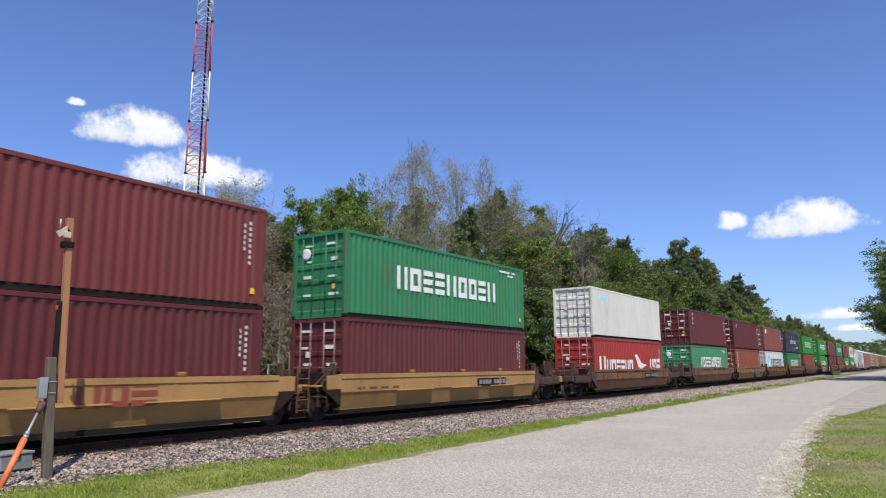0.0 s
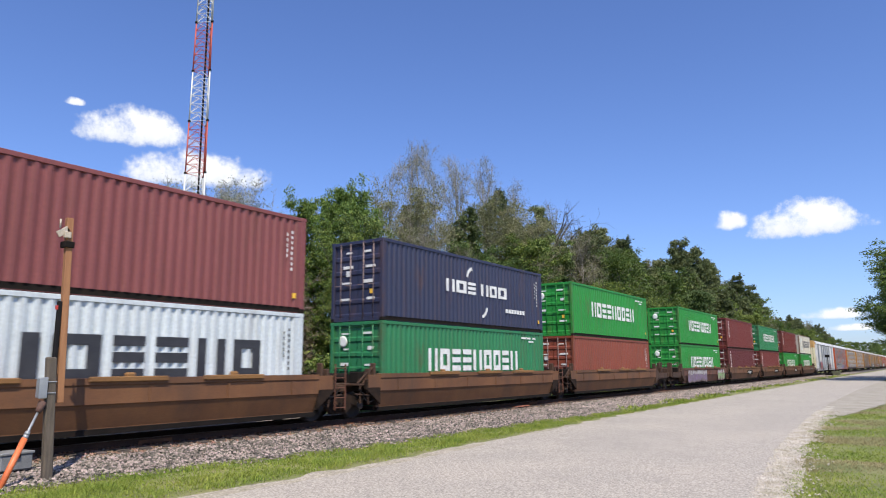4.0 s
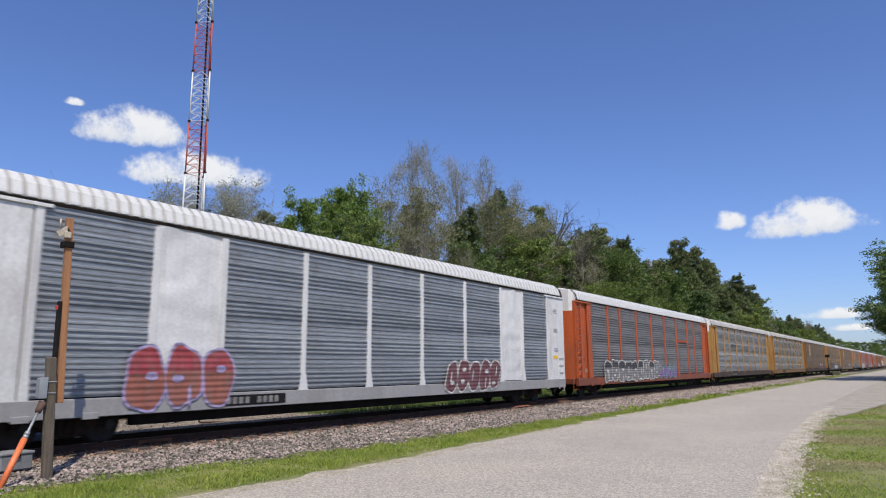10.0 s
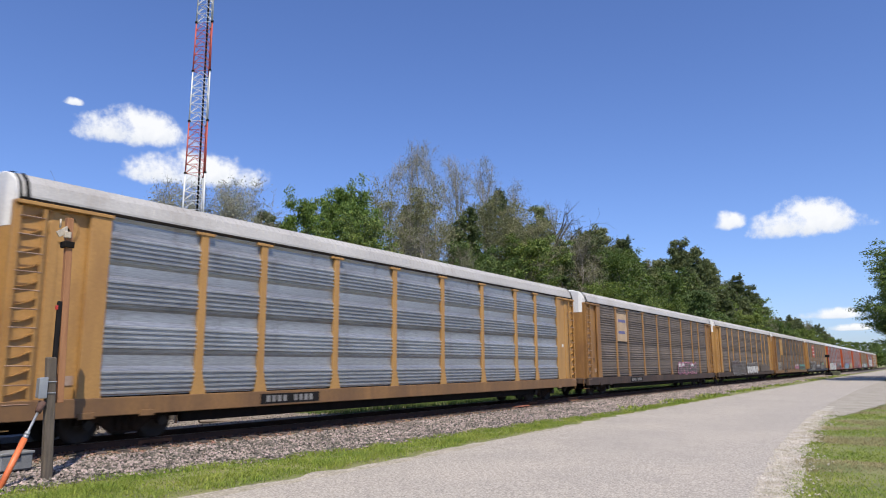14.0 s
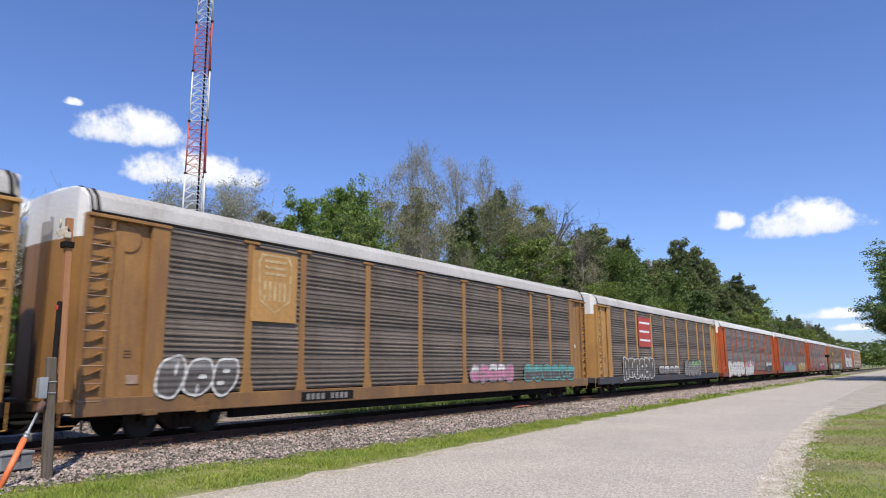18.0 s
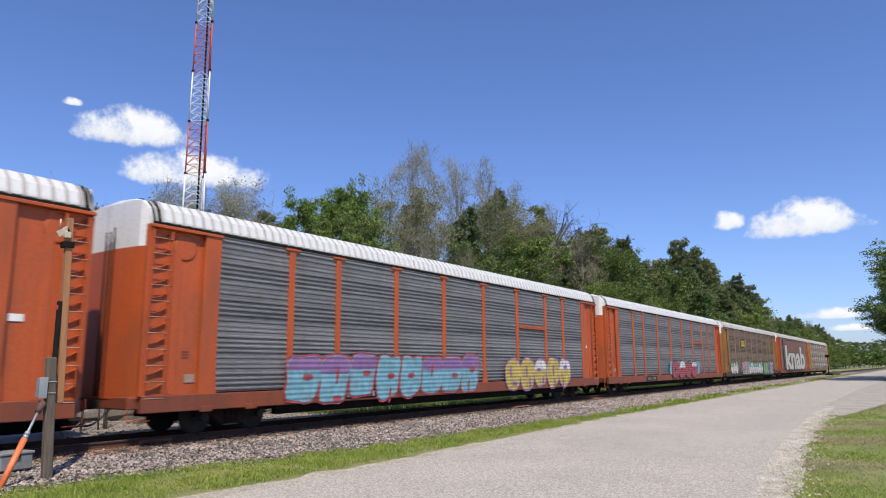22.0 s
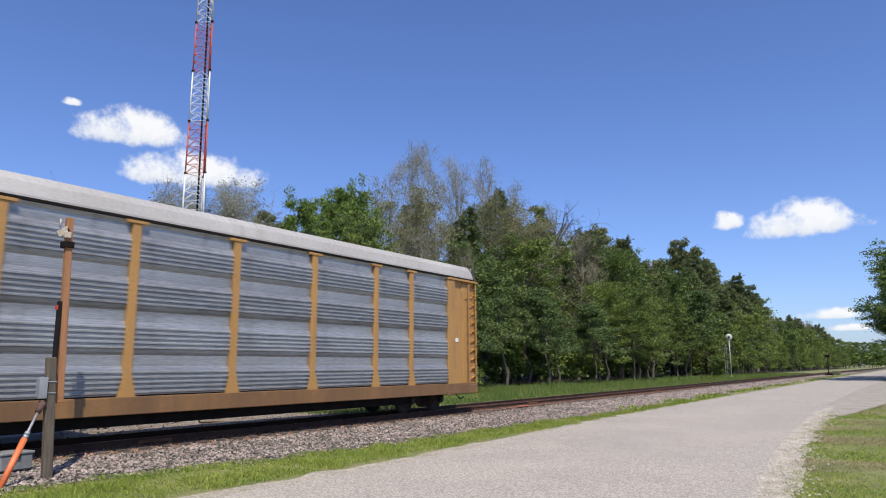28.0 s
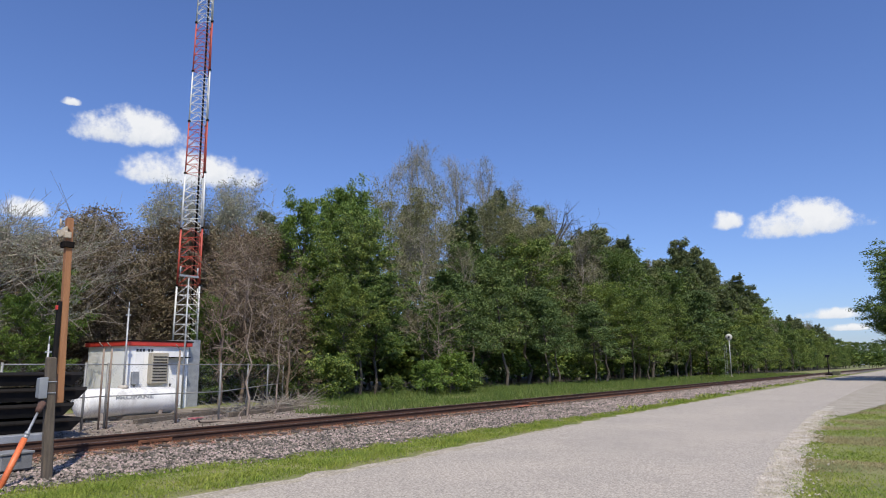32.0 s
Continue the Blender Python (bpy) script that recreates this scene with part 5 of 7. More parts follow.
        rod(r, (o - s * 0.3, -1.45, 0.45), (o + s * 0.18, -1.35, 0.45), 0.015, n=5)
        part("step_iron", r, frame_mat, c)
    f = y - 0.055
    bm = bmesh.new()
    for k in range(9):
        if k != 4:
            box(bm, 6.7 + k * 0.2, 6.7 + k * 0.2 + 0.13, f - 0.006, f, 0.73, 0.90)
    part("number_marking", bm, M_LETTER_DIM, part("number_plate", bx(6.5, 8.7, f - 0.004, f + 0.002, 0.68, 0.95), M_BLACK, c))
    if extras:
        extras(c, y - 0.03)
    return c


def sign_panel(c, y, x0, x1, z0, z1, m, rows, ink=None):
    p = part("sign_panel", bx(x0, x1, y - 0.025, y - 0.005, z0, z1), m, c)
    ink = ink or M_LETTER_WHITE
    if rows > 3:
        # worn crest: outline, broad band and short upright bars
        w, h = x1 - x0, z1 - z0
        cr = bmesh.new()
        rim = [(0.2, 0.97), (0.8, 0.97), (0.88, 0.85), (0.84, 0.3), (0.5, 0.12), (0.16, 0.3), (0.12, 0.85)]
        for i in range(len(rim)):
            (ax, az), (bx_, bz) = rim[i], rim[(i + 1) % len(rim)]
            cr.faces.new([cr.verts.new((x0 + q * w, y - 0.03, z0 + v * h)) for q, v in ((ax, az), (bx_, bz), (0.5 + (bx_ - 0.5) * 0.9, 0.55 + (bz - 0.55) * 0.93), (0.5 + (ax - 0.5) * 0.9, 0.55 + (az - 0.55) * 0.93))])
        part("crest_outline", cr, ink, p)
        for k in range(3):
            part("crest_band", bx(x0 + 0.26 * w, x1 - 0.26 * w, y - 0.032, y - 0.026, z0 + (0.85 - 0.09 * k) * h, z0 + (0.89 - 0.09 * k) * h), ink, p)
        for k in range(5):
            part("crest_bar", bx(x0 + (0.25 + 0.11 * k) * w, x0 + (0.30 + 0.11 * k) * w, y - 0.032, y - 0.026, z0 + 0.3 * h, z0 + 0.58 * h), ink, p)
        return
    for k in range(rows):
        z = z1 - (k + 0.75) * (z1 - z0) / (rows + 0.4)
        part("sign_marking", bx(x0 + 0.2, x1 - 0.2 - 0.12 * (k % 2), y - 0.031, y - 0.026, z, z + (z1 - z0) / rows * 0.2), ink, p)


def rack_extras(i):
    def make(c, y):
        g = y - 0.045
        if i == 0:
            paint_tag(c, g, 3.9, 6.9, 0.62, 2.25, S_BRICK, S_LILAC, 1, 3, S_RED)
            paint_tag(c, g, 16.6, 20.6, 0.62, 1.95, S_WINE, S_WHITE, 2, 5)
        elif i == 1:
            paint_tag(c, g, 3.6, 13.4, 0.75, 2.0, S_GREY, S_WHITE, 3, 9, S_BLACK)
            paint_tag(c, g, 13.2, 17.4, 0.75, 1.7, S_PURPLE, S_CYAN, 4, 4, S_GREY)
            sign_panel(c, y, 18.2, 20.75, 3.35, 3.50, R_ORANGE, 1, R_ORANGE)
        elif i == 2:
            blocks("brand_marking", M_LETTER_BLACK, c, 6.9, 3.4, [0.25] * 7, 0.2, y - 0.02, 0.06)
        elif i == 4:
            sign_panel(c, y, 4.6, 6.2, 3.1, 4.75, mat("emblem_tan", (0.45, 0.32, 0.20), (0.36, 0.26, 0.17), 2, 30, 0.7, bump=0), 2, mat("emblem_blue", (0.12, 0.12, 0.25), None, 2, 30, 0.7, bump=0))
            paint_tag(c, g, 16.5, 21.5, 1.0, 1.9, S_DULL, S_PINK, 9, 6, S_WHITE)
        elif i == 5:
            paint_tag(c, g, 5.4, 11.5, 0.7, 2.05, S_DULL, S_GREY, 11, 5, S_UMBER)
            paint_tag(c, g, 12.0, 17.6, 0.75, 1.95, S_WHITE, S_GREY, 12, 5, S_DULL)
            paint_tag(c, g, 19.0, 24.6, 0.95, 1.7, P_BROWN, S_DULL, 13, 6)
        elif i == 6:
            sign_panel(c, y, 4.55, 6.2, 2.9, 4.85, R_YELLOW, 4, mat("emblem_cream", (0.50, 0.39, 0.22), (0.34, 0.22, 0.09), 6, 30, 0.7, bump=0))
            paint_tag(c, g, 1.85, 4.2, 0.95, 1.95, S_DULL, S_WHITE, 15, 3, S_GREY)
            paint_tag(c, g, 15.5, 19.0, 1.0, 1.8, S_PINK, S_GREY, 16, 5, S_WHITE)
            paint_tag(c, g, 20.0, 25.4, 0.95, 1.7, S_DULL, S_TEAL, 17, 6, S_TEAL)
        elif i == 7:
            sign_panel(c, y, 6.75, 9.15, 2.85, 4.75, mat("sign_red", (0.42, 0.05, 0.035), (0.34, 0.05, 0.04), 2, 30, 0.6, bump=0), 3)
            paint_tag(c, g, 3.6, 9.4, 0.8, 2.15, S_DULL, S_WHITE, 18, 6, P_BROWN)
            paint_tag(c, g, 10.4, 15.0, 1.1, 1.7, S_GREY, S_DULL, 19, 4, S_WHITE)
            paint_tag(c, g, 16.6, 21.2, 0.75, 2.1, S_GREY, S_BLACK, 20, 5, S_GREEN)
        elif i == 8:
            paint_tag(c, g, 1.9, 8.9, 0.58, 2.05, S_WHITE, S_GREY, 21, 4, S_WHITE)
            paint_tag(c, g, 9.4, 13.4, 0.58, 2.0, S_WHITE, S_WHITE, 22, 4, S_PINK)
            paint_tag(c, g, 20.6, 24.0, 0.7, 2.0, S_BLACK, S_GREY, 23, 3, S_WHITE)
            sign_panel(c, y, 18.2, 20.75, 3.35, 3.50, R_ORANGE, 1, R_ORANGE)
        elif i == 9:
            paint_tag(c, g, 4.4, 14.6, 0.62, 2.15, S_CYAN, S_RED, 24, 8, S_PURPLE)
            paint_tag(c, g, 16.8, 23.4, 0.6, 2.1, S_YELLOW, S_PURPLE, 25, 5, S_WHITE)
            sign_panel(c, y, 18.2, 20.75, 3.35, 3.50, R_ORANGE, 1, R_ORANGE)
        elif i == 10:
            paint_tag(c, g, 11.5, 19.4, 0.95, 2.0, S_CYAN, S_CYAN, 27, 6)
            paint_tag(c, g - 0.03, 12.0, 18.6, 0.62, 2.05, S_RED, S_BLACK, 26, 4, S_WHITE, True)
            sign_panel(c, y, 18.2, 20.75, 3.35, 3.50, R_ORANGE, 1, R_ORANGE)
        elif i == 11:
            blocks("brand_marking", mat("brand_yellow", (0.62, 0.40, 0.04), None, 2, 30, 0.6, bump=0), c, 7.0, 3.5, [0.5, 0.5, 0.5], 0.55, y - 0.02, 0.08)
            paint_tag(c, g, 1.8, 4.8, 0.75, 2.0, S_WHITE, S_BLACK, 28, 3, S_GREEN)
            paint_tag(c, g, 6.8, 10.0, 0.7, 2.0, S_GREY, S_WHITE, 29, 3, S_PINK)
            paint_tag(c, g, 10.0, 17.2, 0.7, 1.95, S_WHITE, S_GREY, 30, 7, S_TEAL)
            solid_text("ABU", 1.32, S_BLACK, "graffiti", c, (17.5, g - 0.002, 0.68), fat=0.16, width=3.9)
            solid_text("SE", 1.32, S_BLACK, "graffiti", c, (21.35, g - 0.002, 0.68), fat=0.16, width=2.5)
            solid_text("ABU", 1.22, S_GREEN, "graffiti", c, (17.68, g - 0.012, 0.74), fat=0.075, width=3.6)
            solid_text("SE", 1.22, S_LILAC, "graffiti", c, (21.5, g - 0.012, 0.74), fat=0.075, width=2.2)
        elif i == 12:
            part("graffiti", bx(3.6, 22.5, g - 0.002, g, 1.1, 4.85), mat("red_brown_overpaint", (0.15, 0.10, 0.09), (0.19, 0.075, 0.06), 1.2, 30, 0.8, bump=0, ribs=0.145), c)
            solid_text("knab", 3.2, S_BLACK, "graffiti", c, (4.2, g - 0.006, 1.08), fat=0.30, width=18.2)
            solid_text("knab", 3.1, S_WHITE, "graffiti", c, (4.5, g - 0.014, 1.16), fat=0.13, width=17.5)
        return c
    return make




# ---- woods ----
def tube_arrays(segs, sides=5):
    """Tapered tubes for a list of (p0, p1, r0, r1)."""
    verts, faces = [], []
    for p0, p1, r0, r1 in segs:
        d = p1 - p0
        ln = np.linalg.norm(d)
        if ln < 1e-5:
            continue
        d = d / ln
        u = np.cross(d, (0, 0, 1) if abs(d[2]) < 0.9 else (1, 0, 0))
        u /= np.linalg.norm(u)
        v = np.cross(d, u)
        n = sides if r0 > 0.03 else 3
        q = len(verts)
        for p, r in ((p0, r0), (p1, r1)):
            for k in range(n):
                t = k * math.tau / n
                verts.append(tuple(p + (u * math.cos(t) + v * math.sin(t)) * r))
        for k in range(n):
            faces.append((q + k, q + (k + 1) % n, q + n + (k + 1) % n, q + n + k))
    return verts, faces


def limb(rng, segs, p, d, ln, r, bends=4, droop=0.0, wobble=0.25):
    """A bent limb; returns its points."""
    pts = [p]
    for k in range(bends):
        d = d + rng.normal(0, wobble, 3) * 0.5
        d[2] += droop
        d = d / np.linalg.norm(d)
        q = p + d * ln / bends
        r2 = r * (1 - 0.8 * (k + 1) / bends)
        segs.append((p, q, r * (1 - 0.8 * k / bends), max(r2, 0.006)))
        p = q
        pts.append(p)
    return pts


def leaf_mesh(rng, centres, per, spread, size, material, stretch=1.0, up=0.3, flat=0.6):
    c = np.repeat(np.array(centres), per, 0)
    n = len(c)
    c = c + rng.normal(0, 1, (n, 3)) * np.array([spread, spread, spread * flat])
    a = rng.normal(0, 1, (n, 3))
    a /= np.linalg.norm(a, axis=1)[:, None]
    b = rng.normal(0, 1, (n, 3)) + np.array([0, 0, 0])
    nrm = rng.normal(0, 1, (n, 3)) + np.array([-0.2, -0.3, up * 2.2])
    a = np.cross(nrm, b)
    a /= np.linalg.norm(a, axis=1)[:, None] + 1e-9
    b = np.cross(nrm, a)
    b /= np.linalg.norm(b, axis=1)[:, None] + 1e-9
    s = size * (0.6 + 0.8 * rng.random((n, 1)))
    a, b = a * s * stretch, b * s * 0.62
    v = np.stack([c - a - b * 0.5, c + a * 0.9 - b * 0.7, c + b * 1.35], 1)
    return v.reshape(-1, 3), np.arange(3 * n).reshape(-1, 3)


def tree(kind, seed, H, Wd, leaf, bark, label, per=16, lsize=0.22, limbs=26, clear=0.12, sub=5, spread=0.55, category="tree", thick=1.0, upright=1.0):
    """One tree: a tapered trunk with limbs, and a crown of separate leaves (or bare twigs)."""
    rng = np.random.default_rng(seed)
    t = thing(kind, label, category, "woods beside the railway")
    segs, centres, twigs = [], [], []
    top = np.array([rng.normal(0, 0.03) * H, rng.normal(0, 0.03) * H, H * 0.96])
    r0 = (0.011 * H + 0.03) * thick
    p, pts = np.zeros(3), [np.zeros(3)]
    n = 9
    for k in range(n):
        q = top * (k + 1) / n + np.array([*rng.normal(0, 0.012 * H, 2), 0])
        segs.append((p, q, r0 * (1 - k / n * 0.92), r0 * (1 - (k + 1) / n * 0.92)))
        p = q
        pts.append(p)
    pine = "pine" in kind or "hemlock" in kind or "conifer" in kind
    for k in range(limbs):
        h = clear + (0.97 - clear) * ((k + rng.random()) / limbs) ** (0.85 if pine else 0.9)
        at = h * n
        i = min(int(at), n - 1)
        base = pts[i] + (pts[i + 1] - pts[i]) * (at - i)
        rel = (h - clear) / (1 - clear)
        if pine:
            reach = Wd / 2 * (1 - rel) ** 0.75 * rng.uniform(0.7, 1.15) + 0.35
            rise = 0.12 + 0.5 * rel
        else:
            reach = Wd / 2 * (math.sin(math.pi * min(0.98, 0.20 + rel * 0.78)) ** 0.6) * rng.uniform(0.6, 1.15)
            rise = (0.35 + 0.9 * rel) * upright
        az = k * 2.399 + rng.normal(0, 0.4)
        d = np.array([math.cos(az), math.sin(az), rise])
        d /= np.linalg.norm(d)
        lp = limb(rng, segs, base, d, max(reach * math.sqrt(1 + rise * rise * 0.5), 0.5), max(0.012, r0 * 0.36 * (1 - h * 0.7)), 4, -0.02 if pine else 0.03)
        for j in range(sub):
            f = 0.3 + 0.7 * (j + rng.random()) / sub
            a = f * 4
            i2 = min(int(a), 3)
            b = lp[i2] + (lp[i2 + 1] - lp[i2]) * (a - i2)
            dd = (lp[i2 + 1] - lp[i2]) / (np.linalg.norm(lp[i2 + 1] - lp[i2]) + 1e-9) + rng.normal(0, 0.6, 3)
            dd[2] += 0.1 if not pine else -0.05
            dd /= np.linalg.norm(dd)
            ln = reach * rng.uniform(0.22, 0.42) + 0.15
            sp = limb(rng, segs, b, dd, ln, 0.014 + 0.0006 * H, 2)
            centres += [sp[1], sp[2], (sp[1] + sp[2]) / 2 + rng.normal(0, 0.2, 3)]
            if leaf is None or "sparse" in kind or "bare" in kind:
                for z in range(3):
                    e = rng.normal(0, 0.6, 3) + dd
                    e /= np.linalg.norm(e)
                    o = sp[rng.integers(1, 3)]
                    q = o + e * ln * rng.uniform(0.5, 1.0)
                    segs.append((o, q, 0.017, 0.008))
                    e2 = e + rng.normal(0, 0.6, 3)
                    segs.append((o + (q - o) * rng.random(), q + e2 * 0.3 * ln, 0.012, 0.006))
    v, f = tube_arrays(segs)
    part("trunk", from_arrays("trunk", v, f, bark, True), None, t)
    if leaf is not None:
        v, f = leaf_mesh(rng, centres, per, spread, lsize, leaf, 1.6 if pine else 1.0, 0.45, 0.5 if pine else 0.42)
        part("crown", from_arrays("crown", v, f, leaf), None, t)
    return t


def woods():
    oak = "full green broadleaf tree at the wood's edge"
    P = {}
    P["oak"] = [tree("broadleaf_tree", s, 14, w, m, M_BARK, oak, 46, 0.095, 38, 0.29, 5, 0.27) for s, w, m in ((1, 10, M_LEAF), (2, 9, M_LEAF), (3, 8.5, M_LEAF_BRIGHT))]
    P["mid_oak"] = [tree("broadleaf_tree", s, 14, w, m, M_BARK, oak, 40, 0.105, 30, 0.24, 5, 0.36) for s, w, m in ((6, 9.5, M_LEAF_FAR_LIT), (7, 9, M_LEAF), (8, 9, M_LEAF_FAR_LIT))]
    P["far_oak"] = [tree("broadleaf_tree", s, 14, w, m, M_BARK, oak, 26, 0.17, 24, 0.08, 4, 0.42) for s, w, m in ((4, 9.5, M_LEAF_FAR_LIT), (5, 9, M_LEAF_FAR_LIT))]
    P["sparse"] = [tree("sparse_tree", s, 20, 6.4, M_LEAF_OLIVE, M_TWIG_GREY, "tall thin tree with sparse olive spring leaves", 16, 0.055, 26, 0.22, 5, 0.42, upright=1.9) for s in (11, 12)]
    P["feathery"] = [tree("feathery_tree", 15, 18, 8.0, M_LEAF_OLIVE, M_TWIG_GREY, "feathery tan and olive tree in early leaf", 34, 0.085, 30, 0.12, 5, 0.45, upright=1.5)]
    P["grey"] = [tree("sparse_tree", 14, 16, 6.5, M_LEAF_PALE, M_TWIG_GREY, "grey budding tree with pale half-open leaves", 20, 0.07, 28, 0.15, 5, 0.42, upright=1.5)]
    P["pine"] = [tree("pine_tree", s, 20, 8, M_NEEDLE, M_BARK, "tall dark green pine among the woods", 26, 0.11, 46, 0.12, 4, 0.25) for s in (21, 22)]
    P["hemlock"] = [tree("hemlock_tree", 26, 14, 7.5, M_HEMLOCK, M_BARK, "dense dark evergreen at the wood's edge", 32, 0.095, 40, 0.34, 4, 0.34)]
    P["far_pine"] = [tree("pine_tree", 24, 20, 8, M_NEEDLE_FAR_LIT, M_BARK, "tall green pine among the farther woods, painted lighter", 20, 0.14, 42, 0.12, 4, 0.28)]
    P["bare"] = [tree("bare_tree", s, 11, 5.0, M_LEAF_BROWN, M_TWIG, "brown half-bare tree with thin twigs", 6, 0.06, 26, 0.06, 5, 0.40, upright=1.4) for s in (31, 32)]
    P["russet"] = [tree("brown_conifer", s, 11, 3.8, M_LEAF_BROWN, M_TWIG, "dry brown conifer with thin drooping twigs", 15, 0.052, 40, 0.05, 5, 0.24) for s in (35, 36)]
    P["spreading"] = [tree("bare_spreading_tree", 38, 12, 13, M_LEAF_PALE, M_TWIG_GREY, "wide grey budding tree with crooked spreading limbs", 22, 0.05, 42, 0.40, 8, 0.30, thick=2.4, upright=0.35)]
    P["far_bush"] = [tree("bush", 65, 2.6, 3.8, M_LEAF, M_BARK, "dark undergrowth deep in the woods", 9, 0.21, 12, 0.02, 4, 0.4, "bush")]
    P["dead"] = [tree("dead_tree", 41, 20, 10, None, M_BARK, "leafless grey dead tree above the woods", 0, 0.1, 22, 0.40, 7, 0.5, thick=4.2, upright=1.2)]
    P["birch"] = [tree("bare_sapling", 51, 7, 3.2, None, M_BARK_PALE, "slender pale-barked leafless sapling by the fence", 0, 0.1, 12, 0.3, 3, 0.4, thick=0.5)]
    P["bush"] = [tree("bush", s, 2.6, 3.6, M_LEAF_BRIGHT if s == 61 else M_LEAF, M_BARK, "low leafy green bush in front of the woods", 26, 0.085, 16, 0.02, 5, 0.2, "bush") for s in (61, 62)]
    size = {"oak": 14, "mid_oak": 14, "far_oak": 14, "feathery": 18, "spreading": 12, "sparse": 20, "grey": 16, "pine": 20, "far_pine": 20, "bare": 11, "russet": 11, "dead": 20, "birch": 7, "hemlock": 14, "bush": 2.6, "far_bush": 2.6}
    used = {}
    rng = random.Random(77)

    def put(kind, x, y, h, widen=1.0, k=None):
        # the ground in front of the radio tower stays clear
        if 0.60 < x / max(y, 1) < 0.745 and y < 37.5 and h > 3:
            y = 38.5 + 0.3 * (y - 30)
            x = y * 0.67 if kind == "oak" else x * y / 34
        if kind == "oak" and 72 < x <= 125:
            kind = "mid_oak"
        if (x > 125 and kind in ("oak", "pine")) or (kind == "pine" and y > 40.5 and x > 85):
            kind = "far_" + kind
        k = rng.randrange(len(P[kind])) if k is None else k
        h *= {"oak": 0.92, "mid_oak": 0.90, "far_oak": 0.92, "dead": 0.84, "sparse": 0.97, "feathery": 0.95, "grey": 0.9}.get(kind, 1.0)
        s = h / size[kind]
        m = pose(x, y, -0.05, rng.uniform(-2, 2), rng.uniform(-2, 2), rng.uniform(0, 360)) @ Matrix.Diagonal((s * widen, s * widen, s, 1))
        key = (kind, k)
        if key in used:
            copy_thing(P[kind][k], m)
        else:
            used[key] = m

    # height of the woods by bearing from the road
    Q = [15.1, 21.3, 23.7, 25.5, 27.4, 30.4, 32.6, 38.8, 40.5, 41.8, 45.8, 48.2, 51.1, 54.1, 55.5, 57.3, 58.5, 60.9, 63.3, 67.5, 69.7, 72.4, 74.6, 77.0, 79.0, 80.4, 82.3, 84.0, 85.4, 86.7]
    E = [0.16, 0.165, 0.17, 0.18, 0.21, 0.19, 0.22, 0.235, 0.19, 0.23, 0.255, 0.24, 0.25, 0.26, 0.25, 0.25, 0.25, 0.24, 0.215, 0.205, 0.193, 0.169, 0.172, 0.137, 0.118, 0.075, 0.068, 0.054, 0.035, 0.024]

    def top(x, y):
        return 1.95 + float(np.interp(math.degrees(math.atan2(x, y)), Q, E)) * math.hypot(x, y)

    # brown and half-bare trees behind the compound
    for k in range(16):
        x = 2 + 30 * rng.random()
        y = 37 + 11 * rng.random()
        put(rng.choice(("bare", "russet", "russet")), x, y, top(x, y) * rng.uniform(0.72, 1.02), 1.15)
    for k in range(16):
        x = 1 + 30 * rng.random()
        put("russet", x, 35.8 + 1.5 * rng.random(), rng.uniform(5.0, 8.0), 1.2)
    for x, y in ((23.2, 35.5), (25.0, 35.0), (26.6, 35.6), (28.4, 33.2), (30.0, 34.5), (30.6, 32.4), (24.6, 33.6)):
        put("russet", x, y, rng.uniform(5.5, 8.5), 1.2)
    for x, y in ((24.0, 33.0), (26.0, 34.0), (28.0, 34.5), (29.8, 33.0)):
        put("bush", x, y, rng.uniform(1.6, 2.6), 1.2, 1)
    for x, y, h in ((22, 33.5, 8), (24, 31.5, 8.6), (26.2, 32.5, 9.0), (27.5, 34, 9.5), (29, 36, 10.5), (28, 30.5, 7.6), (31, 39, 11.5), (20.5, 36.5, 9)):
        put("bare", x, y, h)
    put("grey", 13, 42, 11.5)
    for x, y, h in ((16.2, 40, 8.6), (17.2, 41, 9.0), (18.2, 40, 9.3), (15.4, 38, 8.0), (17.6, 38.5, 8.4), (19.2, 42, 9.6)):
        put("russet", x, y, h, 1.25)
    put("spreading", 14.4, 36.0, 8.9, 1.1, 0)
    for x, y, h in ((14.4, 32.6, 5.4), (16.4, 34.6, 6.8), (25.0, 33.4, 6.2), (11.6, 33.4, 4.6)):
        put("oak", x, y, h, 0.85, 2)
    put("birch", 18.6, 22.6, 6.6)
    put("birch", 21.6, 24.3, 6.0)
    for x, y, h in ((25, 47, 11.5), (20, 50, 12), (15, 49, 11.5), (8, 50, 12), (39.4, 47, 16.0), (36.5, 48, 14)):
        put("pine", x, y, h)
    # tall trees along the skyline
    for x, y, h in ((35.2, 36, 14.4), (38.1, 37, 16.2), (41.0, 38, 16.4)):
        put("oak", x, y, h, 0.7, 2)
    for x, y, h in ((35.9, 32, 12.1), (91.8, 34, 18.0)):
        put("oak", x, y, h, 0.9, 0)
    for x, y, h in ((48.3, 40, 20.9), (54.1, 42, 24.2), (56.7, 42, 25.1), (61.3, 43, 24.9), (65.9, 44, 25.0), (67.3, 43, 27.1), (71.8, 44, 27.0), (76.6, 45, 27.0), (81.8, 45, 27.2)):
        put("sparse", x, y, h, 0.72)
    for x, y, h in ((72.6, 42, 24.1), (82.9, 43, 24.5), (110.0, 43, 26.5), (36.1, 43, 15.2), (55.8, 45, 20.0), (61.3, 40, 19.4)):
        put("pine", x, y, h, 0.9)
    for x, y, h in ((65.0, 39, 21.1), (68.6, 38, 20.7), (75.8, 38, 20.6), (51.4, 39, 19.4), (45.9, 40, 18.0)):
        put("feathery", x, y, h, 0.85)
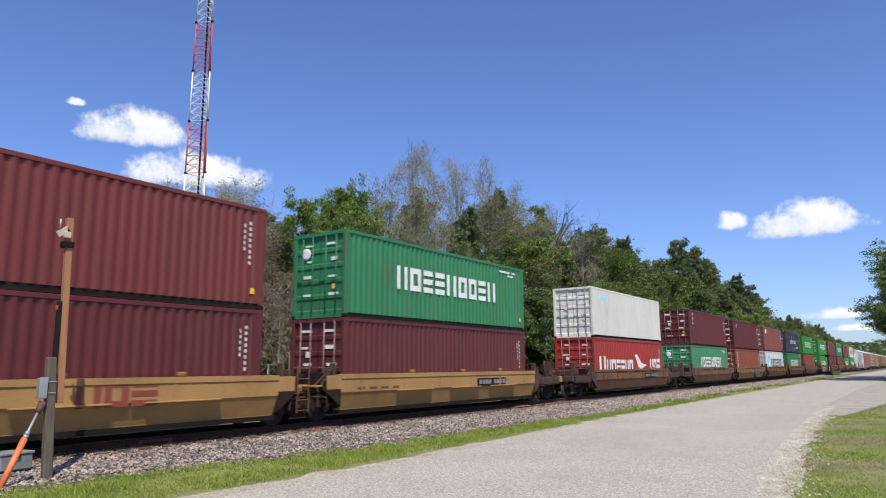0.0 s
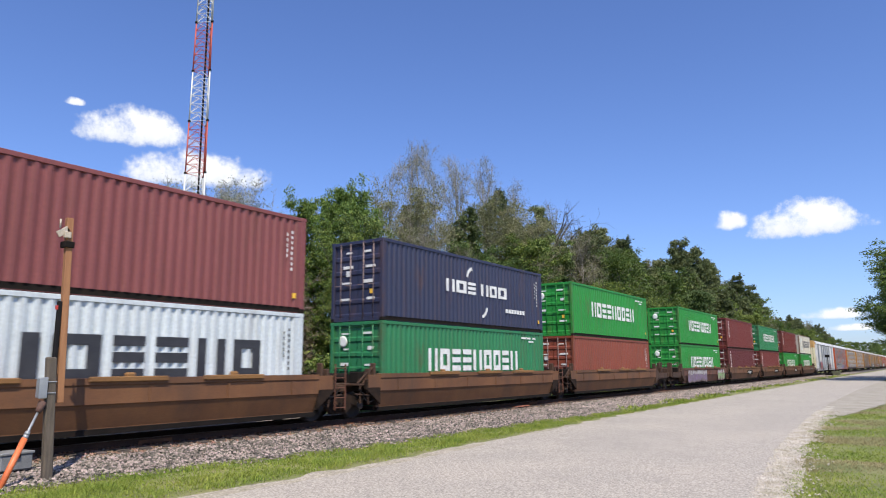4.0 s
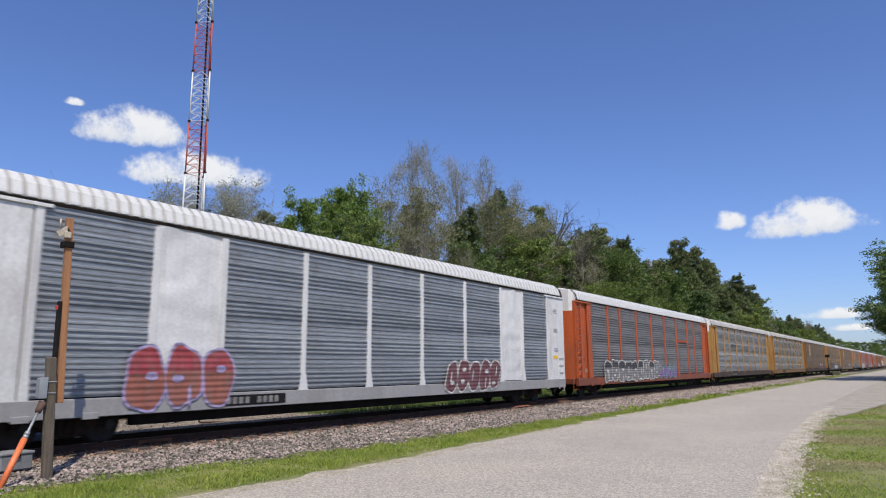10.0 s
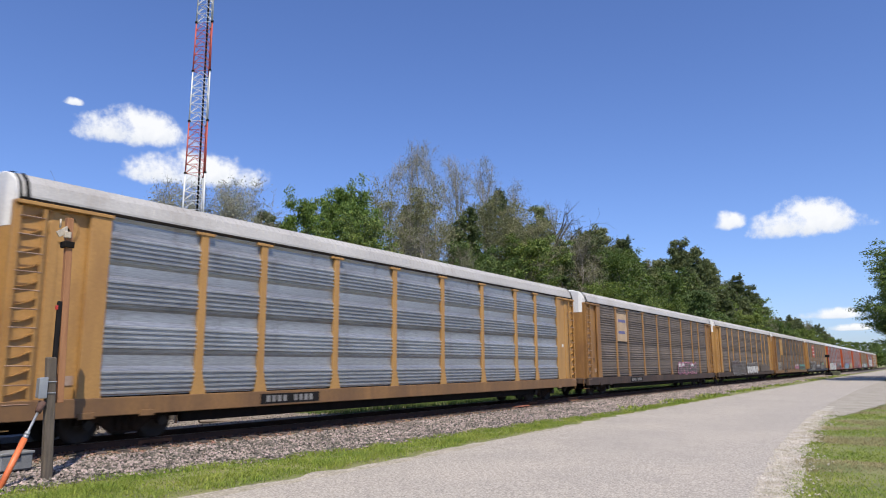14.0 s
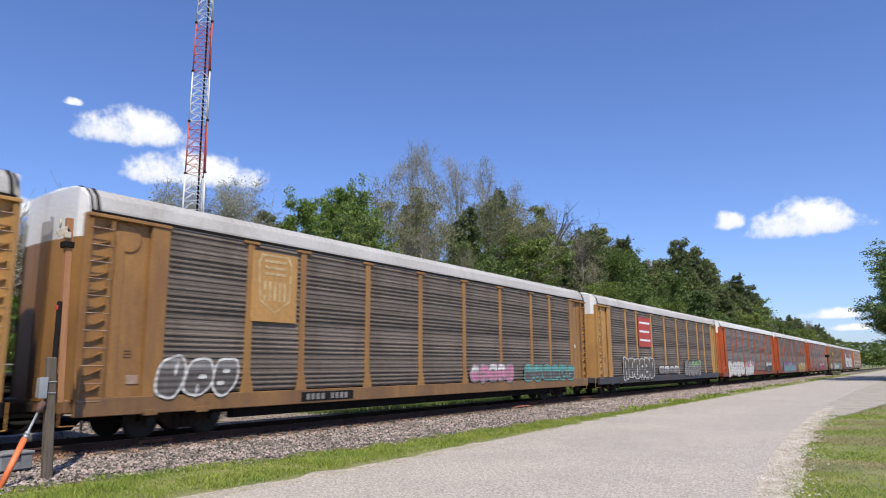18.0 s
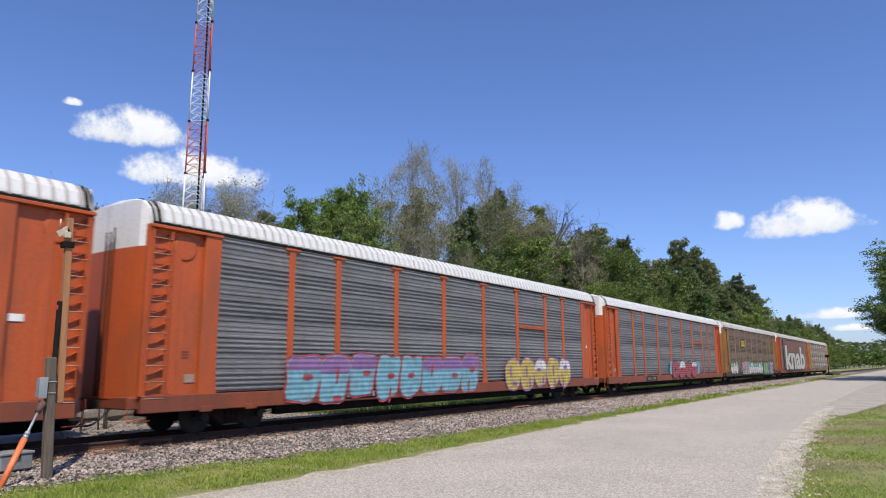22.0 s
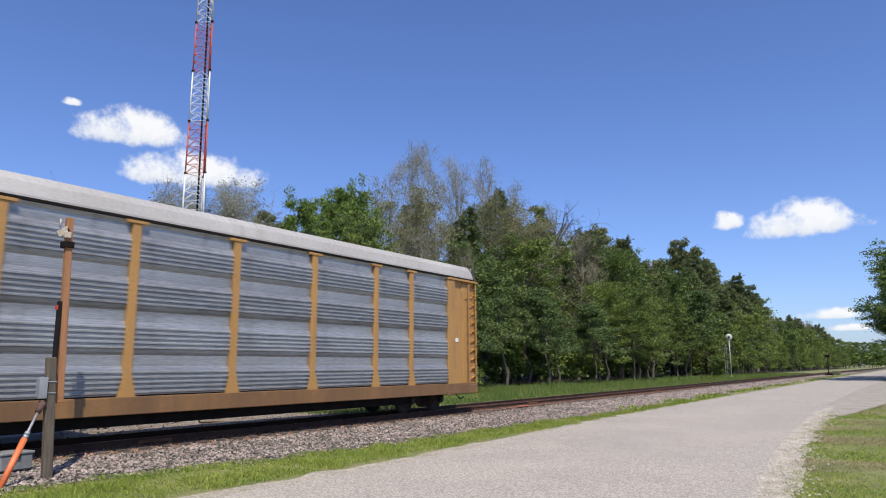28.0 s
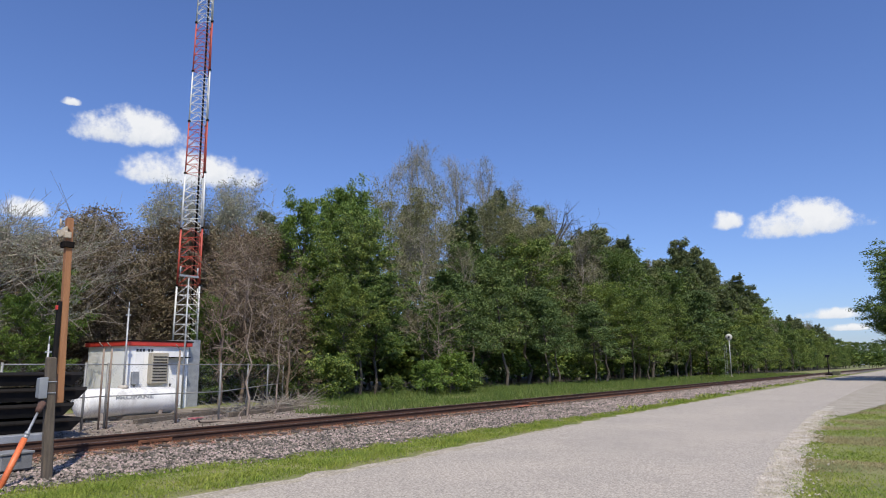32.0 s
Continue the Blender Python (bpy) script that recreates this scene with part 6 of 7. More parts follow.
    for x, y, h in ((94.3, 44, 28.4), (109.6, 45, 29.0)):
        put("dead", x, y, h, 1.05)
    for x, y, h in ((25.9, 41, 13.6), (27.8, 42, 15.6), (29.8, 43, 16.3), (31.4, 42, 16.3), (34.0, 43, 17.5), (31.5, 41, 15.3)):
        put("grey", x, y, h, 0.9)
    for x, y, h in ((19.9, 38, 11.6), (21.1, 38.5, 11.5), (19.3, 38, 10.4), (23.7, 40, 11.2), (24.4, 40, 11.7), (21.7, 38, 10.4), (18.8, 39, 10.2), (17.4, 38, 9.4), (17.2, 40, 9.8), (15.5, 38, 9.2), (25.8, 40, 12.4)):
        put("russet", x, y, h, 1.1)
    for x, y, h in ((27.5, 40, 12.3), (22.0, 41, 11.1), (20.2, 41, 10.1), (33.6, 39, 12.4), (34.2, 37.5, 11.5), (32.0, 39, 12.1), (29.6, 41, 12.0), (16.6, 37.5, 8.5), (19.4, 37.5, 9.0), (21.9, 37.5, 9.2), (15.5, 37, 8.0)):
        put("russet", x, y, h, 1.2)
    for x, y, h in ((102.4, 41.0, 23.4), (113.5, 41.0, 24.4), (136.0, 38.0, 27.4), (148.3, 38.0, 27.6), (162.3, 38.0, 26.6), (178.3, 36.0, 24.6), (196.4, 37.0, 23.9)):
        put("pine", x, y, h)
    for kind, x, y, h in (("sparse", 84.0, 41.0, 23.0), ("pine", 88.5, 44.0, 21.5), ("sparse", 92.0, 40.5, 20.5), ("pine", 97.0, 42.0, 23.5), ("pine", 102.0, 43.0, 23.0), ("pine", 118.0, 41.0, 22.8)):
        put(kind, x, y, h, 1.15)
    # rows from the edge to the back
    put("oak", 32.2, 30.4, 7.5, 1.0, 0)
    x = 37.0
    while x < 420:
        y = 30.8 + rng.uniform(-1.0, 2.2)
        dark = rng.random() < (0.85 if 41 < x < 74 else 0.3 if x < 110 else 0.15)
        put("hemlock" if dark else "oak", x, y, min(top(x, y) * rng.uniform(0.48, 0.72), 15), rng.uniform(0.9, 1.15), 0 if dark else rng.randrange(2) if x < 90 else None)
        if x < 150 and not dark:
            if rng.random() < 0.45:
                put("bush", x + rng.uniform(-2.5, 2.5), 28.8 + rng.uniform(-0.9, 1.2), rng.uniform(1.0, 3.0), 1.0, 1 if x < 70 else None)
        x += rng.uniform(3.2, 4.8) * (1 + x / 200)
    x = 39.0
    while x < 420:
        y = 35.5 + rng.uniform(-1.5, 2)
        put(rng.choice(("oak", "sparse", "sparse", "pine") if x < 95 else ("pine", "pine", "sparse", "oak")), x, y, top(x, y) * rng.uniform(0.7, 0.9))
        x += rng.uniform(3.8, 6.0) * (1 + x / 220)
    x = 41.0
    while x < 420:
        y = 42 + rng.uniform(-2, 3)
        put(rng.choice(("sparse", "sparse", "pine") if x < 95 else ("pine", "pine", "sparse")), x, y, top(x, y) * rng.uniform(0.85, 0.98))
        x += rng.uniform(4.5, 7.0) * (1 + x / 220)
    x = 40.0
    while x < 420:
        put("pine", x, 50 + rng.uniform(-2, 3), top(x, 50) * rng.uniform(0.82, 0.95), 1.25)
        x += rng.uniform(6, 9) * (1 + x / 220)
    for x, y, h in ((29.5, 28.4, 2.1), (38, 27.8, 1.8), (40.5, 27.6, 2.2), (43, 28, 1.7)):
        put("bush", x, y, h)
    for k in range(9):
        put("far_bush", 33.5 + 2.6 * k, 38 + rng.uniform(-1.5, 2.5), rng.uniform(2.6, 4.0), 1.3)
    put("birch", 40.2, 28.6, 7.5)
    put("birch", 41.2, 29.0, 6.8)
    x = -8.0
    while x < 420:
        put("far_bush", x, 53 + rng.uniform(-1.5, 1.5), rng.uniform(4.5, 6.0), 1.3)
        if x > 45:
            put("far_bush", x + 2, 36.5 + rng.uniform(-1, 1), rng.uniform(2.2, 3.6), 1.2)
        x += 5.0 * (1 + max(x, 0) / 160)
    # trees on the other side of the road and where the road ends
    for x, y, h in ((97, 1.2, 16.5), (103, 1.5, 15), (109, 1.6, 14.5), (116, 1.4, 14), (124, 1.2, 15)):
        put("oak", x, y, h, 1.4, 0)
    for x, y, h in ((135, -2.5, 15), (150, -1, 14), (170, -1, 13)):
        put("oak", x, y, h)
    # the line curves out of sight far off; woods close the view on both sides of it
    for k in range(20):
        x, y = 430 + 16 * k, 34 - 2.2 * k
        if 11 < y < 22:
            continue
        put("oak", x, y + rng.uniform(-2, 2), 15)
        if k % 2 == 0:
            put("far_bush", x - 6, y, 6.5, 1.8)
    for k in range(8):
        put("oak", 760 + rng.uniform(-8, 8), 4 + 4 * k, 22)
        put("far_bush", 750, 4 + 4 * k, 9, 1.8)
    for x, y, h in ((345, 1.5, 12), (352, -3, 13), (360, 5.5, 11)):
        put("oak", x, y, h)
        put("far_bush", x - 4, y, 5, 1.4)
    for (kind, k), m in used.items():
        P[kind][k].matrix_basis = m


# ---- beside the track: post, box, mast, tank, hut, fence ----
def wooden_post():
    t = thing("signal_post", "weathered wooden post with tall stained plank and grey box", "post")
    bm = bx(-0.085, 0.085, -0.06, 0.06, -0.1, 2.16, 0.02)
    for v in bm.verts:
        v.co.x -= 0.11 * v.co.z / 2.14
    part("post", bm, M_WOOD_GREY, t)
    bm = bx(0.115, 0.235, 0.10, 0.20, 1.33, 4.80, 0.008)
    for v in bm.verts:
        v.co.x -= 0.03 * (v.co.z - 1.3)
    part("plank", bm, M_WOOD_ORANGE, t)
    part("conduit", bx(-0.015, 0.055, 0.10, 0.18, 1.9, 3.20, 0.01), M_BLACK, t)
    part("reflector", bx(-0.05, -0.015, 0.11, 0.15, 3.04, 3.12), M_RED_TRIM, t)
    lamp = bmesh.new()
    box(lamp, 0.08, 0.32, 0.10, 0.13, 4.46, 4.58, 0.006)
    bmesh.ops.rotate(lamp, verts=lamp.verts, cent=(0.2, 0.1, 4.5), matrix=Euler((0, radians(-35), 0)).to_matrix())
    box(lamp, 0.20, 0.32, 0.05, 0.13, 4.40, 4.52, 0.01)
    rod(lamp, (0.12, 0.1, 4.58), (0.12, 0.1, 4.75), 0.018, n=6)
    for v in lamp.verts:
        v.co.x -= 0.235
    part("lamp_head", lamp, mat("aged_cream", (0.50, 0.43, 0.33), (0.36, 0.31, 0.25), 5, 40, 0.7), t)
    part("clamp", bx(-0.02, 0.165, 0.06, 0.25, 4.22, 4.34, 0.01), M_DARKSTEEL, t)
    b = part("junction_box", bx(-0.31, -0.185, -0.10, 0.04, 1.44, 1.79, 0.012), M_GALV, t, "grey metal junction box")
    part("box_lid", bx(-0.32, -0.175, -0.115, -0.10, 1.43, 1.80, 0.006), M_GALV, b)
    s = bmesh.new()
    for z in (1.52, 1.72):
        rod(s, (-0.24, -0.066, z), (-0.0, -0.066, z), 0.010, n=5)
    part("strap", s, M_GALV, t)
    t.matrix_basis = pose(6.33, 13.03, 0)


def guy_lever():
    t = thing("guy_rod", "grey steel guy rod with orange plastic guard sleeve", "guy rod")
    a, b = Vector((5.36, 12.6, -0.05)), Vector((6.12, 12.98, 1.36))
    part("rod", rod(bmesh.new(), a, b, 0.022, n=8), M_GALV, t)
    part("guard", rod(bmesh.new(), a + (b - a) * 0.02, a + (b - a) * 0.58, 0.052, n=10), M_ORANGE_PLASTIC, t, "orange plastic guard sleeve")
    s = bmesh.new()
    d = (b - a).normalized()
    for k in (0.60, 0.64, 0.90):
        p = a + (b - a) * k
        rod(s, p - d * 0.03, p + d * 0.03, 0.045, n=6)
    part("clamp", s, M_GALV, t)
    part("grip", rod(bmesh.new(), a + (b - a) * 0.88, b, 0.05, 0.07, n=8), mat("rusty_grip", (0.12, 0.06, 0.045), (0.08, 0.05, 0.04), 8, 40, 0.9), t)


def case(x, y, w, d, h, z=0.1):
    t = thing("equipment_case", "grey metal track equipment case on the ballast", "equipment case")
    part("case_body", bx(-w / 2, w / 2, -d / 2, d / 2, 0, h, 0.02), M_FENCE, t)
    part("case_lid", bx(-w / 2 - 0.02, w / 2 + 0.02, -d / 2 - 0.02, d / 2 + 0.02, h, h + 0.05, 0.012), M_FENCE, t)
    part("latch", bx(-0.04, 0.04, -d / 2 - 0.04, -d / 2, h - 0.06, h + 0.03, 0.006), M_DARKSTEEL, t)
    t.matrix_basis = pose(x, y, z, 0, 0, 8)


def black_stack():
    t = thing("steel_stack", "stack of black curved steel plates beside the track", "steel stack")
    rng = random.Random(4)
    cy = 20.9
    for k in range(4):
        z = 0.18 + k * 0.43
        e = 10.15 + (0.35, 0.1, 0.45, 0.3)[k]
        prof = [(-0.75, z + 0.04), (-0.82, z + 0.30), (-0.70, z + 0.39), (0.70, z + 0.39), (0.75, z + 0.04), (0.5, z)]
        bm = extrude_profile(bmesh.new(), [(cy + a, b) for a, b in prof], 0.0, e, True)
        for v in bm.verts:
            if v.co.x > 5:
                v.co.x += (v.co.z - z) * 0.9 - 0.2
        part("plate", bm, M_BLACK, t)
        part("edge_strip", bx(0.0, e - 0.3, cy - 0.86, cy - 0.80, z + 0.29, z + 0.325), M_DARKSTEEL, t)
    for x in (2, 5, 8, 9.6):
        part("skid", bx(x, x + 0.2, cy - 0.8, cy + 0.8, -0.02, 0.2, 0.01), M_TIE, t)
    part("base_sheet", bx(5.0, 9.4, cy - 1.5, cy - 1.1, 0.0, 0.26, 0.02), M_GALV, t)


def propane_tank():
    t = thing("propane_tank", "white horizontal propane tank with rust-stained legs", "gas tank")
    prof = [(0.0, 0.02)] + [(0.30 - 0.30 * math.cos(a), 0.53 * math.sin(a)) for a in (0.3, 0.6, 0.9, 1.2, 1.5)] + [(0.32, 0.53), (3.80, 0.53)] + [(3.80 + 0.30 * math.sin(a), 0.53 * math.cos(a)) for a in (0.4, 0.8, 1.1, 1.35)] + [(4.11, 0.02)]
    part("tank_shell", lathe(bmesh.new(), prof, True, 28, 0, 0.68), mat("tank_white_grimy", (0.82, 0.82, 0.80), (0.70, 0.69, 0.66), 1.2, 30, 0.5, bump=0.05, dirt=(0.24, 0.20, 0.16), dirt_amount=0.32, streak=0.3), t)
    dome = lathe(bmesh.new(), [(0, 0.2), (0.09, 0.2), (0.14, 0.16), (0.15, 0.02)], True, 16, 0, 0, 0)
    bmesh.ops.rotate(dome, verts=dome.verts, cent=(0, 0, 0), matrix=Euler((0, radians(-90), 0)).to_matrix())
    bmesh.ops.translate(dome, verts=dome.verts, vec=(1.8, 0, 1.17))
    part("valve_dome", dome, mat("dome_tan", (0.5, 0.45, 0.38), None, 3, 30, 0.6), t)
    f = bmesh.new()
    for x in (1.2, 2.5):
        rod(f, (x, 0, 1.18), (x, 0, 1.34), 0.04, n=8)
    part("fitting", f, M_GALV, t)
    for x in (0.8, 3.2):
        for y in (-0.35, 0.35):
            part("leg", bx(x - 0.08, x + 0.08, y - 0.06, y + 0.06, 0, 0.42, 0.01), mat("grimy_leg", (0.40, 0.37, 0.33), (0.24, 0.18, 0.14), 4, 40, 0.7), t)
        part("foot_pad", bx(x - 0.25, x + 0.25, -0.6, 0.6, -0.05, 0.05, 0.01), M_GRAVEL, t)
    solid_text("PROPANE", 0.17, mat("faded_lettering", (0.34, 0.35, 0.36), None, 3, 30, 0.6, bump=0), "lettering", t, (1.22, -0.522, 0.80), fat=0.006, width=1.55)
    t.matrix_basis = pose(13.1, 25.4, 0.0)


def hut():
    t = thing("equipment_hut", "white equipment hut with red roof trim and grey extension", "hut")
    x0, x1, y0, y1, z1 = 18.3, 21.6, 31.0, 34.6, 3.02
    wall = part("wall", bx(x0, x1, y0, y1, -0.05, z1, 0.01), M_WHITE, t)
    seams = bmesh.new()
    for k in range(1, 8):
        x = x0 + (x1 - x0) * k / 8
        box(seams, x - 0.012, x + 0.012, y0 - 0.014, y0 - 0.002, 0, z1)
    part("seam", seams, M_WHITE, wall)
    roof = part("roof", bx(x0 - 0.12, x1 + 0.12, y0 - 0.14, y1 + 0.12, z1, z1 + 0.22, 0.02), M_RED_TRIM, t)
    part("roof_sheet", bx(x0 - 0.15, x1 + 0.15, y0 - 0.17, y1 + 0.15, z1 + 0.22, z1 + 0.28, 0.01), M_DARKSTEEL, roof)
    a = part("air_conditioner", bx(19.35, 20.25, y0 - 0.35, y0, 1.2, 2.7, 0.03), mat("beige_metal", (0.42, 0.38, 0.30), (0.34, 0.31, 0.25), 3, 30, 0.6), t, "beige wall air conditioner")
    for k in range(9):
        part("slat", bx(19.43, 20.17, y0 - 0.37, y0 - 0.35, 1.35 + k * 0.14, 1.40 + k * 0.14), M_DARKSTEEL, a)
    d = part("door", bx(20.5, 21.3, y0 - 0.04, y0, 0.1, 2.2, 0.01), M_WHITE, t)
    part("handle", bx(20.55, 20.62, y0 - 0.09, y0 - 0.04, 1.05, 1.2, 0.01), M_DARKSTEEL, d)
    aw = part("awning", bx(20.35, 21.4, y0 - 0.5, y0, 2.45, 2.5, 0.01), M_DARKSTEEL, t)
    part("extension", bx(x1 + 0.02, x1 + 0.9, y0 + 0.3, y1, -0.05, 3.4, 0.01), M_GALV, t, "grey metal extension")
    blocks("lettering", M_LETTER_BLACK, t, 18.7, 2.75, [0.12] * 3 + [-0.1] + [0.12] * 2, 0.12, y0 - 0.01, 0.05, False)
    part("meter_box", bx(18.5, 18.85, y0 - 0.18, y0, 1.2, 1.8, 0.02), M_GALV, t)
    part("pipe", rod(bmesh.new(), (18.68, y0 - 0.06, 0), (18.68, y0 - 0.06, 1.2), 0.03), M_GALV, t)


def lattice_tower():
    t = thing("radio_tower", "tall red and white lattice radio tower behind the hut", "radio tower")
    H, z = 42.0, 3.3
    half0, half1 = 0.78, 0.32
    wid = lambda q: half0 + (half1 - half0) * q / H
    levels = [(3.3, 6.65, M_TOWER_WHITE), (6.65, 10.0, M_TOWER_RED), (10.0, 13.35, M_TOWER_WHITE), (13.35, 16.6, M_TOWER_RED), (16.6, 19.8, M_TOWER_WHITE), (19.8, 23.0, M_TOWER_RED), (23.0, 29.0, M_TOWER_WHITE), (29.0, 35.0, M_TOWER_RED), (35.0, 42.0, M_TOWER_WHITE)]

    def corner(k, q):
        a = radians(28 + 120 * k)
        r = wid(q) * 1.12
        return Vector((math.cos(a) * r, math.sin(a) * r, q))
    for a, b, m in levels:
        n = 6 if b - a < 4 else 10
        bm = bmesh.new()
        for k in range(3):
            rod(bm, corner(k, a), corner(k, b), 0.052 if a < 12 else 0.042, n=6)
        leg = part("tower_section", bm, m, t)
        br = bmesh.new()
        for i in range(n):
            q0, q1 = a + (b - a) * i / n, a + (b - a) * (i + 1) / n
            for k in range(3):
                rod(br, corner(k, q0), corner((k + 1) % 3, q0), 0.019, n=4)
                mid = (corner(k, q1) + corner((k + 1) % 3, q1)) / 2
                rod(br, corner(k, q0), mid, 0.018, n=4)
                rod(br, corner((k + 1) % 3, q0), mid, 0.018, n=4)
        part("bracing", br, m, leg)
        fl = bmesh.new()
        for k in range(3):
            c = corner(k, b)
            rod(fl, c - Vector((0, 0, 0.05)), c + Vector((0, 0, 0.05)), 0.085, n=8)
        part("flange", fl, M_DARKSTEEL, leg)
    bm = bmesh.new()
    for k in range(3):
        rod(bm, corner(k, 0), corner(k, 3.3), 0.055, n=6)
        rod(bm, corner(k, 0.1), corner((k + 1) % 3, 1.7), 0.022, n=4)
        rod(bm, corner((k + 1) % 3, 1.7), corner(k, 3.3), 0.022, n=4)
    part("tower_section", bm, M_TOWER_RED, t)
    part("cable_run", rod(bmesh.new(), (0.1, 0.0, 0), (0.03, 0.0, 41.5), 0.055, n=6), M_DARKSTEEL, t)
    t.matrix_basis = pose(23.9, 34.4, 0)


def antenna_poles():
    for x, y, h, fork in ((17.6, 30.0, 4.7, False), (20.8, 30.2, 6.6, True), (13.0, 27.5, 2.9, False), (13.6, 27.8, 2.7, False)):
        t = thing("antenna_pole", "thin galvanised antenna pole by the hut", "pole", "antenna poles")
        part("pole", rod(bmesh.new(), (0, 0, 0), (0, 0, h), 0.05, 0.04), M_GALV, t)
        bm = bmesh.new()
        if fork:
            box(bm, -0.55, 0.55, -0.05, 0.05, h - 0.1, h, 0.01)
            for s in (-0.5, 0.5):
                rod(bm, (s, 0, h), (s, 0, h + 0.42), 0.035, n=6)
        else:
            rod(bm, (0, 0, h), (0, 0, h + 0.3), 0.02, n=6)
            box(bm, -0.12, 0.12, -0.03, 0.03, h - 0.35, h - 0.28, 0.01)
        part("antenna", bm, M_GALV, t)
        t.matrix_basis = pose(x, y, 0)


def fence():
    t = thing("chain_link_fence", "galvanised chain-link fence with steel posts round the compound", "fence")
    corners = [(-8.0, 21.9), (11.55, 21.9), (12.45, 22.2), (15.1, 22.25), (17.0, 22.3), (28.3, 31.3)]
    mesh_m = mat("chain_link_wire", (0.27, 0.275, 0.28), (0.21, 0.215, 0.22), 4, 40, 0.6, 0.3, 0)
    hgt = 2.08
    for (xa, ya), (xb, yb) in zip(corners, corners[1:]):
        ln = math.hypot(xb - xa, yb - ya)
        n = max(1, round(ln / (2.6 if yb - ya < 5 else 4.8)))
        for k in range(n):
            a = Vector((xa + (xb - xa) * k / n, ya + (yb - ya) * k / n, 0))
            b = Vector((xa + (xb - xa) * (k + 1) / n, ya + (yb - ya) * (k + 1) / n, 0))
            part("post", rod(bmesh.new(), a - Vector((0, 0, 0.1)), a + Vector((0, 0, hgt + 0.06)), 0.038, n=8), M_FENCE, t)
            d = (b - a)
            w = d.length
            d.normalize()
            r = rod(bmesh.new(), a + Vector((0, 0, hgt)), b + Vector((0, 0, hgt)), 0.022, n=6)
            rod(r, a + Vector((0, 0, 1.05)), b + Vector((0, 0, 1.05)), 0.022, n=6)
            part("rail", r, M_FENCE, t)
            # diamond mesh as thin wire strips
            v, f = [], []
            step = 0.115
            up = Vector((0, 0, 1))
            q = -hgt
            while q < w:
                for s in (1, -1):
                    # a wire from (q,0) rising at 45 degrees, clipped to the bay
                    u0, u1 = max(q, 0), min(q + hgt, w)
                    if u1 > u0:
                        z0, z1 = (u0 - q, u1 - q) if s > 0 else (hgt - (u0 - q), hgt - (u1 - q))
                        p0, p1 = a + d * u0 + up * z0, a + d * u1 + up * z1
                        o = Vector((0, 0, 0.0022))
                        i = len(v)
                        v += [tuple(p0 - o), tuple(p1 - o), tuple(p1 + o), tuple(p0 + o)]
                        f.append((i, i + 1, i + 2, i + 3))
                q += step
            tagged(part("wire_mesh", from_arrays("wire_mesh", v, f, mesh_m), None, t), kind="stuff")
    part("post", rod(bmesh.new(), (28.3, 31.3, -0.1), (28.3, 31.3, 2.15), 0.04, n=8), M_FENCE, t)
    # tall gate posts with outward arms
    for x, y in ((12.2, 22.15), (12.5, 22.2), (15.1, 22.25)):
        bm = rod(bmesh.new(), (x, y - 0.06, -0.1), (x, y - 0.06, 2.6), 0.032, n=8)
        rod(bm, (x, y - 0.06, 2.6), (x - 0.2, y - 0.1, 2.8), 0.018, n=6)
        part("gate_post", bm, mat("rusty_post", (0.26, 0.20, 0.16), (0.18, 0.13, 0.10), 4, 40, 0.8), t)
    part("brace", rod(bmesh.new(), (10.3, 21.6, 0.0), (11.5, 21.85, 1.4), 0.03, n=6), M_FENCE, t)


def compound():
    me = strip_between("compound_dirt", list(np.arange(-12, 27, 0.8)), lambda x: 19.0, lambda x: 31 if x < 17 else 31 - (x - 17) * 0.35, 0.004, M_DIRT, 10, 0.03, 3)
    tagged(part("compound_dirt", me, None), "bare pale dirt and gravel in the fenced compound", "dirt", kind="structure")
    rng = np.random.default_rng(21)
    n = 2600
    x, y = 7 + 18 * rng.random(n), 19.2 + 6 * rng.random(n)
    scatter_stones("compound_stones", np.stack([x, y, 0.02 + 0 * x], 1), rng.uniform(0.015, 0.045, n), M_STONE, "scattered pale stones by the fence", "gravel", 22)
    r = random.Random(6)
    for k in range(16):
        t = thing("timber", "weathered grey timber lying on the ground", "timber", "timbers by the fence")
        ln = r.uniform(1.8, 3.2)
        part("beam", bx(-ln / 2, ln / 2, -0.1, 0.1, 0, 0.16, 0.015), M_WOOD_GREY, t)
        t.matrix_basis = pose(17.0 + r.uniform(-3.2, 7), 23.2 + r.uniform(-0.4, 3.2), 0.01, 0, 0, r.uniform(-25, 30))
    for x, y, s in ((20.2, 24.8, 1), (24.3, 27.0, 2), (26.0, 27.8, 3)):
        t = thing("brush_pile", "pile of cut dry branches by the fence", "brush pile")
        g = np.random.default_rng(s)
        segs = []
        for k in range(90):
            a = np.array([g.normal(0, 0.7), g.normal(0, 0.5), abs(g.normal(0, 0.15))])
            d = np.array([g.normal(), g.normal(), g.normal() * 0.35])
            d /= np.linalg.norm(d)
            b = a + d * g.uniform(0.5, 1.5)
            b[2] = abs(b[2])
            segs.append((a, b, 0.02, 0.008))
        v, f = tube_arrays(segs)
        tagged(part("brushwood", from_arrays("brushwood", v, f, M_TWIG_GREY), None, t), kind="stuff")
        t.matrix_basis = pose(x, y, 0)


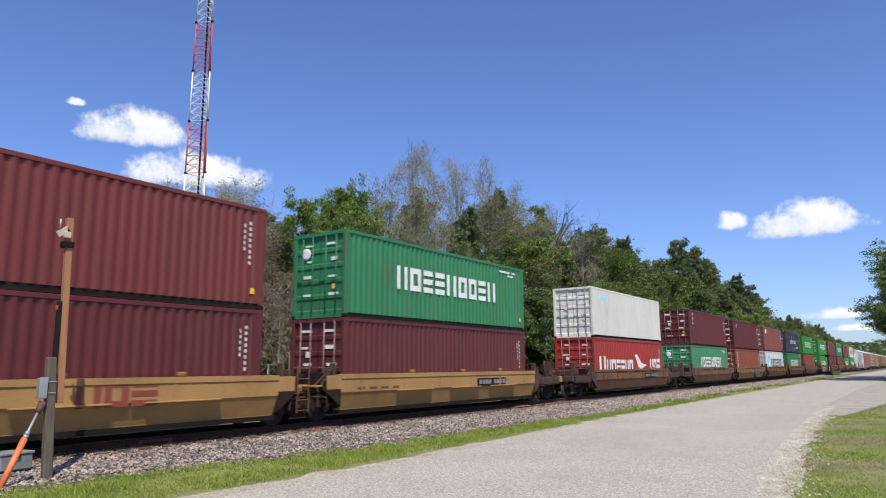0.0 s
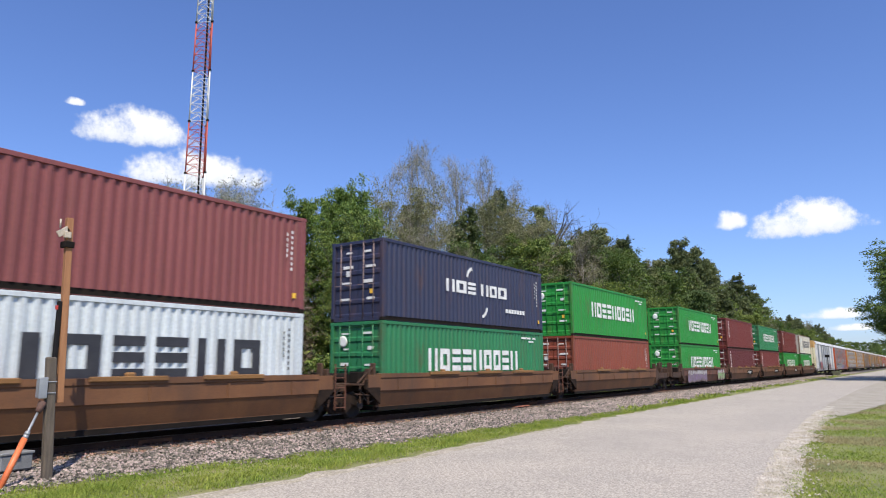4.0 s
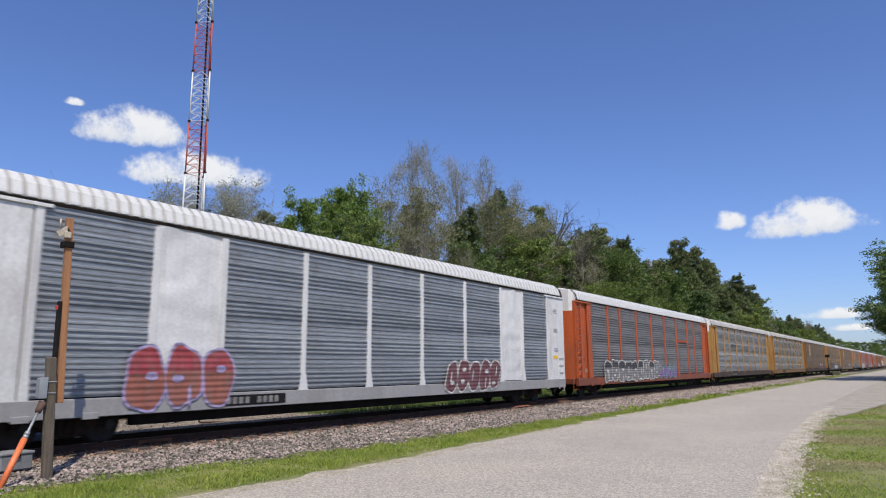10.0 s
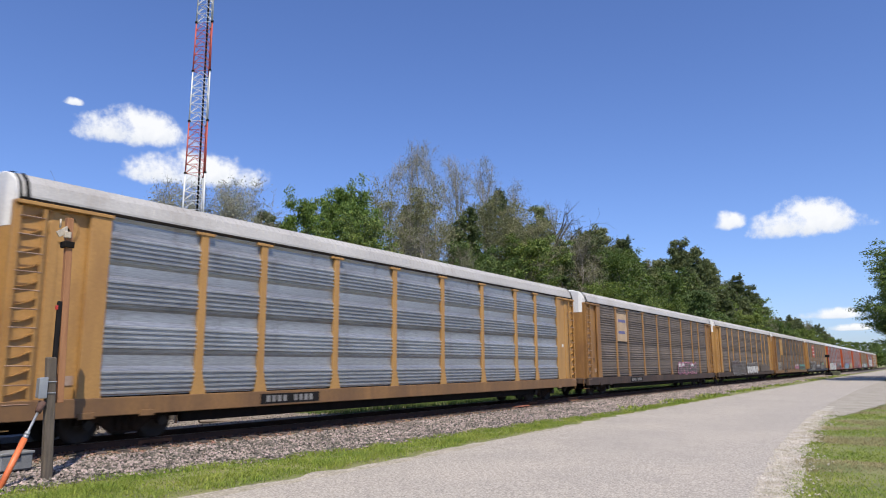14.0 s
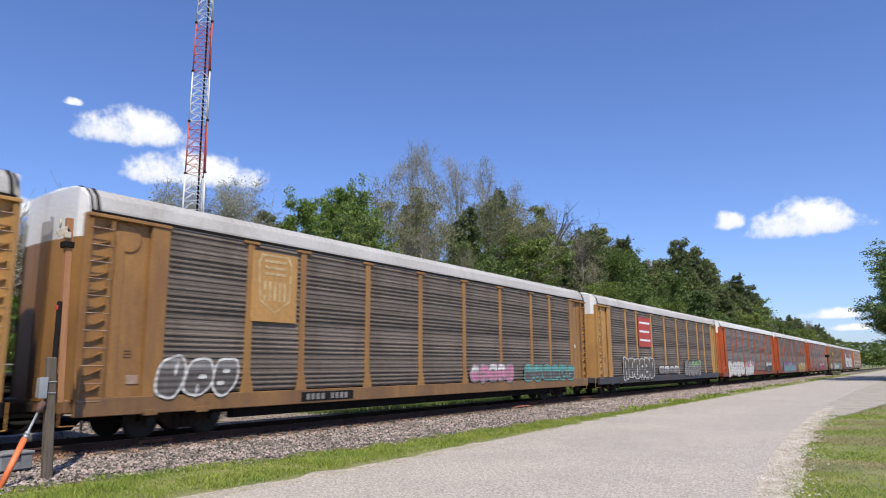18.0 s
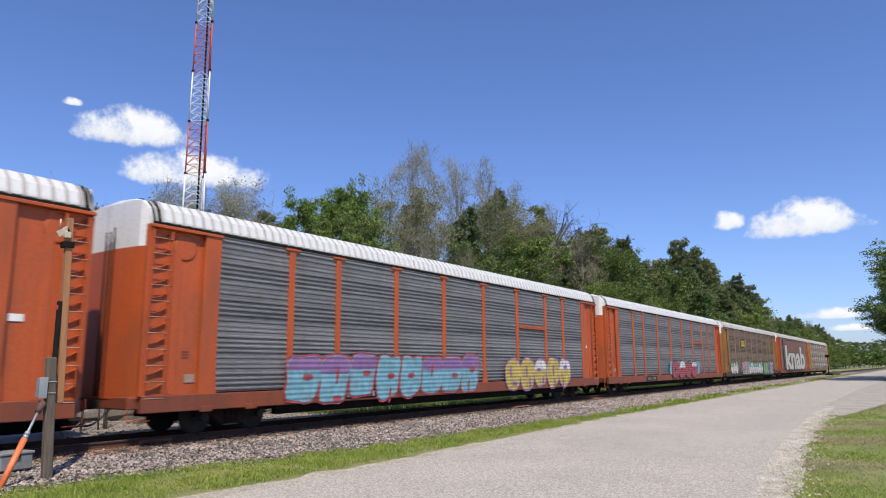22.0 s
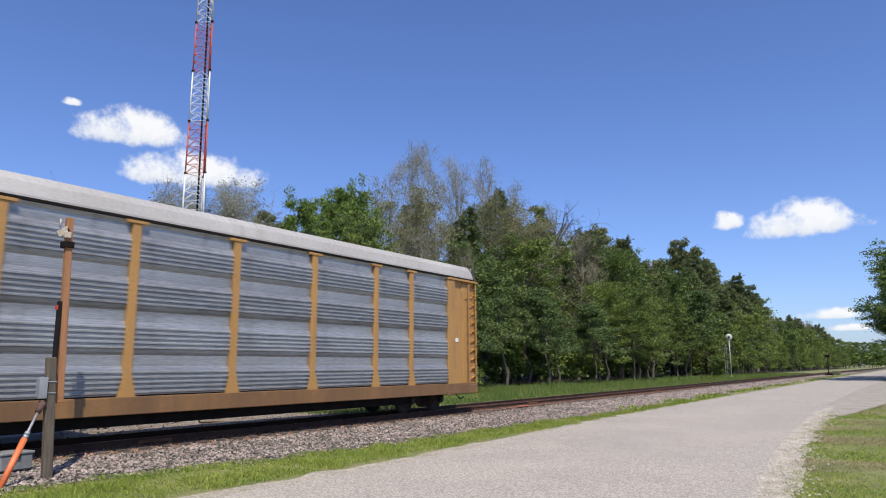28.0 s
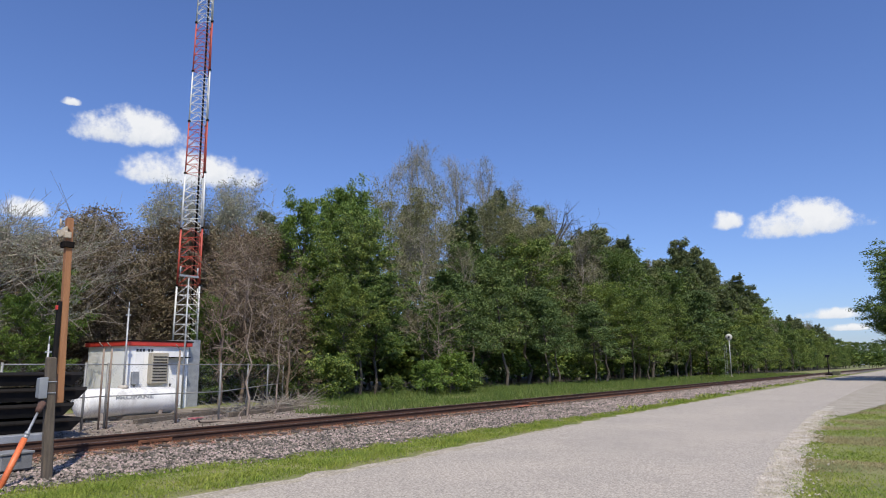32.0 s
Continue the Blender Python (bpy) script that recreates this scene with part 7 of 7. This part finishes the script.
def fallen_branch():
    t = thing("fallen_branch", "long pale fallen branch lying beside the track", "branch")
    segs = []
    g = np.random.default_rng(8)
    limb(g, segs, np.array([15.2, 21.0, 0.10]), np.array([1.0, 0.22, 0.02]), 5.2, 0.055, 6, 0.0, 0.10)
    for q, d in ((17.2, (1, 0.9, 0.25)), (18.4, (1, -0.4, 0.3)), (19.3, (1, 0.6, 0.35))):
        limb(g, segs, np.array([q, 21.0 + (q - 15.2) * 0.2, 0.12]), np.array(d), 1.6, 0.025, 4, 0.0, 0.3)
    v, f = tube_arrays(segs)
    part("wood", from_arrays("wood", v, f, M_BARK_PALE, True), None, t)
    c = thing("rag", "faded red rag lying among the timber", "rag")
    rb = bmesh.new()
    gv = [[rb.verts.new((0.09 * i, 0.07 * j, 0.02 + 0.10 * abs(noise.noise(Vector((i * 0.9, j * 0.9, 2)))))) for j in range(6)] for i in range(9)]
    for i in range(8):
        for j in range(5):
            rb.faces.new((gv[i][j], gv[i + 1][j], gv[i + 1][j + 1], gv[i][j + 1])).smooth = True
    part("cloth", rb, mat("faded_red_cloth", (0.42, 0.11, 0.12), (0.30, 0.08, 0.09), 5, 40, 0.9), c)
    c.matrix_basis = pose(16.2, 22.7, 0.02, 0, 0, 20)


def signal_mast():
    t = thing("railway_signal", "white round-backed railway signal on a thin mast", "railway signal")
    part("mast", rod(bmesh.new(), (0, 0, -0.1), (0, 0, 6.0), 0.09, 0.07, n=10), M_GALV, t)
    d = bmesh.new()
    lathe(d, [(-0.06, 0.02), (-0.06, 0.52), (0.0, 0.54), (0.04, 0.02)], True, 22, 0, 6.45)
    part("signal_disc", d, mat("signal_grey", (0.50, 0.50, 0.49), (0.38, 0.38, 0.37), 3, 30, 0.6), t)
    part("hood", rod(bmesh.new(), (-0.4, 0, 6.45), (-0.05, 0, 6.45), 0.16, n=12), M_BLACK, t)
    l = bmesh.new()
    for y in (0.5, 0.85):
        rod(l, (0, y, 0), (0, y, 5.4), 0.02, n=5)
    for k in range(14):
        rod(l, (0, 0.5, 0.4 + k * 0.36), (0, 0.85, 0.4 + k * 0.36), 0.014, n=5)
    part("ladder", l, M_GALV, t)
    part("base", bx(-0.3, 0.3, -0.3, 0.3, -0.1, 0.25, 0.03), M_GRAVEL, t)
    t.matrix_basis = pose(118.5, 25.6, 0, 0, 0, 10)


def switch_stand():
    t = thing("switch_stand", "black railway switch stand beside the track", "switch stand")
    part("mast", rod(bmesh.new(), (0, 0, 0), (0, 0, 3.6), 0.09, 0.06, n=8), M_BLACK, t)
    part("target", bx(-0.06, 0.06, -0.35, 0.35, 3.2, 3.7, 0.03), M_BLACK, t)
    part("base", bx(-0.5, 0.5, -0.6, 0.6, 0, 0.4, 0.05), M_DARKSTEEL, t)
    t.matrix_basis = pose(140, 13.9, 0.0)
    c = thing("equipment_case", "dark low equipment case by the switch stand", "equipment case")
    part("case_body", bx(-0.8, 0.8, -0.6, 0.6, 0, 0.75, 0.04), mat("olive_case", (0.10, 0.10, 0.06), None, 3, 30, 0.8), c)
    c.matrix_basis = pose(143, 13.0, 0.0)


# ---- clouds: far, soft, glowing cards with painted sunlight ----
CLOUDS = []


def cloud_material():
    m = bpy.data.materials.new("cloud_vapour")
    m.use_nodes = True
    nt = m.node_tree
    n, link = nt.nodes, nt.links.new
    n.remove(n["Principled BSDF"])
    co, info = n.new("ShaderNodeTexCoord"), n.new("ShaderNodeObjectInfo")
    sep = n.new("ShaderNodeSeparateXYZ")
    link(co.outputs["Generated"], sep.inputs[0])

    def math_node(op, a, b=None, c=None):
        q = n.new("ShaderNodeMath")
        q.operation = op
        for i, v in enumerate((a, b, c)):
            if v is None:
                continue
            if isinstance(v, (int, float)):
                q.inputs[i].default_value = v
            else:
                link(v, q.inputs[i])
        return q.outputs[0]
    u = math_node("MULTIPLY_ADD", sep.outputs[0], 2.0, -1.0)
    v = math_node("MULTIPLY_ADD", sep.outputs[1], 2.0, -0.78)
    low = math_node("MULTIPLY", math_node("LESS_THAN", v, 0.0), 1.2)
    v2 = math_node("MULTIPLY", v, math_node("ADD", low, 0.85))
    r2 = math_node("ADD", math_node("MULTIPLY", u, u), math_node("MULTIPLY", v2, v2))
    seed = math_node("MULTIPLY", info.outputs["Random"], 37.0)
    tex = n.new("ShaderNodeTexNoise")
    tex.noise_dimensions = "4D"
    tex.inputs["Scale"].default_value, tex.inputs["Detail"].default_value, tex.inputs["Roughness"].default_value = 0.0085, 8, 0.64
    link(co.outputs["Object"], tex.inputs["Vector"]), link(seed, tex.inputs["W"])
    dens = math_node("SUBTRACT", math_node("MULTIPLY_ADD", tex.outputs["Fac"], 1.9, -0.30), math_node("MULTIPLY", r2, 1.05))
    ramp = n.new("ShaderNodeMapRange")
    ramp.interpolation_type = "SMOOTHSTEP"
    ramp.inputs[1].default_value, ramp.inputs[2].default_value, ramp.inputs[4].default_value = 0.0, 0.55, 0.97
    link(dens, ramp.inputs[0])
    tex2 = n.new("ShaderNodeTexNoise")
    tex2.inputs["Scale"].default_value, tex2.inputs["Detail"].default_value = 0.02, 4
    link(co.outputs["Object"], tex2.inputs["Vector"])
    # Glow colour by height: sunlit tops and shaded grey undersides are painted in.
    mix = n.new("ShaderNodeMix")
    mix.data_type = "RGBA"
    mix.inputs[6].default_value, mix.inputs[7].default_value = (0.60, 0.66, 0.76, 1), (0.93, 0.94, 0.96, 1)
    sh = math_node("ADD", math_node("MULTIPLY_ADD", v, 0.9, 0.75), math_node("MULTIPLY_ADD", tex2.outputs["Fac"], 0.8, -0.4))
    cl = n.new("ShaderNodeClamp")
    link(sh, cl.inputs[0]), link(cl.outputs[0], mix.inputs[0])
    em, tr, ms = n.new("ShaderNodeEmission"), n.new("ShaderNodeBsdfTransparent"), n.new("ShaderNodeMixShader")
    link(mix.outputs[2], em.inputs["Color"])
    link(ramp.outputs[0], ms.inputs[0]), link(tr.outputs[0], ms.inputs[1]), link(em.outputs[0], ms.inputs[2])
    link(ms.outputs[0], n["Material Output"].inputs[0])
    return m


def clouds():
    m = cloud_material()
    right = Vector((0.5706, -0.8212, 0.0))
    for x, y, z, w, h in CLOUD_PLACES:
        p = Vector((x, y, z))
        me = from_arrays("cloud", [(-w / 2, -h / 2, 0), (w / 2, -h / 2, 0), (w / 2, h / 2, 0), (-w / 2, h / 2, 0)], [(0, 1, 2, 3)], m)
        ob = tagged(part("cloud", me, None), "soft white fair-weather cloud in the blue sky", "cloud", "clouds", "structure")
        ob.visible_shadow = False
        CLOUDS.append((ob, look(p, p + (p - EYE)), (-0.55 * right.x, -0.55 * right.y, 0.0)))


CLOUD_PLACES = ((1425, 2445, 935, 600, 250), (1639, 2381, 804, 790, 250), (2922, 300, 555, 560, 240), (2880, 590, 575, 190, 130), (2982, 270, 192, 324, 73), (2989, 220, 139, 256, 47), (1141, 2710, 597, 296, 127), (1214, 2553, 1005, 108, 52))


woods(), wooden_post(), guy_lever(), case(6.2, 14.2, 0.6, 0.45, 0.28), case(5.6, 14.3, 0.5, 0.4, 0.3)
black_stack(), propane_tank(), hut(), lattice_tower(), antenna_poles(), fence(), compound(), fallen_branch(), signal_mast(), switch_stand(), clouds()


def fleet():
    """All units with their place along the train at the clip's start."""
    ever = "container with white block lettering in a well car"
    G1 = "green ribbed steel " + ever
    stacks = [
        (0.65, "joint", "joint", W_YELLOW, "brand", (C_MAROON, "dark red ribbed steel container in a yellow well car", ""), (C_BROWN, "brick-brown ribbed steel container stacked on another", "")),
        (16.18, "joint", "end", W_YELLOW, "number", (C_MAROON, "maroon ribbed steel container in a yellow well car", ""), (C_GREEN, G1, "ever")),
        (36.62, "end", "end", W_BROWN, "number", (C_RED, "bright red container with white lettering blocks and bird emblem", "bird"), (C_WHITE, "smooth white refrigerated container stacked on a red one", "logo smooth dark")),
        (56.57, "end", "joint", W_BROWN, "small", (C_GREEN3, "faded green steel " + ever, "everlow"), (C_MAROON, "maroon ribbed container with upright white mark", "short")),
        (72.36, "joint", "joint", W_TAN, "brand", (C_BRICK, "rust-orange ribbed container with upright white lettering blocks", "vert"), (C_MAROON, "maroon ribbed container with round blue mark", "dot")),
        (88.16, "joint", "joint", W_BROWN, "small", (C_PALEBLUE, "pale grey container with blue star and black lettering blocks", "darkstarlow"), (C_PINK, "faded red ribbed container with white plate mark", "plate")),
        (104.02, "joint", "joint", W_BROWN, "small", (C_GREEN, G1, "everlow"), (C_NAVY, "navy blue container with white curved emblem", "arcs")),
        (119.79, "joint", "end", W_BROWN, "small", (C_BRICK, "rust-red ribbed steel container in a brown well car", ""), (C_GREEN2, G1, "ever")),
        (139.57, "end", "joint", W_DARKRED, "tags", (C_GREEN2, G1, "everlow"), (C_GREEN2, G1, "ever")),
        (155.28, "joint", "joint", W_BROWN, "plate", (C_MAROON, "dark maroon ribbed container with upright white lettering blocks", "vert"), (C_BROWN, "brown ribbed container with upright white lettering blocks", "vert")),
        (171.16, "joint", "joint", W_BROWN, "plate", (C_BROWN, "brown-red ribbed container with upright white lettering blocks", "vert"), (C_GREEN, G1, "ever")),
        (186.91, "joint", "joint", W_BROWN, "plate", (C_GREEN2, G1, "everlow"), (C_BROWN, "brick-brown ribbed container with upright white lettering blocks", "vert")),
        (202.57, "joint", "end", W_BROWN, "number", (C_GREEN2, G1, "everlow"), (C_GREY, "worn pale grey container with pale star and black lettering blocks", "darkpalestar")),
    ]
    for u, left, right, color, plate, low, high in stacks:
        tone = {"well_car_brown": "rusty brown", "well_car_yellow": "faded yellow", "well_car_tan": "dirty tan", "well_car_rust": "dark rust-red"}[color.name]
        tags = ((0.6, 6.2, 0.35, 1.30, F_PURPLE, F_GREY, 5, 9, F_WHITE), (9.9, 12.4, 0.35, 1.35, F_GREEN, F_PINK, 6, 3, F_WHITE)) if plate == "tags" else ((7.6, 10.2, 0.4, 1.3, F_BLACK, F_GREY, 7, 4, F_GREY),) if u == 72.36 else ()
        MOVING.append((u, 0.0, well_car(color, tone + " steel well car on the railway track" + (" with spray paint" if tags else ""), left, right, plate, tags)))
        for k, (col, words, marks) in enumerate((low, high)):
            MOVING.append((u, 0.345 + k * (CH + 0.012), container(col, words, marks, "smooth" in marks)))
    starts = [219.31, 248.08, 276.67, 305.2, 333.96, 362.6, 391.22, 420.1, 448.91, 477.5, 506.2, 534.9, 563.81, 592.21]
    kinds = [
        ("white enclosed car-carrying wagon with silver ribbed panels", R_WHITE, P_STEEL, ROOF_GLINT, R_GREYSILL, True),
        ("orange enclosed car-carrying wagon with grey ribbed panels", R_ORANGE, P_GREY, ROOF_GLINT, R_ORANGESILL, False),
        ("yellow enclosed car-carrying wagon with silver ribbed panels", R_YELLOW, P_SILVER, ROOF_GREY, R_DARK, False),
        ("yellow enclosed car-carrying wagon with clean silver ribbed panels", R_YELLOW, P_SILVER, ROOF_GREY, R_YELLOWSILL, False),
        ("ochre enclosed car-carrying wagon with grimy panels and emblem board", R_OCHRE, P_BROWN, ROOF_GREY, R_DARK, False),
        ("ochre enclosed car-carrying wagon with grimy brown panels, spray-painted", R_YELLOW, P_BROWN, ROOF_GREY, R_DARK, False),
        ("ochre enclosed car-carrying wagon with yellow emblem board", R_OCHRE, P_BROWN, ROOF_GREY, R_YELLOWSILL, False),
        ("ochre enclosed car-carrying wagon with red sign board", R_YELLOW, P_BROWN, ROOF_GREY, R_BLUESILL, False),
        ("orange enclosed car-carrying wagon with white spray paint", R_ORANGE, P_GREY, ROOF_GLINT, R_ORANGESILL, False),
        ("orange enclosed car-carrying wagon with blue and yellow spray paint", R_ORANGE, P_GREY, ROOF_GLINT, R_ORANGESILL, False),
        ("orange enclosed car-carrying wagon with red and blue spray paint", R_ORANGE, P_GREY, ROOF_GLINT, R_ORANGESILL, False),
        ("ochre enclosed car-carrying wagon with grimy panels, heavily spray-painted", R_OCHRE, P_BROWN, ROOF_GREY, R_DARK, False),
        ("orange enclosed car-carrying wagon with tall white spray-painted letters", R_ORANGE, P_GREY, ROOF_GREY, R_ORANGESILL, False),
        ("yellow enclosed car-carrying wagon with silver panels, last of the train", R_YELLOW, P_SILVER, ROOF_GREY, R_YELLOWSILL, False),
    ]
    for i, (u, k) in enumerate(zip(starts, kinds)):
        words, fm, pm, rm, sm, white = k
        MOVING.append((u, 0.0, autorack(words, fm, pm, rm, sm, white, rack_extras(i))))


def motions():
    """The train runs towards -x at about 21 m/s; the clouds drift."""
    run, way = [], 0.0
    for t in range(33):
        run.append((t, way))
        way += float(np.interp(t + 0.5, [0, 8, 12, 14, 20, 32], [21.5, 21.45, 21.1, 21.1, 21.2, 21.25]))
    for u, z, ob in MOVING:
        walk(ob, [(t, pose(u - d, TRACK_Y, RAIL_Z + z)) for t, d in run])
    for ob, m, drift in CLOUDS:
        walk(ob, [(t, Matrix.Translation(Vector(drift) * t) @ m) for t in (0, 16, 32)])


fleet()
motions()
